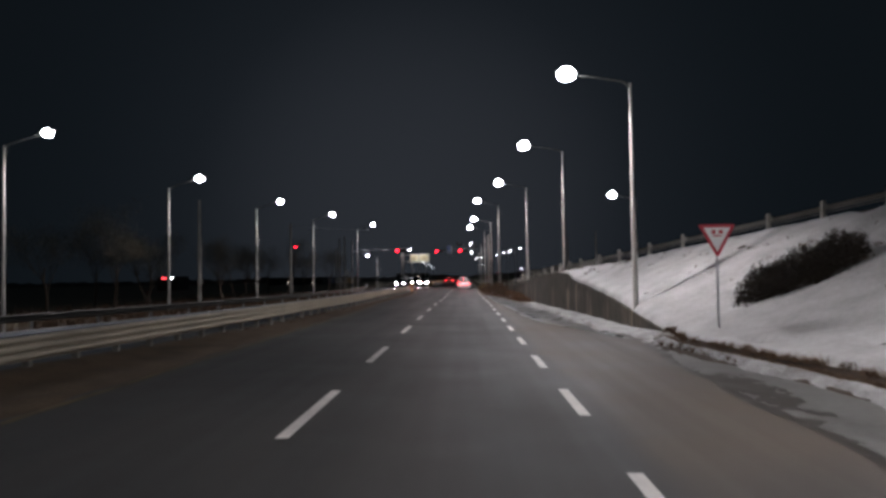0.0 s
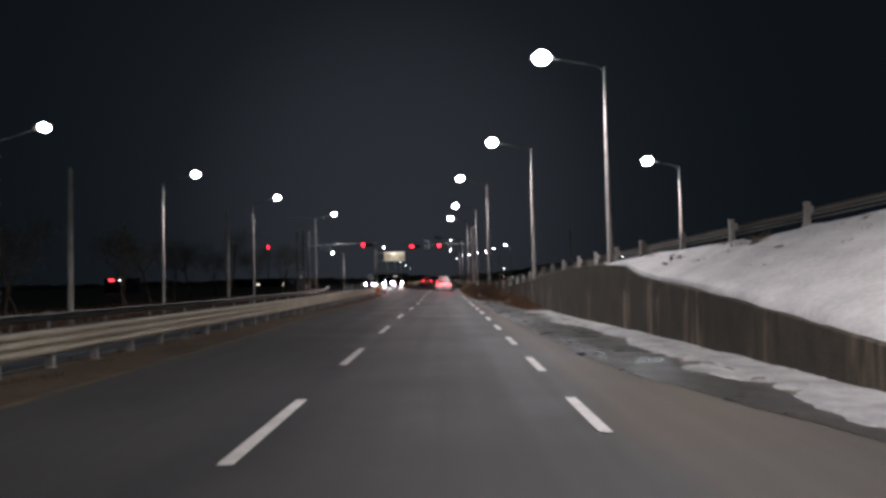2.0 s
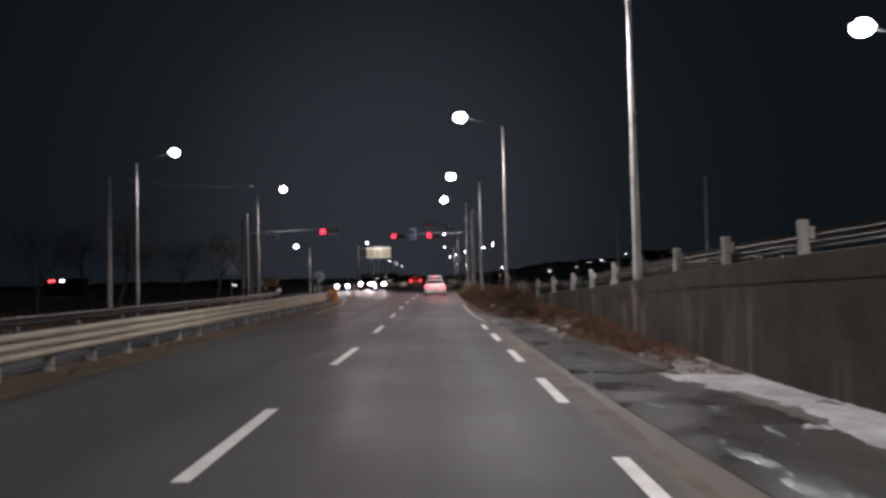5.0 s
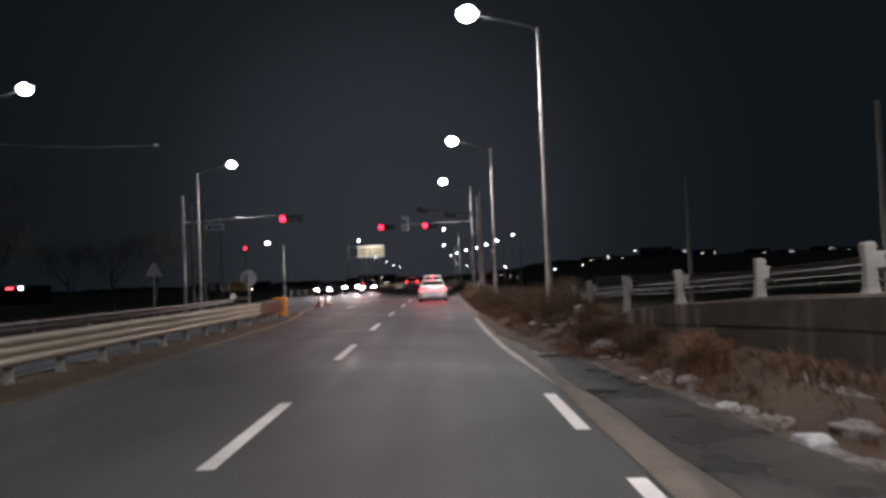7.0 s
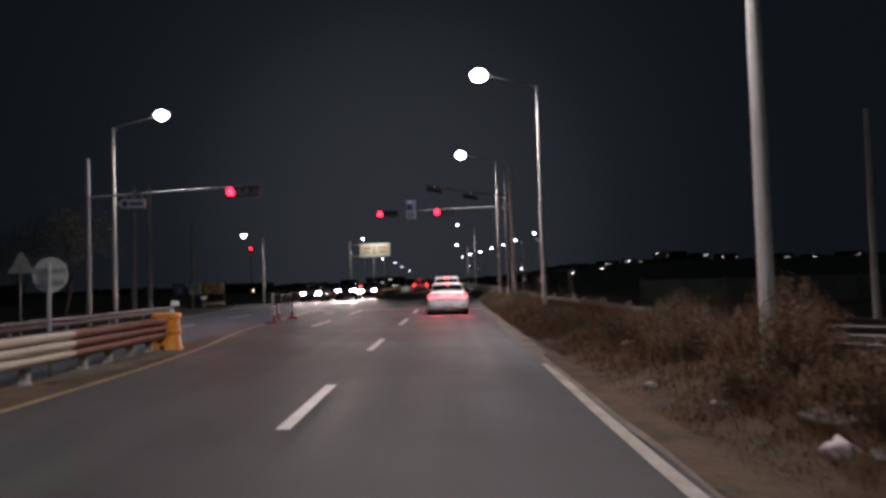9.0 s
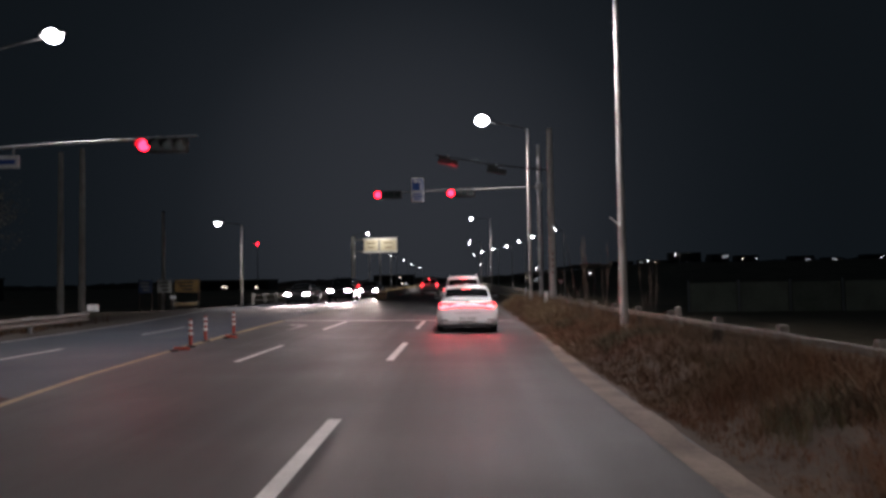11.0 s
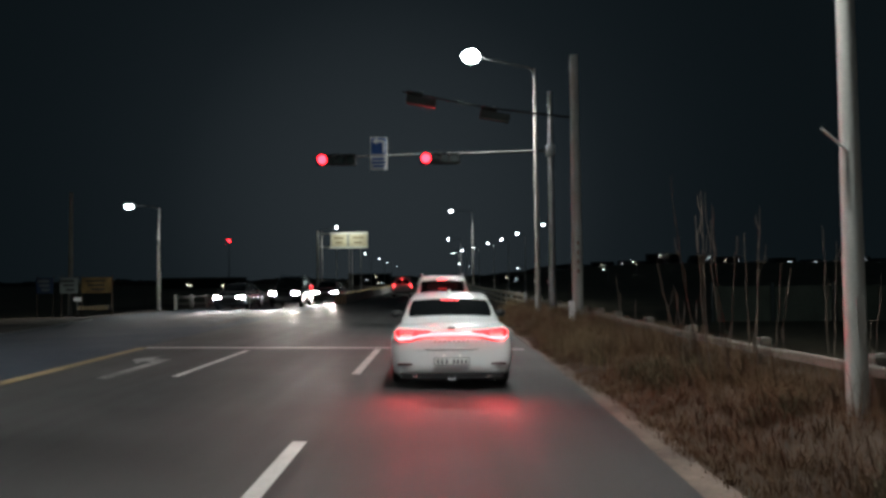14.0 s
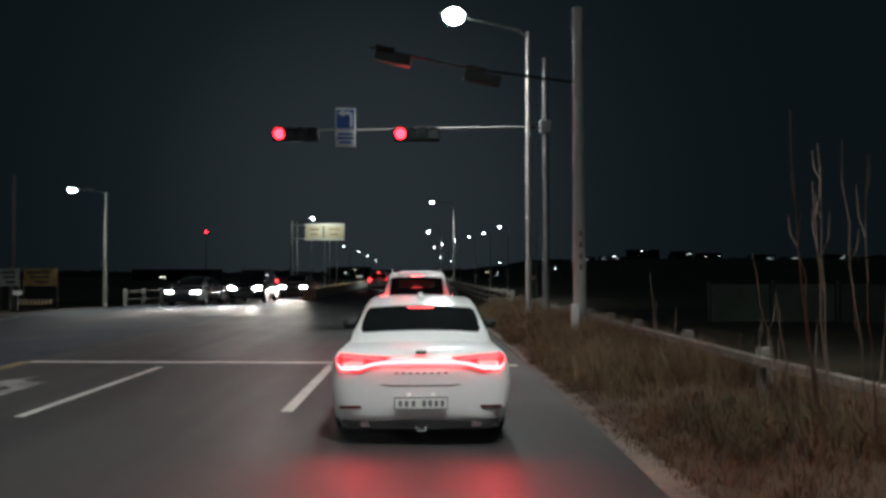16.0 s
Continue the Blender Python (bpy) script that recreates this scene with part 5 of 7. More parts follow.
def overhead_cable():
    """A cable bundle held out over the oncoming lanes from a pole, ending in a splice box."""
    root = thing("overhead_cable", label="dark overhead cable with a small pale splice box", category="cable")
    a, b = Vector((-20.7, 86.8, 8.35)), Vector((-11.26, 85.4, 7.5))
    bm = bmesh.new()
    tube(bm, [a.lerp(b, t) - Vector((0, 0, 0.7 * t * (1 - t))) for t in np.linspace(0, 1, 9)], 0.017, 6)
    part("cable_bundle", bm, GALV, root)
    bm = bmesh.new()
    box(bm, b, (0.22, 0.1, 0.12), bevel=0.02)
    part("splice_box", bm, SIGNWHITE, root, "small pale splice box")


overhead_cable()


def short_posts():
    """The pale marker post by the camera mast and the leaning stake by the lamp."""
    root = thing("marker_post", pose(3.2, 110.6, ground_z(3.2, 110.6)), "short white kilometre marker post in the grass", "marker post")
    bm = bmesh.new()
    box(bm, (0, 0, 0.34), (0.15, 0.12, 0.78), bevel=0.02)
    part("post", bm, SIGNWHITE, root)
    root = thing("stake", pose(4.6, 96.6, ground_z(4.6, 96.6), 0, -8, 0), "short leaning concrete stake beside the lamp pole", "stake")
    bm = bmesh.new()
    box(bm, (0, 0, 0.3), (0.12, 0.1, 0.75), bevel=0.015)
    part("post", bm, CONCRETE, root)


short_posts()


BOARDBLUE = surface("board_blue", (0.03, 0.05, 0.11), (0.06, 0.10, 0.20), 0.5, scale=2, fine=15, bump=0.05)


def billboards():
    for x, w, mat, label, legs in ((-25.35, 1.1, BOARDBLUE, "dark blue notice board beside the side road", (-0.5, 0.5)), (-23.8, 1.15, BOARD, "pale notice board beside the side road", (-0.5, 0.5)), (-22.05, 1.9, BANNER, "yellow-brown printed banner between posts", (-0.95, 0.95))):
        root = thing("notice_board", pose(x, 138.6, -0.4), label, "sign board")
        bm = bmesh.new()
        box(bm, (0, 0, 1.9), (w, 0.06, 1.0), bevel=0.01)
        pn = part("panel", bm, mat, root)
        for k in range(3):
            bm = bmesh.new()
            box(bm, (0.08 * (k - 1), -0.036, 2.18 - 0.27 * k), (w * (0.7 - 0.12 * k), 0.006, 0.13))
            part("text_bar", bm, DARK if mat is not BOARDBLUE else BOARD, pn)
        for dx in legs:
            bm = bmesh.new()
            tube(bm, [(dx, 0.08, -0.3), (dx, 0.08, 2.5)], 0.045, 8)
            part("leg", bm, BARK, root)
    root = thing("striped_kerb_block", pose(-21.6, 137.3, -0.05), "yellow and black striped kerb block", "kerb block")
    striped_box("block", (1.9, 0.3, 0.34), root, Matrix(), 9)
    root = thing("small_sign", pose(-22.5, 137.0, -0.2), "small white sign plate on a short post", "sign")
    bm = bmesh.new()
    tube(bm, [(0, 0.03, -0.1), (0, 0.03, 0.9)], 0.025, 8)
    part("post", bm, GALV, root)
    bm = bmesh.new()
    box(bm, (0, 0, 0.85), (0.5, 0.02, 0.24), bevel=0.005)
    part("plate", bm, SIGNWHITE, root)


billboards()


def side_fence():
    root = thing("side_fence", label="weathered concrete post fence by the side road", category="fence")
    bm = bmesh.new()
    box(bm, (0, 0, 0.45), (0.2, 0.16, 1.0), bevel=0.02)
    post = part("post", bm, SPUN, root)
    for k in range(10):
        m = Matrix.Translation((-15.6 + 0.62 * k, 134.6 + 0.9 * k, -0.05))
        if k == 0:
            post.matrix_basis = m
        else:
            share("post", post.data, m, root)
    for z in (0.35, 0.75):
        bm = bmesh.new()
        tube(bm, [(-15.6, 134.6, z), (-10.0, 142.7, z)], 0.05, 8)
        part("rail", bm, SPUN, root)


side_fence()


# ---- vehicles ----
def section(y, ws, wm, wb, zb, zm, zt, crown=0.02):
    half = [(0.0, zb), (ws * 0.55, zb), (ws * 0.93, zb + 0.015), (ws, zb + 0.07), ((ws + wm) / 2 + 0.01, (zb + zm) / 2), (wm, zm), (wm - 0.012, (zm + zt) / 2), (wb + 0.035, zt - 0.06), (wb, zt - 0.022), (wb - 0.06, zt), (wb * 0.5, zt + crown * 0.8), (0.0, zt + crown)]
    ring = [(x, y, z) for x, z in half] + [(-x, y, z) for x, z in half[-2:0:-1]]
    return ring


def cabin(y, wb, wr, zb, zr):
    half = [(0.0, zb), (wb, zb), (wb - (wb - wr) * 0.5 + 0.02, (zb + zr) / 2), (wr + 0.015, zr - 0.05), (wr - 0.05, zr - 0.008), (wr * 0.5, zr + 0.012), (0.0, zr + 0.018)]
    return [(x, y, z) for x, z in half] + [(-x, y, z) for x, z in half[-2:0:-1]]


SEDAN = dict(
    length=4.93,
    body=[(0.0, .40, .46, .42, .36, .55, .78), (0.012, .58, .64, .58, .31, .57, .83), (0.04, .71, .765, .70, .26, .59, .885), (0.09, .79, .85, .78, .23, .60, .925), (0.17, .84, .90, .82, .21, .61, .95), (0.30, .875, .925, .835, .20, .62, .965),
          (0.62, .885, .93, .82, .18, .63, .975), (1.15, .89, .93, .83, .18, .63, .965), (2.4, .89, .93, .84, .18, .62, .94), (3.6, .89, .93, .83, .18, .62, .94), (4.3, .88, .915, .79, .19, .60, .86), (4.72, .83, .87, .74, .22, .56, .77), (4.88, .72, .76, .64, .27, .52, .70), (4.93, .55, .60, .50, .33, .50, .62)],
    cabin=[(0.72, .78, .74, .90, .945), (1.30, .82, .72, .90, 1.19), (1.85, .82, .665, .90, 1.375), (2.35, .80, .64, .90, 1.435), (2.75, .80, .63, .90, 1.425), (3.1, .785, .61, .90, 1.35), (3.85, .74, .67, .90, .955)],
    wheels=(1.02, 3.87), wheel_r=0.335, tail_z=0.845, rear_glass=(1.02, 1.66, 0.05, 0.05), front_glass=(3.06, 3.74, 0.06, 0.06), plate_z=0.45)
SUV = dict(
    length=4.6,
    body=[(0.0, .66, .76, .70, .40, .60, .92), (0.05, .80, .86, .79, .30, .62, 1.00), (0.16, .86, .92, .84, .25, .66, 1.05), (0.7, .89, .935, .86, .24, .68, 1.06), (2.3, .89, .935, .86, .24, .66, 1.03), (3.4, .89, .935, .85, .24, .66, 1.02),
          (4.1, .87, .91, .80, .25, .64, .98), (4.45, .80, .85, .74, .28, .60, .90), (4.6, .60, .66, .58, .36, .56, .76)],
    cabin=[(0.16, .80, .72, 1.0, 1.10), (0.34, .81, .68, 1.0, 1.52), (0.55, .81, .655, 1.0, 1.70), (1.4, .81, .66, .98, 1.75), (2.4, .81, .66, .98, 1.73), (2.8, .81, .66, .98, 1.64), (3.6, .77, .70, .97, 1.04)],
    wheels=(0.85, 3.6), wheel_r=0.36, tail_z=0.98, rear_glass=(0.185, 0.43, 0.07, 0.06), front_glass=(2.84, 3.5, 0.06, 0.06), plate_z=0.78)


def glass_panel(cab, y0, y1, m0, m1):
    """A curved window lying 8 mm proud of the cabin between y0 and y1, inset from its edges by m0 and m1."""
    bm = bmesh.new()
    yy, ww, zz = [c[0] for c in cab], [c[2] for c in cab], [c[4] for c in cab]
    rows_out, rows_in = [], []
    for k in range(9):
        t = k / 8
        y = y0 + (y1 - y0) * t
        z, w = float(np.interp(y, yy, zz)), float(np.interp(y, yy, ww)) - (m0 + (m1 - m0) * t)
        if k in (0, 8):
            w -= 0.025
        dz = (float(np.interp(y + 0.05, yy, zz)) - float(np.interp(y - 0.05, yy, zz))) / 0.1
        nrm = Vector((0, -dz, 1)).normalized()
        a, b = [], []
        for i in range(11):
            u = i / 5 - 1
            p = Vector((w * u, y, z + 0.024 - 0.028 * u * u)) + nrm * 0.008
            a.append(bm.verts.new(p))
            b.append(bm.verts.new(p - nrm * 0.06))
        rows_out.append(a)
        rows_in.append(b)
    for j in range(8):
        for i in range(10):
            bm.faces.new((rows_out[j][i], rows_out[j][i + 1], rows_out[j + 1][i + 1], rows_out[j + 1][i]))
    rim = lambda r: r[0][:] + [r[j][10] for j in range(1, 9)] + r[8][9::-1] + [r[j][0] for j in range(7, 0, -1)]
    ea, eb = rim(rows_out), rim(rows_in)
    for k in range(len(ea)):
        bm.faces.new((ea[k], ea[(k + 1) % len(ea)], eb[(k + 1) % len(eb)], eb[k]))
    bmesh.ops.recalc_face_normals(bm, faces=bm.faces[:])
    return bm


def wheel(parent, x, y, r):
    s = 1 if x > 0 else -1
    m = Matrix.Translation((x, y, r)) @ Matrix.Rotation(radians(90), 4, "Y")
    prof = [(0.62 * r, 0.085), (0.93 * r, 0.10), (r, 0.075), (r, -0.075), (0.93 * r, -0.10), (0.62 * r, -0.085)]
    bm = bmesh.new()
    n = 28
    rings = [[m @ Vector((rr * math.cos(2 * math.pi * k / n), rr * math.sin(2 * math.pi * k / n), w)) for rr, w in prof] for k in range(n)]
    vs = [[bm.verts.new(p) for p in ring] for ring in rings]
    for k in range(n):
        for j in range(len(prof)):
            a, b = vs[k], vs[(k + 1) % n]
            jj = (j + 1) % len(prof)
            bm.faces.new((a[j], b[j], b[jj], a[jj]))
    bmesh.ops.recalc_face_normals(bm, faces=bm.faces[:])
    w = smooth(part("wheel", bm, RUBBER, parent))
    bm = bmesh.new()
    for k in range(10):
        t = 2 * math.pi * k / 10
        box(bm, (0.36 * r, 0, s * 0.07), (0.52 * r, 0.12 * r, 0.03), m @ Matrix.Rotation(t, 4, "Z"))
    bmesh.ops.create_cone(bm, cap_ends=True, segments=16, radius1=0.16 * r, radius2=0.14 * r, depth=0.05, matrix=m @ Matrix.Translation((0, 0, s * 0.07)))
    part("rim", bm, RIM, w)


def rear_y(x):
    return lerp(abs(x), [(0.40, -0.004), (0.60, 0.006), (0.72, 0.026), (0.80, 0.06), (0.86, 0.12), (0.90, 0.2)])


def car(kind, paint, m, label, lights="tail", category="car", brake=False):
    k = kind
    root = thing("car", m, label, category, "vehicles")
    bm = bmesh.new()
    loft(bm, [section(*s) for s in k["body"]])
    bmesh.ops.subdivide_edges(bm, edges=[e for e in bm.edges if abs(e.verts[0].co.y - e.verts[1].co.y) > 0.5], cuts=1, smooth=0.0)
    body = smooth(part("body", bm, paint, root), 50)
    bm = bmesh.new()
    loft(bm, [cabin(*s) for s in k["cabin"]])
    smooth(part("cabin", bm, paint, root), 50)
    part("rear_window", glass_panel(k["cabin"], *k["rear_glass"]), CARGLASS, root, "dark tinted rear window")
    part("windscreen", glass_panel(k["cabin"], *k["front_glass"]), CARGLASS, root, "dark windscreen")
    c = k["cabin"]
    n = len(c)
    for s in (-1, 1):
        bm = bmesh.new()
        lo, hi = [], []
        for i in range(1, n - 1):
            y, wb, wr, zb, zr = c[i]
            zl = 0.99 if k is SEDAN else 1.09
            f = lambda z: s * (wb + (wr - wb) * (z - zb) / (zr - zb) + 0.024)
            zh = zr - 0.09
            if zh - zl < 0.06:
                zh = zl + 0.06
            lo.append((f(zl), y, zl))
            hi.append((f(zh), y, zh))
        inn = lambda p: (p[0] - s * 0.03, p[1], p[2])
        loft(bm, [[a, b, inn(b), inn(a)] for a, b in zip(lo, hi)])
        part("side_window", bm, CARGLASS, root, "dark side glass")
        bm = bmesh.new()
        my = c[-1][0] - 0.55
        bmesh.ops.create_uvsphere(bm, u_segments=12, v_segments=8, radius=1, matrix=Matrix.Translation((s * 1.0, my, 1.02 if k is SEDAN else 1.14)) @ Matrix.Diagonal((0.11, 0.07, 0.075, 1)))
        box(bm, (s * 0.88, my + 0.02, 0.98 if k is SEDAN else 1.10), (0.14, 0.05, 0.04))
        smooth(part("wing_mirror", bm, DARK, root, "dark wing mirror"))
        for y in k["wheels"]:
            wheel(root, s * 0.82, y, k["wheel_r"])
            bm = bmesh.new()
            r = k["wheel_r"] + 0.05
            pts = [(r * math.cos(math.pi * t / 16), r * math.sin(math.pi * t / 16)) for t in range(17)]
            loft(bm, [[(xx, y + a, k["wheel_r"] + b) for a, b in pts] for xx in (s * 0.60, s * 0.937)])
            part("wheel_arch", bm, DARK, root)
    tz = k["tail_z"]
    L = k["length"]
    lamp = BRAKE if brake else TAIL
    # tail lamps: deep red housings with a bright bar across the boot
    if k is SEDAN:
        for s in (-1, 1):
            bm = bmesh.new()
            prism(bm, [(s * 0.30, tz + 0.055), (s * 0.80, tz + 0.085), (s * 0.85, tz + 0.04), (s * 0.83, tz - 0.075), (s * 0.62, tz - 0.09), (s * 0.44, tz - 0.02)], -0.012, 0.20)
            for v in bm.verts:
                v.co.y += rear_y(v.co.x)
            bmesh.ops.recalc_face_normals(bm, faces=bm.faces[:])
            housing = part("tail_lamp", bm, TAILDEEP, root, "dark red tail lamp")
            bm = bmesh.new()
            prism(bm, [(s * x, z) for x, z in ((0.36, tz + 0.040), (0.78, tz + 0.070), (0.80, tz + 0.058), (0.40, tz + 0.030))], -0.018, 0.10)
            for v in bm.verts:
                v.co.y += rear_y(v.co.x)
            bmesh.ops.recalc_face_normals(bm, faces=bm.faces[:])
            part("light_strip", bm, TAIL, housing, "thin red upper strip")
        # one bright band: straight over the boot lid, then sweeping round under each lamp
        bm = bmesh.new()
        line = [(-0.845, 0.045), (-0.835, -0.02), (-0.80, -0.055), (-0.62, -0.052), (-0.48, -0.012), (-0.38, 0.008), (0.0, 0.012), (0.38, 0.008), (0.48, -0.012), (0.62, -0.052), (0.80, -0.055), (0.835, -0.02), (0.845, 0.045)]
        half = [0.006, 0.012, 0.017, 0.017, 0.016, 0.012, 0.010, 0.012, 0.016, 0.017, 0.017, 0.012, 0.006]
        loft(bm, [[(x, rear_y(x) - 0.022, tz + z - h), (x, rear_y(x) - 0.022, tz + z + h), (x, rear_y(x) + 0.03, tz + z + h), (x, rear_y(x) + 0.03, tz + z - h)] for (x, z), h in zip(line, half)])
        part("light_bar", bm, lamp, root, "glowing band across the boot lid and lamps")
        bm = bmesh.new()
        box(bm, (0, 1.60, 1.31), (0.30, 0.02, 0.026))
        part("high_brake_lamp", bm, BRAKE, root, "lit high brake lamp")
        bm = bmesh.new()
        prism(bm, [(-0.045, tz + 0.085), (0.045, tz + 0.085), (0.06, tz + 0.102), (0.045, tz + 0.119), (-0.045, tz + 0.119), (-0.06, tz + 0.102)], 0.012, 0.06)
        part("emblem", bm, CHROME, root)
        bm = bmesh.new()
        for i in range(8):
            box(bm, (-0.245 + 0.07 * i, -0.004, tz - 0.10), (0.035, 0.008, 0.014))
        part("lettering_bars", bm, CHROME, root, "row of small chrome bars")
        # boot crease, bumper line and the lower valance with exhaust trims
        bm = bmesh.new()
        tube(bm, [(-0.62, 0.035, tz - 0.12), (-0.5, 0.012, tz - 0.20), (-0.3, 0.0, tz - 0.225), (0.3, 0.0, tz - 0.225), (0.5, 0.012, tz - 0.20), (0.62, 0.035, tz - 0.12)], 0.007, 6)
        part("boot_seam", bm, DARK, root)
        bm = bmesh.new()
        loft(bm, [[(x, rear_y(x) + 0.05, 0.17), (x, rear_y(x) - 0.003, 0.20), (x, rear_y(x) - 0.003, 0.275), (x, rear_y(x) + 0.14, 0.29), (x, 0.4, 0.2)] for x in np.linspace(-0.78, 0.78, 21)])
        smooth(part("valance", bm, DARK, root, "black lower bumper"), 40)
        for s in (-1, 1):
            bm = bmesh.new()
            prism(bm, [(s * 0.50, 0.215), (s * 0.78, 0.22), (s * 0.81, 0.27), (s * 0.52, 0.27)], -0.005, 0.1)
            for v in bm.verts:
                v.co.y += rear_y(v.co.x) - 0.008
            bmesh.ops.recalc_face_normals(bm, faces=bm.faces[:])
            part("exhaust_trim", bm, CHROME, root)
            bm = bmesh.new()
            box(bm, (s * 0.70, rear_y(0.7) + 0.01, 0.41), (0.22, 0.05, 0.025), bevel=0.006)
            part("reflector", bm, REFLECTOR, root)
        bm = bmesh.new()
        tube(bm, [(-0.05, 0.0, 0.215), (-0.04, -0.02, 0.18), (0.04, -0.02, 0.18), (0.05, 0.0, 0.215)], 0.012, 8)
        part("tow_eye", bm, GALV, root)
        bm = bmesh.new()
        loft(bm, [[(w, y, z) for w, y, z in ((-.05, yy, zz), (.05, yy, zz), (.02, yy, zz + h), (-.02, yy, zz + h))] for yy, zz, h in ((1.93, 1.42, .01), (2.0, 1.43, .06), (2.12, 1.44, .01))])
        part("antenna_fin", bm, paint, root)
    else:
        for s in (-1, 1):
            bm = bmesh.new()
            box(bm, (s * 0.76, 0.10, tz), (0.16, 0.14, 0.42), bevel=0.02)
            part("tail_lamp", bm, lamp, root, "glowing red tail lamp")
            bm = bmesh.new()
            tube(bm, [(s * 0.60, 0.6, 1.75), (s * 0.60, 0.8, 1.80), (s * 0.60, 2.3, 1.80), (s * 0.60, 2.5, 1.75)], 0.018, 8)
            part("roof_rail", bm, GALV, root)
        bm = bmesh.new()
        box(bm, (0, 0.14, 1.68), (0.9, 0.34, 0.035), bevel=0.012)
        part("roof_spoiler", bm, paint, root)
        bm = bmesh.new()
        box(bm, (0, -0.01, 1.655), (0.24, 0.02, 0.025))
        part("high_brake_lamp", bm, BRAKE, root)
        bm = bmesh.new()
        box(bm, (0, 0.03, 0.44), (1.5, 0.08, 0.16), bevel=0.03)
        part("valance", bm, DARK, root)
    # number plate with plain bars
    pz = k["plate_z"]
    bm = bmesh.new()
    box(bm, (0, -0.016, pz), (0.53, 0.02, 0.118), bevel=0.006)
    frame_ob = part("plate_frame", bm, DARK, root)
    bm = bmesh.new()
    box(bm, (0, -0.029, pz), (0.515, 0.008, 0.10))
    part("number_plate", bm, PLATE, frame_ob)
    for x in (-0.12, 0.12):
        bm = bmesh.new()
        box(bm, (x, -0.03, pz + 0.088), (0.036, 0.03, 0.010))
        part("plate_lamp", bm, PLATELED, frame_ob, "lit plate lamp")
    for x in (-0.205, -0.145, -0.075, 0.03, 0.09, 0.15, 0.21):
        bm = bmesh.new()
        box(bm, (x, -0.034, pz), (0.032, 0.004, 0.058))
        part("plate_bar", bm, PLATEINK, frame_ob)
    for s in (-1, 1):
        bm = bmesh.new()
        prism(bm, [(s * 0.44, 0.56), (s * 0.72, 0.58), (s * 0.82, 0.66), (s * 0.78, 0.75), (s * 0.46, 0.71)], L - 0.18, L - 0.0)
        for v in bm.verts:
            v.co.y -= 0.28 * max(0, abs(v.co.x) - 0.42) - 0.01
            if k is SUV:
                v.co.z += 0.12
        bmesh.ops.recalc_face_normals(bm, faces=bm.faces[:])
        part("head_lamp", bm, HEAD if lights == "head" else CHROME, root, "glaring white head lamp" if lights == "head" else "")
    bm = bmesh.new()
    box(bm, (0, L - 0.02, 0.50), (0.95, 0.08, 0.26), bevel=0.03)
    part("grille", bm, DARK, root)
    return root


car(SEDAN, CARWHITE, pose(-0.14, 102.1, -0.02), "white saloon car waiting at the stop line, brake lamps lit", brake=True)
car(SUV, CARWHITE, pose(-0.2, 112.0, 0.0), "white sport utility car stopped beyond the stop line, lamps lit", brake=True)
car(SUV, CARWHITE, pose(-3.5, 158, 0.07), "white estate car driving off beyond the junction")
car(SEDAN, CARGREY, pose(-11.75, 136.6, 0.1, 0, 0, 180), "grey saloon car waiting opposite with headlamps on", "head")
car(SUV, CARBLACK, pose(-8.95, 137.3, 0.16, 0, 0, 180), "dark sport utility car waiting opposite with headlamps on", "head")
car(SEDAN, CARGREY, pose(-8.0, 146.5, 0.16, 0, 0, 180), "dark saloon car queuing opposite with headlamps on", "head")


def beam_light(x, y, z, watts, colour, to, size=60, soft_size=0.1):
    li = bpy.data.lights.new("beam_light", "SPOT")
    li.energy, li.color, li.spot_size, li.spot_blend, li.shadow_soft_size = watts, colour, radians(size), 0.9, soft_size
    ob = new("beam_light", li)
    ob.matrix_basis = look((x, y, z), to)


for x, y in ((-11.75, 131.55), (-8.95, 132.6), (-8.0, 141.45)):
    for s in (-0.62, 0.62):
        beam_light(x + s, y - 0.05, 0.72, 3200, (1.0, 0.80, 0.74), (x + s, y - 20, 0.0), 30)
for x, y, z in ((-0.14, 102.0, 0.83), (-0.2, 111.9, 0.85)):
    for s in (-0.68, 0.68):
        beam_light(x + s, y - 0.05, z, 85, (1.0, 0.07, 0.08), (x + s, y - 9, 0.5), 170, 0.12)


# ---- plants ----
def blades(name, label, category, spots, material, rng, hi, width, lean, per=3):
    """Dry grass as one mesh of bent tapered blades, in tufts."""
    verts, faces = [], []
    for x, y, z, s in spots:
        for _ in range(per):
            a = rng.uniform(0, 2 * math.pi)
            bx, by = x + rng.normal(0, 0.05), y + rng.normal(0, 0.05)
            h = hi * s * rng.uniform(0.5, 1.15)
            dx, dy = math.cos(a), math.sin(a)
            l1 = lean * h * rng.uniform(0.2, 1.0)
            w = width * rng.uniform(0.6, 1.3)
            n = len(verts)
            verts += [(bx - dy * w, by + dx * w, z - 0.03), (bx + dy * w, by - dx * w, z - 0.03),
                      (bx - dy * w * 0.7 + dx * l1 * 0.35, by + dx * w * 0.7 + dy * l1 * 0.35, z + h * 0.6), (bx + dy * w * 0.7 + dx * l1 * 0.35, by - dx * w * 0.7 + dy * l1 * 0.35, z + h * 0.6),
                      (bx + dx * l1, by + dy * l1, z + h)]
            faces += [(n, n + 1, n + 3, n + 2), (n + 2, n + 3, n + 4)]
    me = bpy.data.meshes.new(name)
    me.from_pydata(verts, [], faces)
    me.materials.append(material)
    return tagged(new(name, me), label, category, "", "stuff")


rng = np.random.default_rng(4)


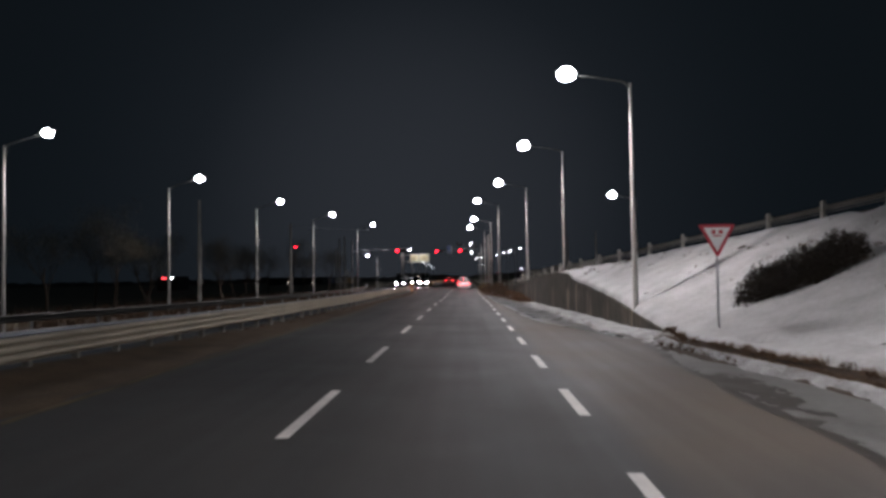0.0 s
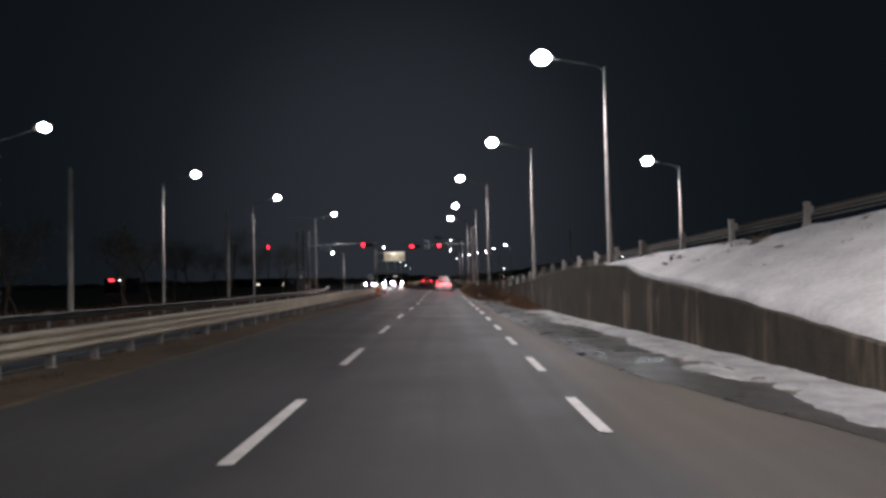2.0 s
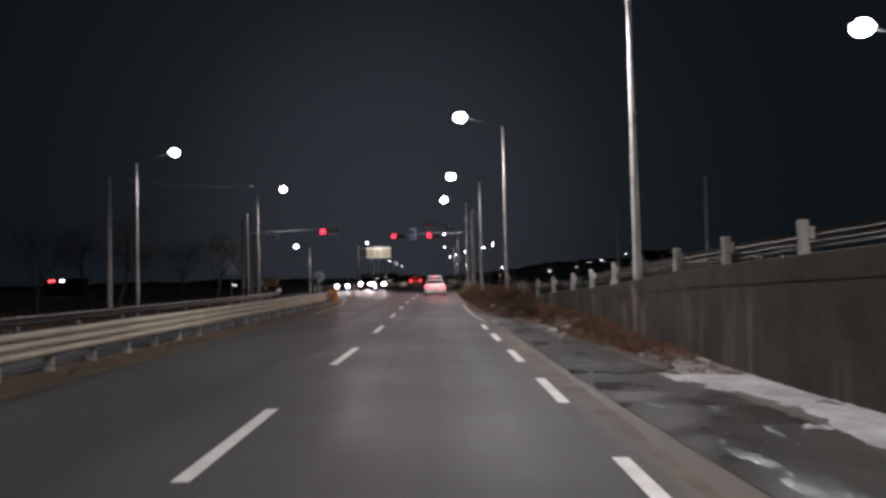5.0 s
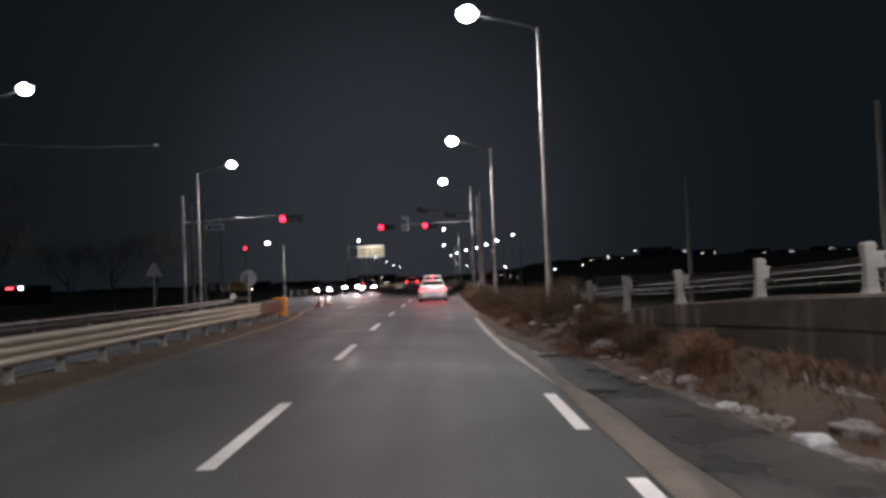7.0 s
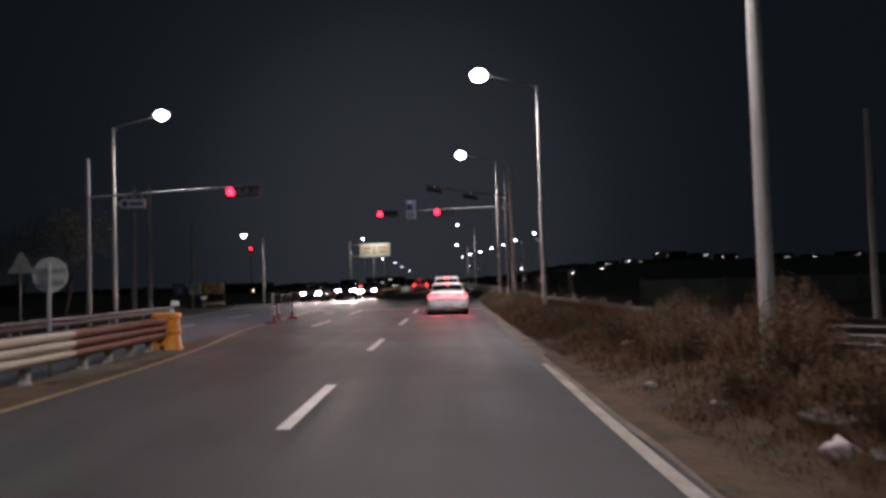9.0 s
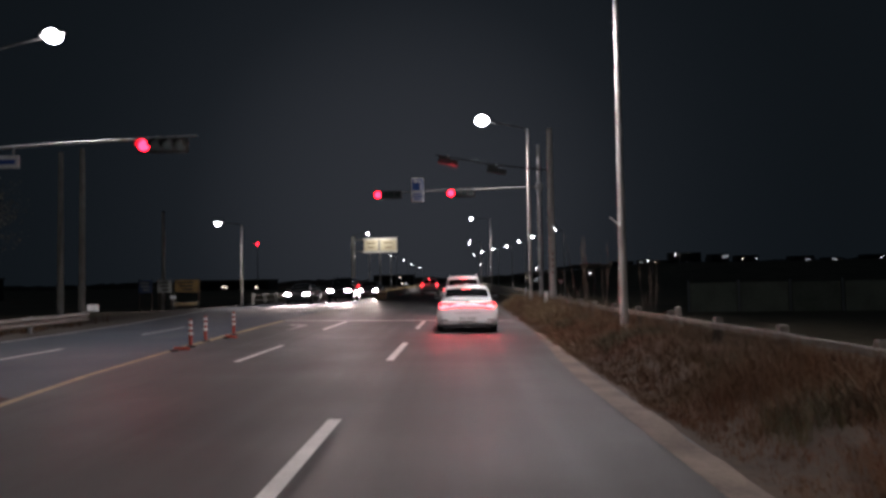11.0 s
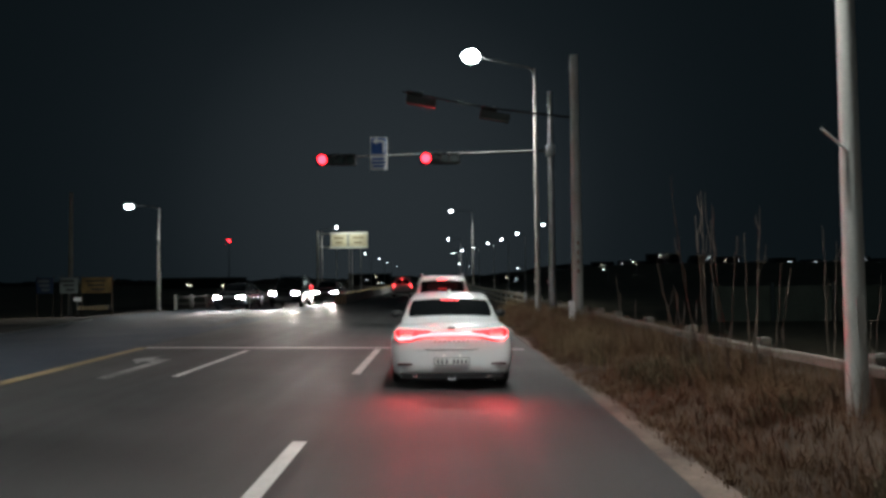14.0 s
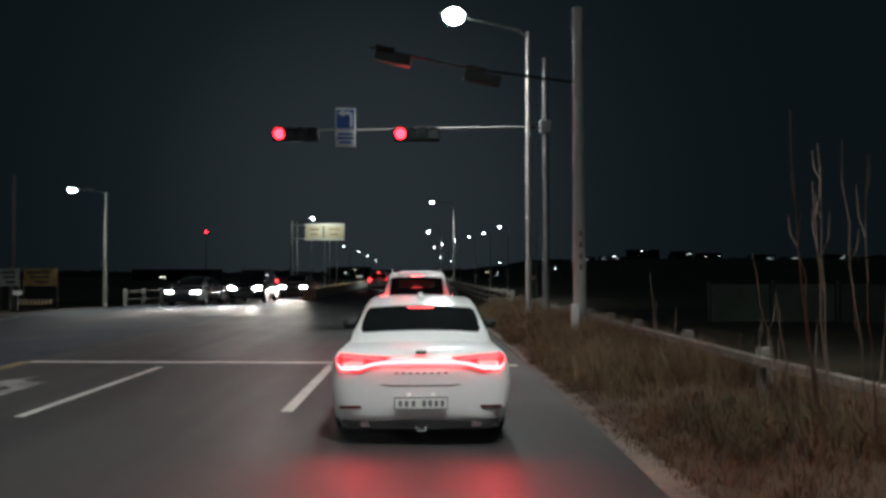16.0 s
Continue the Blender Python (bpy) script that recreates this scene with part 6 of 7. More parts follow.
def trodden(x, y):
    """Bare trodden ground round the concrete block."""
    k = min(1.0, max(0.0, ((x - 2.9) * 1.15 + (y - 72.2) * 2.2) / (1.15 ** 2 + 2.2 ** 2)))
    return math.hypot(x - 2.9 - 1.15 * k, y - 72.2 - 2.2 * k) < 0.20


def verge_spots(n, y0, y1, base, power):
    out = []
    for _ in range(n):
        y = rng.uniform(y0, y1)
        x = lerp(y, [(64, 2.9), (70, 2.3), (76, 2.15), (90, 1.98), (104, 1.95), (126, 2.25)]) + 0.1 * ns(3, y, 0.6) + abs(rng.normal(0, 1)) * 1.5
        if x > 7.5 or trodden(x, y) or (y < 75 and x > wall_x(y) - 0.1):
            continue
        d = 0.5 + 0.8 * ns(x, y, 0.4, 7) + 0.4 * ns(x, y, 1.5, 9)
        # trampled earth beside the gutter before the junction
        bare = ramp01(3.2, 2.7, x) * ramp01(88, 80, y)
        d -= 0.06 * bare
        if rng.uniform() > d * power + base * (1 - 0.2 * bare):
            continue
        out.append((x, y, ground_z(x, y), min(1.5, max(0.4, 0.5 + d * 0.8)) * lerp(y, [(64, 0.35), (72, 0.5), (80, 1.0)]) * (0.30 + 0.70 * ramp01(2.0, 3.1, x))))
    return out


blades("verge_grass", "matted reddish-brown dry grass on the verge", "grass", verge_spots(34000, 64, 124, 0.15, 1.0), GRASS, rng, 0.27, 0.003, 1.8, 8)
blades("straw_grass", "pale straw-coloured dry grass on the verge", "grass", [q for q in verge_spots(5200, 90, 128, 0.05, 0.7) if q[1] > 106], STRAW, rng, 0.42, 0.003, 1.1, 8)
clump = [(2.75 + rng.normal(0, 0.35), 109.0 + rng.normal(0, 2.2)) for _ in range(700)]
blades("straw_clump", "thick clump of pale straw grass by the marker post", "grass", [(x, y, ground_z(x, y), rng.uniform(0.7, 1.2)) for x, y in clump if x > 2.2], STRAW, rng, 0.5, 0.003, 0.9, 8)
spots = []
for _ in range(5000):
    x, y = 2.5 + abs(rng.normal(0, 1.4)), rng.uniform(78, 106)
    if x < 6.5 and ns(x, y, 0.55, 31) > 0.08:
        spots.append((x, y, ground_z(x, y), rng.uniform(0.6, 1.1)))
blades("olive_grass", "dull olive tufts among the brown verge grass", "grass", spots, OLIVE, rng, 0.30, 0.0035, 1.5, 8)
spots = []
for _ in range(1500):
    x, y = 3.3 + abs(rng.normal(0, 1.0)), rng.uniform(76.5, 92)
    k = ns(x, y, 0.5, 37)
    if k > 0.0:
        spots.append((x, y, ground_z(x, y), rng.uniform(0.5, 1.2) * min(1.0, 0.5 + 2 * k) * lerp(y, [(76.5, 0.7), (80, 1.0), (86, 0.8), (92, 0.35)])))
blades("tall_weeds", "tall rust-brown dead weeds beside the verge rail", "weeds", spots, GRASS, rng, 0.85, 0.004, 0.8, 8)
spots = []
for _ in range(2200):
    y = rng.uniform(56, 94)
    x = wall_x(y) - 0.1 - abs(rng.normal(0, 0.35)) if y < 75 else 3.0 + abs(rng.normal(0, 1.0))
    if ns(x, y, 0.3, 17) > -0.1 and not trodden(x, y):
        spots.append((x, y, ground_z(x, y), rng.uniform(0.5, 1.2) * lerp(y, [(56, 0.2), (66, 0.3), (74, 0.4), (79, 0.75), (84, 0.8), (94, 0.4)])))
talus = []
for _ in range(5200):
    y = rng.uniform(51, 75)
    x = wall_x(y) - 0.06 - abs(rng.normal(0, 0.55))
    if x > 3.15 and ns(x, y, 0.6, 71) > -0.2 and not trodden(x, y):
        talus.append((x, y, ground_z(x, y), rng.uniform(0.5, 1.2)))
blades("talus_grass", "matted brown grass on the earth at the wall's foot", "grass", talus, GRASS, rng, 0.17, 0.004, 1.9, 9)
blades("dead_weeds", "tall tangled dead weeds at the end of the wall", "weeds", spots, DEADLEAF, rng, 0.6, 0.006, 1.7, 8)
spots = []
for _ in range(900):
    y = rng.uniform(-6, 86)
    x = barrier_x(y) + rng.normal(0.05, 0.22)
    if ns(x, y, 0.5, 21) > 0.0:
        spots.append((x, y, road_z(x) + 0.02, rng.uniform(0.4, 1.2)))
blades("median_weeds", "dry weeds in the dirt under the median barrier", "weeds", spots, GRASS, rng, 0.10, 0.005, 1.3, 9)
spots = []
for _ in range(1500):
    y = rng.uniform(-4, 20.2)
    x = wall_x(y) - 0.02 + rng.normal(0, 0.13)
    spots.append((x, y, ground_z(x, y) + 0.03, rng.uniform(0.4, 1.3)))
blades("brush_line", "dark dead brush along the foot of the snowy slope", "brush", spots, DEADLEAF, rng, 0.11, 0.006, 2.4, 12)
spots = [(x, y, ground_z(x, y), rng.uniform(0.5, 1.2)) for x, y in zip(rng.uniform(-34, -15.5, 2600), rng.uniform(20, 112, 2600)) if x < left_rail_x(y) - 0.4]
blades("left_scrub", "dark dry scrub behind the far guard rail", "scrub", spots, DEADLEAF, rng, 0.7, 0.012, 0.6, 7)


spots = []
for _ in range(2600):
    y = rng.uniform(88, 124)
    x = lerp(y, [(84, 5.0), (92, 4.45), (98, 4.08), (103, 3.85), (108, 3.78), (124, 3.95)]) - 0.32 + rng.normal(0, 0.16)
    if ns(x, y, 0.5, 61) > -0.12:
        spots.append((x, y, ground_z(x, y), rng.uniform(0.5, 1.2)))
blades("rail_grass", "tall dark dead grass standing against the low guard rail", "grass", spots, DEADLEAF, rng, 0.52, 0.0035, 0.9, 7)


def sapling(stems, seed):
    """Bare shoots from the grass; each stem: foot x, y and tip x, y, z."""
    r = np.random.default_rng(seed)
    x0, y0 = stems[0][:2]
    z0 = ground_z(x0, y0)
    root = thing("sapling", pose(x0, y0, z0 - 0.05), "thin bare sapling with upright shoots in the verge", "sapling", "saplings")
    for bx, by, tx, ty, tz in stems:
        a, b = Vector((bx - x0, by - y0, 0)), Vector((tx - x0, ty - y0, tz - z0))
        pts = []
        for i in range(9):
            t = i / 8
            p = a.lerp(b, t)
            bow = 0.10 * b.z * t * (1 - t)
            pts.append((p.x + bow * (b.x - a.x) * 1.6 + r.normal(0, 0.012) * (i % 8 > 0), p.y + r.normal(0, 0.012), p.z))
        bm = bmesh.new()
        tube(bm, pts, [0.0080 * (1 - 0.68 * i / 8) for i in range(9)], 7)
        for i in range(2, 8):
            if r.uniform() < 0.4:
                c = r.uniform(0, 2 * math.pi)
                p = Vector(pts[i])
                k = r.uniform(0.5, 1.2)
                tube(bm, [p, p + Vector((0.07 * math.cos(c), 0.07 * math.sin(c), 0.14)) * k, p + Vector((0.09 * math.cos(c), 0.09 * math.sin(c), 0.34)) * k], [0.006, 0.0045, 0.002], 5)
        part("stem", bm, TWIG, root)


for i, stems in enumerate((
        ((3.15, 100.6, 2.50, 99.9, 2.93), (3.12, 100.62, 2.62, 100.0, 2.2), (3.2, 100.6, 3.02, 100.6, 2.5), (3.18, 100.66, 3.15, 100.7, 2.84)),
        ((3.28, 100.2, 2.96, 100.05, 2.74), (3.32, 100.22, 2.88, 99.6, 2.56), (3.25, 100.25, 3.3, 100.0, 2.0)),
        ((3.62, 100.35, 3.74, 100.3, 2.58), (3.58, 100.3, 3.54, 100.3, 2.25), (3.66, 100.3, 3.66, 100.2, 2.1)),
        ((3.9, 100.4, 4.0, 100.3, 1.85), (4.0, 100.5, 4.16, 100.4, 1.8)),
        ((2.95, 100.7, 2.48, 100.5, 1.93), (3.0, 100.75, 2.75, 100.7, 1.6)),
        ((3.05, 104.4, 2.89, 104.4, 1.76),), ((3.3, 104.6, 3.28, 104.6, 1.2),), ((3.5, 102.6, 3.5, 102.6, 1.35), (3.55, 102.6, 3.6, 102.5, 1.1)),
        ((4.4, 99.2, 4.3, 99.1, 1.9), (4.45, 99.2, 4.6, 99.2, 1.7)), ((5.2, 101.5, 5.1, 101.4, 2.4), (5.25, 101.5, 5.4, 101.6, 2.2)))):
    sapling(stems, 40 + i)


def bare_tree(seed, h):
    """Trunk with forking limbs in one mesh, and a thin crown of leftover brown leaves in another."""
    r = np.random.default_rng(seed)
    bm = bmesh.new()
    tips = []

    def grow(p, d, length, rad, level):
        pts, rads = [p], [rad]
        for i in range(1, 5):
            d = (d + Vector(r.normal(0, 0.10, 3)) + Vector((0, 0, 0.04))).normalized()
            p = p + d * length / 4
            pts.append(p)
            rads.append(rad * (1 - 0.14 * i))
        tube(bm, pts, rads, 7 if level == 0 else 5, caps=False)
        tips.append(p)
        if level < 3:
            for k in range(3 if level else 5):
                q = pts[int(r.integers(2, 5))]
                a = r.uniform(0, 2 * math.pi)
                nd = (d * 0.75 + Vector((math.cos(a), math.sin(a), 0.25)) * 0.75).normalized()
                grow(q, nd, length * r.uniform(0.5, 0.72), rads[-1] * 0.7, level + 1)

    grow(Vector((0, 0, -0.3)), Vector((0, 0, 1)), h * 0.48, 0.13, 0)
    leaves = ([], [])
    for p in tips[1:]:
        for _ in range(80):
            q = p + Vector(r.normal(0, 0.42, 3))
            u, v = Vector(r.normal(0, 1, 3)).normalized() * 0.045, Vector(r.normal(0, 1, 3)).normalized() * 0.03
            n = len(leaves[0])
            leaves[0].extend([q - u, q + v, q + u, q - v])
            leaves[1].append((n, n + 1, n + 2, n + 3))
    return bm, leaves


TREES = []
for seed, h in ((3, 8.2), (8, 9.0), (15, 7.2)):
    bm, leaves = bare_tree(seed, h)
    root = thing("tree", label="leafless roadside tree with a few brown leaves", category="tree", group="roadside trees")
    part("trunk", bm, BARK, root)
    me = bpy.data.meshes.new("crown")
    me.from_pydata(leaves[0], [], leaves[1])
    me.materials.append(TREELEAF)
    ob = new("crown", me)
    ob.parent = root
    TREES.append(root)
places = [(-30.5, 52, 0), (-24.5, 50, 1), (-27, 61, 2), (-23.5, 71, 0), (-29, 66, 1), (-25, 79, 2), (-22.5, 92, 1), (-27, 90, 0), (-30, 40, 2), (-33, 46, 1), (-20.5, 108, 0), (-25, 112, 2), (-28, 34, 0), (-30, 104, 1), (-33, 122, 0), (-36, 70, 1)]
used = set()
for i, (x, y, k) in enumerate(places):
    m = pose(x, y, -0.5, 0, 0, i * 77)
    if k in used:
        copy_thing(TREES[k], m)
    else:
        TREES[k].matrix_basis = m
        used.add(k)


def slope_bush():
    root = thing("evergreen_bush", label="dark low evergreen bush in the snow on the slope", category="bush")
    r = np.random.default_rng(11)
    verts, faces = [], []
    for _ in range(30000):
        t = r.uniform(0, 1)
        cx, cy = 8.25 + 2.35 * t, 19.5 - 1.0 * t
        rad = 0.50 + 0.36 * math.sin(math.pi * (0.15 + 0.7 * t)) + 0.10 * math.sin(t * 17)
        d = Vector(r.normal(0, 1, 3)).normalized()
        d.z = abs(d.z) * 1.15
        rr = rad * (0.35 + 0.65 * r.uniform() ** 0.5) * (1 + 0.25 * noise.noise(Vector((cx * 2 + d.x * 2, d.y * 2, d.z * 2))))
        p = Vector((cx + d.x * rr * 0.8, cy + d.y * rr, 0))
        p.z = ground_z(p.x, p.y) + 0.08 + d.z * rr
        u, v = Vector(r.normal(0, 1, 3)).normalized() * 0.04, Vector(r.normal(0, 1, 3)).normalized() * 0.018
        n = len(verts)
        verts += [p - u, p + v, p + u, p - v]
        faces.append((n, n + 1, n + 2, n + 3))
    me = bpy.data.meshes.new("foliage")
    me.from_pydata(verts, [], faces)
    me.materials.append(BUSH)
    ob = new("foliage", me)
    ob.parent = root
    bm = bmesh.new()
    for k in range(9):
        t = k / 8
        x, y = 8.25 + 2.35 * t, 19.5 - 1.0 * t
        z = ground_z(x, y)
        tube(bm, [(x, y, z - 0.1), (x + 0.1 * math.sin(k), y + 0.1, z + 0.35), (x + 0.2 * math.sin(k * 2), y + 0.15 * math.cos(k), z + 0.7)], [0.03, 0.02, 0.008], 5)
    part("branchwork", bm, BARK, root)


slope_bush()


spots = []
for _ in range(60):
    y = rng.uniform(14, 40)
    k = rng.uniform(0.35, 0.95)
    x = wall_x(y) + (crest_x(y) - wall_x(y)) * k
    spots += [(x + rng.normal(0, 0.10), y + rng.normal(0, 0.05), ground_z(x, y) + 0.06, rng.uniform(0.4, 1.1)) for _ in range(6)]
blades("slope_tufts", "small dead tufts poking through the snow near the crest", "grass", spots, DEADLEAF, rng, 0.14, 0.008, 1.2, 5)


def dead_bush(x, y, w, h, seed):
    """A mound of bent dry stems with small withered leaves."""
    r = np.random.default_rng(seed)
    z = ground_z(x, y)
    root = thing("dead_bush", pose(x, y, z), "rust-brown withered bush on the verge beside the lamp", "bush", "withered bushes")
    bm = bmesh.new()
    verts, faces = [], []
    for _ in range(46):
        a, k = r.uniform(0, 2 * math.pi), math.sqrt(r.uniform(0.02, 1))
        out = Vector((math.cos(a) * w * k, math.sin(a) * w * k * 1.2, 0))
        top = h * (1.05 - 0.55 * k * k) * r.uniform(0.7, 1.1)
        pts = [out * 0.35 + Vector((0, 0, -0.05)), out * 0.7 + Vector((0, 0, top * 0.55)), out + Vector((0, 0, top))]
        tube(bm, pts, [0.007, 0.005, 0.002], 4, caps=False)
        for _ in range(60):
            t = r.uniform(0.25, 1.0)
            p = (pts[0].lerp(pts[1], t * 2) if t < 0.5 else pts[1].lerp(pts[2], t * 2 - 1)) + Vector(r.normal(0, 0.07, 3))
            p.z = max(p.z, 0.0)
            u, v = Vector(r.normal(0, 1, 3)).normalized() * r.uniform(0.018, 0.042), Vector(r.normal(0, 1, 3)).normalized() * r.uniform(0.004, 0.010)
            n = len(verts)
            verts += [p - u, p + v, p + u, p - v]
            faces.append((n, n + 1, n + 2, n + 3))
    part("branchwork", bm, TWIG, root)
    me = bpy.data.meshes.new("foliage")
    me.from_pydata(verts, [], faces)
    me.materials.append(DEADLEAF if seed % 3 else RUSTLEAF)
    new("foliage", me).parent = root


for i, (x, y, w, h) in enumerate(((3.5, 77.0, 0.55, 0.95), (4.3, 78.6, 0.6, 1.15), (3.1, 79.2, 0.5, 0.8), (4.9, 80.4, 0.7, 1.2), (3.7, 80.9, 0.5, 0.9), (3.3, 74.9, 0.4, 0.6), (4.5, 75.7, 0.5, 0.8),
                                  (3.0, 82.6, 0.45, 0.6), (4.2, 83.2, 0.55, 0.8), (3.9, 72.3, 0.4, 0.5), (3.55, 70.4, 0.35, 0.45), (3.75, 67.6, 0.4, 0.5), (4.0, 65.2, 0.4, 0.45), (2.9, 76.6, 0.3, 0.4), (3.86, 75.25, 0.42, 0.85), (4.05, 77.6, 0.45, 0.95))):
    dead_bush(x, y, w, h, 300 + i)


def litter(name, label, x, y, s, mat, seed):
    bm = bmesh.new()
    bmesh.ops.create_icosphere(bm, subdivisions=3, radius=1)
    for v in bm.verts:
        k = 1 + 0.45 * noise.noise(v.co * 1.7 + Vector((seed, 0, 0))) + 0.2 * noise.noise(v.co * 4 + Vector((seed, 3, 0)))
        v.co = Vector((v.co.x * s[0], v.co.y * s[1], max(-0.3, v.co.z) * s[2])) * k
    ob = part(name, bm, mat)
    ob.location = (x, y, ground_z(x, y) + s[2] * 0.3)
    for f in ob.data.polygons:
        f.use_smooth = True
    return tagged(ob, label, "litter")


BAG = surface("pale_plastic", (0.40, 0.30, 0.32), (0.62, 0.52, 0.54), 0.4, scale=4, fine=20, bump=0.1)
litter("plastic_bag", "crumpled pale pink plastic bag on the verge", 2.78, 74.6, (0.13, 0.12, 0.11), BAG, 1)
litter("plastic_bag", "crumpled white plastic sheet in the weeds", 3.1, 82.0, (0.22, 0.12, 0.06), SIGNWHITE, 2)
litter("paper_sheet", "flat white sheet of paper lying on the slush", 3.3, 58.7, (0.2, 0.13, 0.02), SIGNWHITE, 6)
litter("snow_lump", "small lump of leftover dirty snow on the verge", 3.9, 61.0, (0.2, 0.3, 0.08), SLUSH, 3)
litter("snow_lump", "small lump of leftover dirty snow on the verge", 3.6, 64.5, (0.18, 0.24, 0.07), SLUSH, 4)
litter("snow_lump", "small lump of leftover dirty snow on the verge", 3.3, 69.2, (0.14, 0.2, 0.06), SLUSH, 5)
for i, (x, y, a, b, c) in enumerate(((3.5, 61.0, .16, .26, .08), (3.45, 62.8, .12, .2, .07), (3.14, 65.2, .12, .26, .06), (3.22, 67.9, .18, .22, .05), (3.12, 68.7, .15, .22, .05), (3.16, 70.1, .16, .2, .05), (3.56, 72.6, .12, .14, .08), (3.04, 74.0, .12, .24, .06))):
    litter("snow_lump", "pale lump of leftover snow on the verge", x, y, (a, b * 0.8, c), DIRTY_SNOW, 20 + i)
for i, (x, y, a, b) in enumerate(((3.2, 75.5, .26, .34), (3.42, 75.0, .2, .26), (3.12, 74.3, .24, .3), (3.3, 73.6, .22, .34), (3.02, 73.0, .2, .28), (3.75, 74.2, .15, .2), (2.72, 76.8, .12, .2), (2.5, 78.6, .1, .22))):
    litter("snow_lump", "flat patch of leftover dirty snow on the verge", x, y, (a, b, 0.03), SLUSH, 40 + i)
for i in range(16):
    y = 27 + 30 * ((i * 0.618) % 1)
    x = lerp(y, [(27, 4.9), (40, 4.7), (57, 4.3)]) + 0.35 * math.sin(i * 2.4)
    bm = bmesh.new()
    tube(bm, [(-0.16, 0.0, 0.0), (-0.05, 0.03, 0.02), (0.08, 0.01, 0.012), (0.17, 0.05, 0.0)], [0.008, 0.014, 0.012, 0.005], 6)
    ob = part("fallen_twig", bm, BARK)
    ob.matrix_basis = pose(x, y, gutter_snow_z(x, y) + 0.012, 0, 0, 20 + 47 * i)
    tagged(ob, "dark broken twig lying on the trodden snow", "twig", "fallen twigs")
bm = bmesh.new()
box(bm, (0, 0, 0.26), (0.27, 0.22, 0.66), bevel=0.035)
ob = part("concrete_block", bm, CONCRETE)
ob.matrix_basis = pose(4.05, 74.5, ground_z(4.05, 74.5) - 0.27, 3, -4, 12)
tagged(ob, "weathered concrete block half hidden in dry weeds", "concrete block")
litter("stone", "dark stone by the snow at the foot of the slope", 5.75, 19.2, (0.28, 0.2, 0.14), CONCRETE, 8)


# ---- far things ----
def treeline():
    """Far dark woods round the plain, as one uneven band of crowns."""
    r = np.random.default_rng(5)
    verts, faces = [], []
    for a in np.arange(-100, 101, 0.35):
        t = radians(a)
        d = 640 + 60 * math.sin(a * 0.11) + r.uniform(-20, 20)
        x, y = d * math.sin(t), 60 + d * math.cos(t)
        w = r.uniform(3, 6)
        h = 5 + 8 * abs(noise.noise(Vector((a * 0.15, 0, 0)))) + r.uniform(-1.2, 1.6)
        n = len(verts)
        c, s_ = math.cos(t), -math.sin(t)
        for k, (u, v) in enumerate(((-w, -3), (w, -3), (w * 0.9, h * 0.55), (w * 0.35, h * 0.93), (-w * 0.2, h), (-w * 0.85, h * 0.6))):
            verts.append((x + u * c, y + u * s_, v * (0.5 - 0.15 * ramp01(30, 110, x)) + 10.5 * ramp01(30, 110, x) * ramp01(240, 420, y)))
        faces.append(tuple(range(n, n + 6)))
    me = bpy.data.meshes.new("far_woods")
    me.from_pydata(verts, [], faces)
    me.materials.append(WOODS)
    tagged(new("far_woods", me), "far dark woods along the horizon", "woods", "", "stuff")


treeline()

WINDOW_COLD = glow("cold_window", (0.9, 0.95, 1.0), 2.5)


def far_house(x, y, z, w, d, h, lit, seed):
    r = np.random.default_rng(seed)
    root = thing("far_building", pose(x, y, z), "distant dark building with a few lit windows", "building", "distant buildings")
    bm = bmesh.new()
    box(bm, (0, 0, h / 2), (w, d, h))
    part("wall", bm, DARK, root)
    bm = bmesh.new()
    box(bm, (0, 0, h + 0.2), (w + 0.6, d + 0.6, 0.4), bevel=0.1)
    part("roof", bm, SPUN, root)
    for k in range(lit):
        ww = r.uniform(0.3, 0.55)
        bm = bmesh.new()
        box(bm, (r.uniform(-w / 2 + 1, w / 2 - 1), -d / 2 - 0.02, r.uniform(1.2, h - 0.8)), (ww, 0.06, 0.4))
        part("window", bm, WINDOW_LIT if r.uniform() < 0.4 else WINDOW_COLD, root, "lit window")


r = np.random.default_rng(23)
for i in range(20):
    far_house(115 + i * 17 + r.uniform(-6, 6), 500 + r.uniform(-60, 120), 8.9, r.uniform(7, 15), 9, r.uniform(2.6, 3.6), int(r.integers(1, 4)), 60 + i)
for i in range(16):
    far_house(125 + i * 23 + r.uniform(-9, 9), 640 + r.uniform(-30, 90), 8.9, r.uniform(8, 16), 9, r.uniform(2.6, 3.8), int(r.integers(2, 5)), 160 + i)
far_house(330, 1180, 8.9, 46, 14, 26, 5, 99)
far_house(-75, 330, -1.0, 24, 12, 3.6, 3, 98)
far_house(-30, 420, -1.0, 18, 10, 5, 4, 97)
far_house(42, 520, ground_z(42, 520) - 0.2, 14, 10, 4.5, 3, 96)


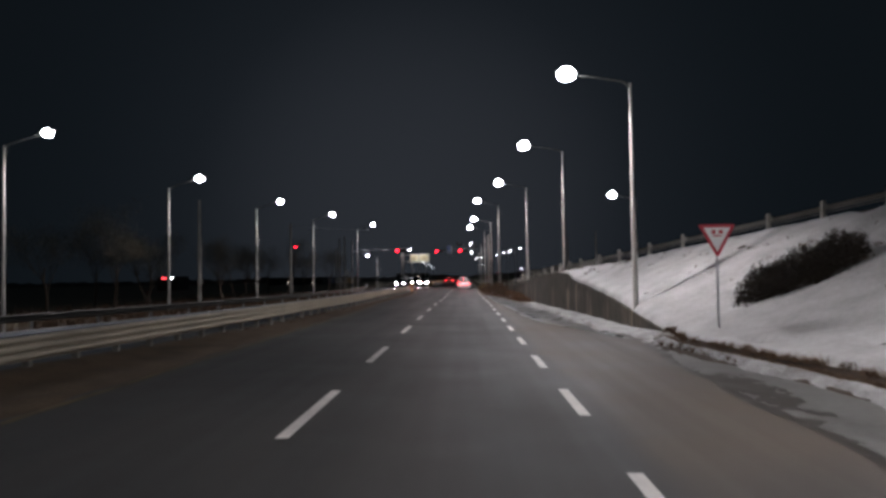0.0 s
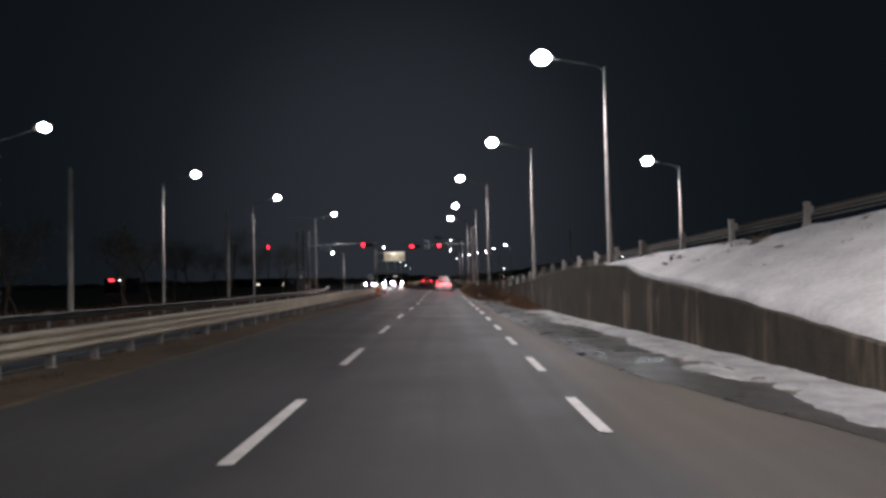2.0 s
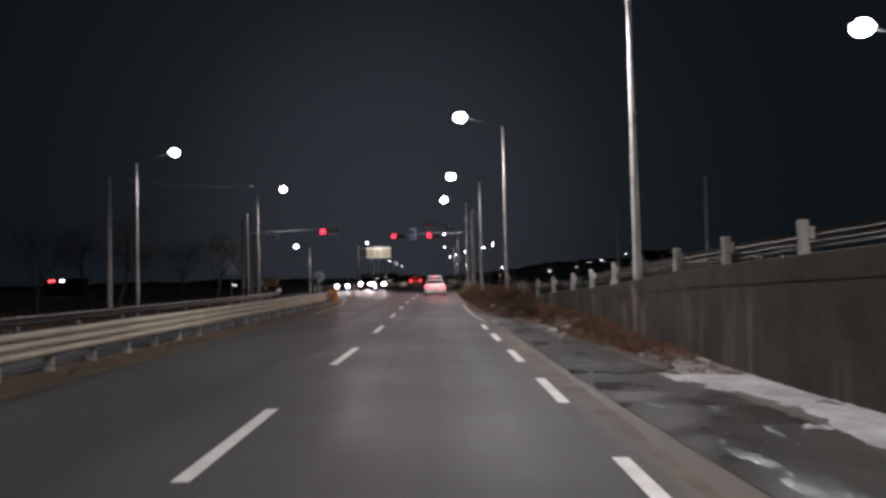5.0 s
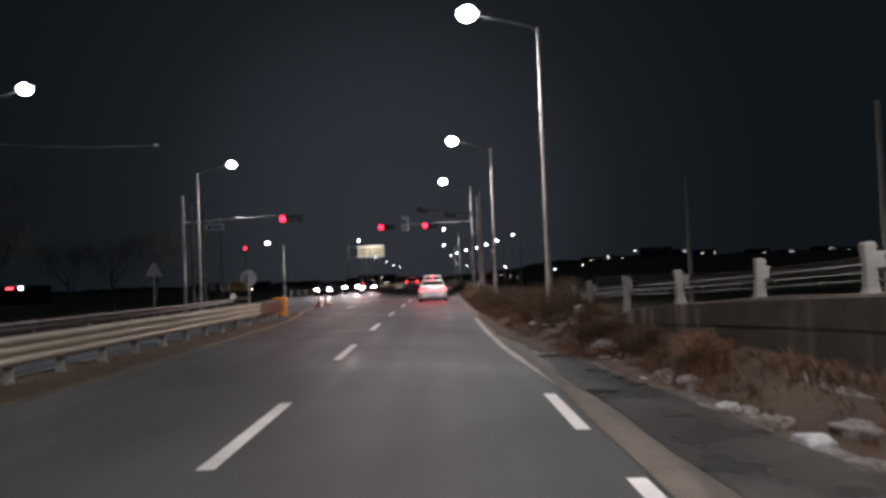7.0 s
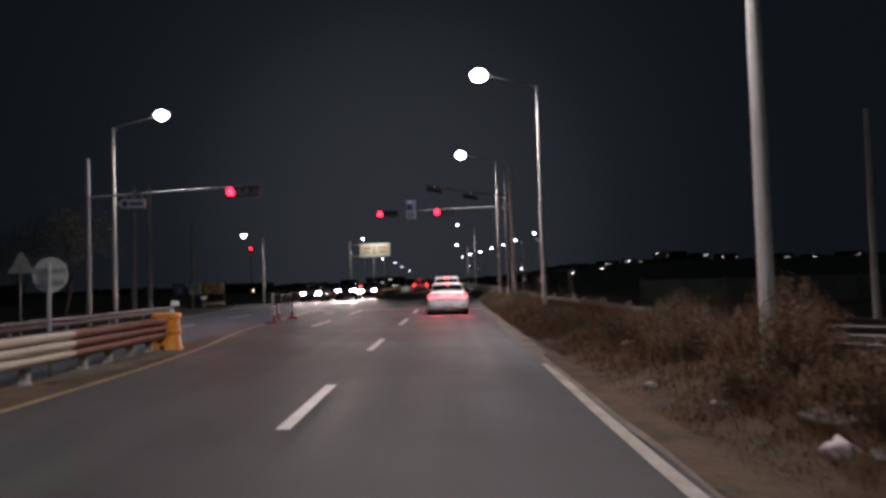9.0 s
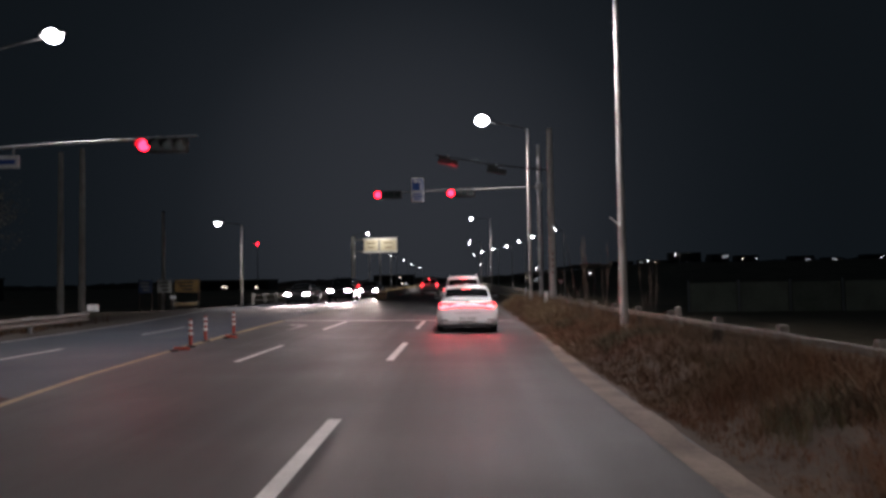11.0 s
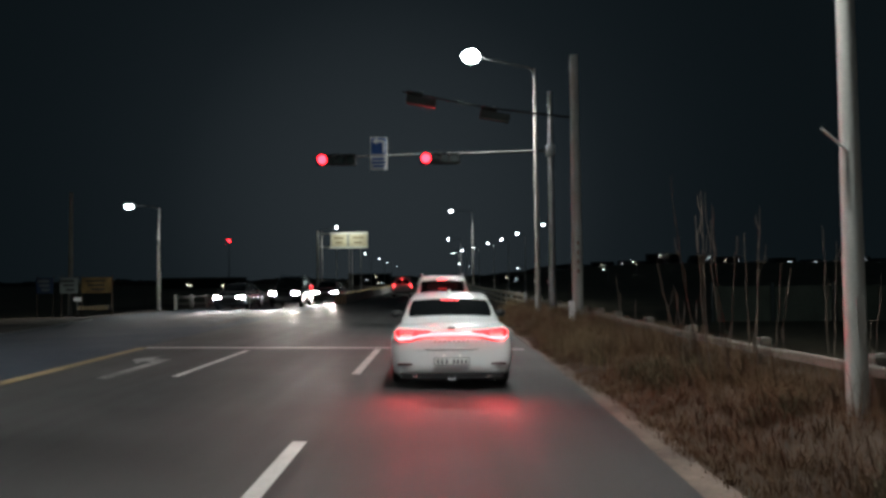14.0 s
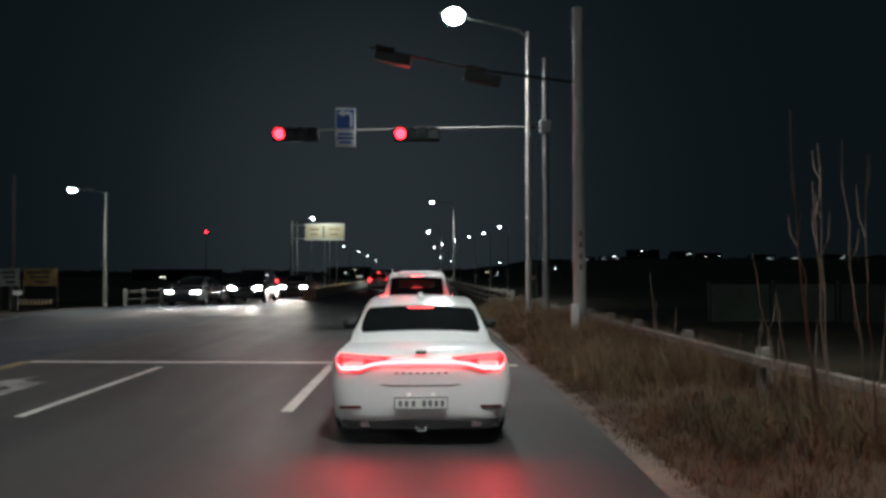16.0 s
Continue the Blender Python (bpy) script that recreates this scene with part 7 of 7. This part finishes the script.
def shop():
    root = thing("far_shop", pose(-80, 200, -0.5), "distant low shop with a red and a white lit sign", "building")
    bm = bmesh.new()
    box(bm, (0, 0, 1.8), (5.5, 8, 3.6))
    part("wall", bm, DARK, root)
    bm = bmesh.new()
    box(bm, (-1.0, -4.05, 3.3), (1.3, 0.1, 0.3))
    part("sign", bm, NEON_RED, root, "red lit sign")
    bm = bmesh.new()
    box(bm, (1.2, -4.05, 3.3), (0.7, 0.1, 0.28))
    part("sign", bm, FARLED, root, "white lit sign")
    bm = bmesh.new()
    box(bm, (0, 0, 3.7), (5.8, 8.4, 0.2))
    part("roof", bm, SPUN, root)


shop()


def field_fence():
    root = thing("field_fence", label="long dull green panel fence across the dark field", category="fence")
    m = surface("fence_panel", (0.20, 0.22, 0.17), (0.36, 0.38, 0.30), 0.7, scale=0.6, fine=6, bump=0.1, object_random=0.2)
    bm = bmesh.new()
    box(bm, (0, 0, 1.25), (3.9, 0.06, 2.5), bevel=0.02)
    panel = part("panel", bm, m, root)
    bm = bmesh.new()
    box(bm, (0, 0, 1.35), (0.12, 0.12, 2.75), bevel=0.01)
    post = part("post", bm, GALV, root)
    for k in range(14):
        mm, mp = Matrix.Translation((21 + 4 * k, 143 - 0.6 * k, -1.55)), Matrix.Translation((19 + 4 * k, 143.3 - 0.6 * k, -1.55))
        if k == 0:
            panel.matrix_basis, post.matrix_basis = mm, mp
        else:
            share("panel", panel.data, mm, root)
            share("post", post.data, mp, root)


field_fence()


def far_lamp(x, y, h):
    root = thing("far_street_lamp", pose(x, y, ground_z(x, y) - 0.1), "distant lit street lamp on a thin pole", "street lamp", "distant lamps")
    bm = bmesh.new()
    tube(bm, [(0, 0, 0), (0, 0, h), (-0.4, 0, h + 0.2), (-1.5, 0, h + 0.25)], [0.1, 0.07, 0.05, 0.04], 6)
    part("pole", bm, GALV, root)
    bm = bmesh.new()
    bmesh.ops.create_uvsphere(bm, u_segments=10, v_segments=6, radius=1, matrix=Matrix.Translation((-1.6, 0, h + 0.12)) @ Matrix.Diagonal((0.22, 0.16, 0.10, 1)))
    part("diffuser", bm, FARLED, root, "glowing white diffuser")


for x, y, h in ((-18, 290, 9), (-18, 340, 9), (-19, 400, 9), (6, 310, 9), (10, 380, 9), (17, 450, 9), (-20, 480, 9), (45, 330, 4), (58, 345, 4), (72, 360, 4.5), (24, 300, 6), (88, 380, 4)):
    far_lamp(x, y, h)
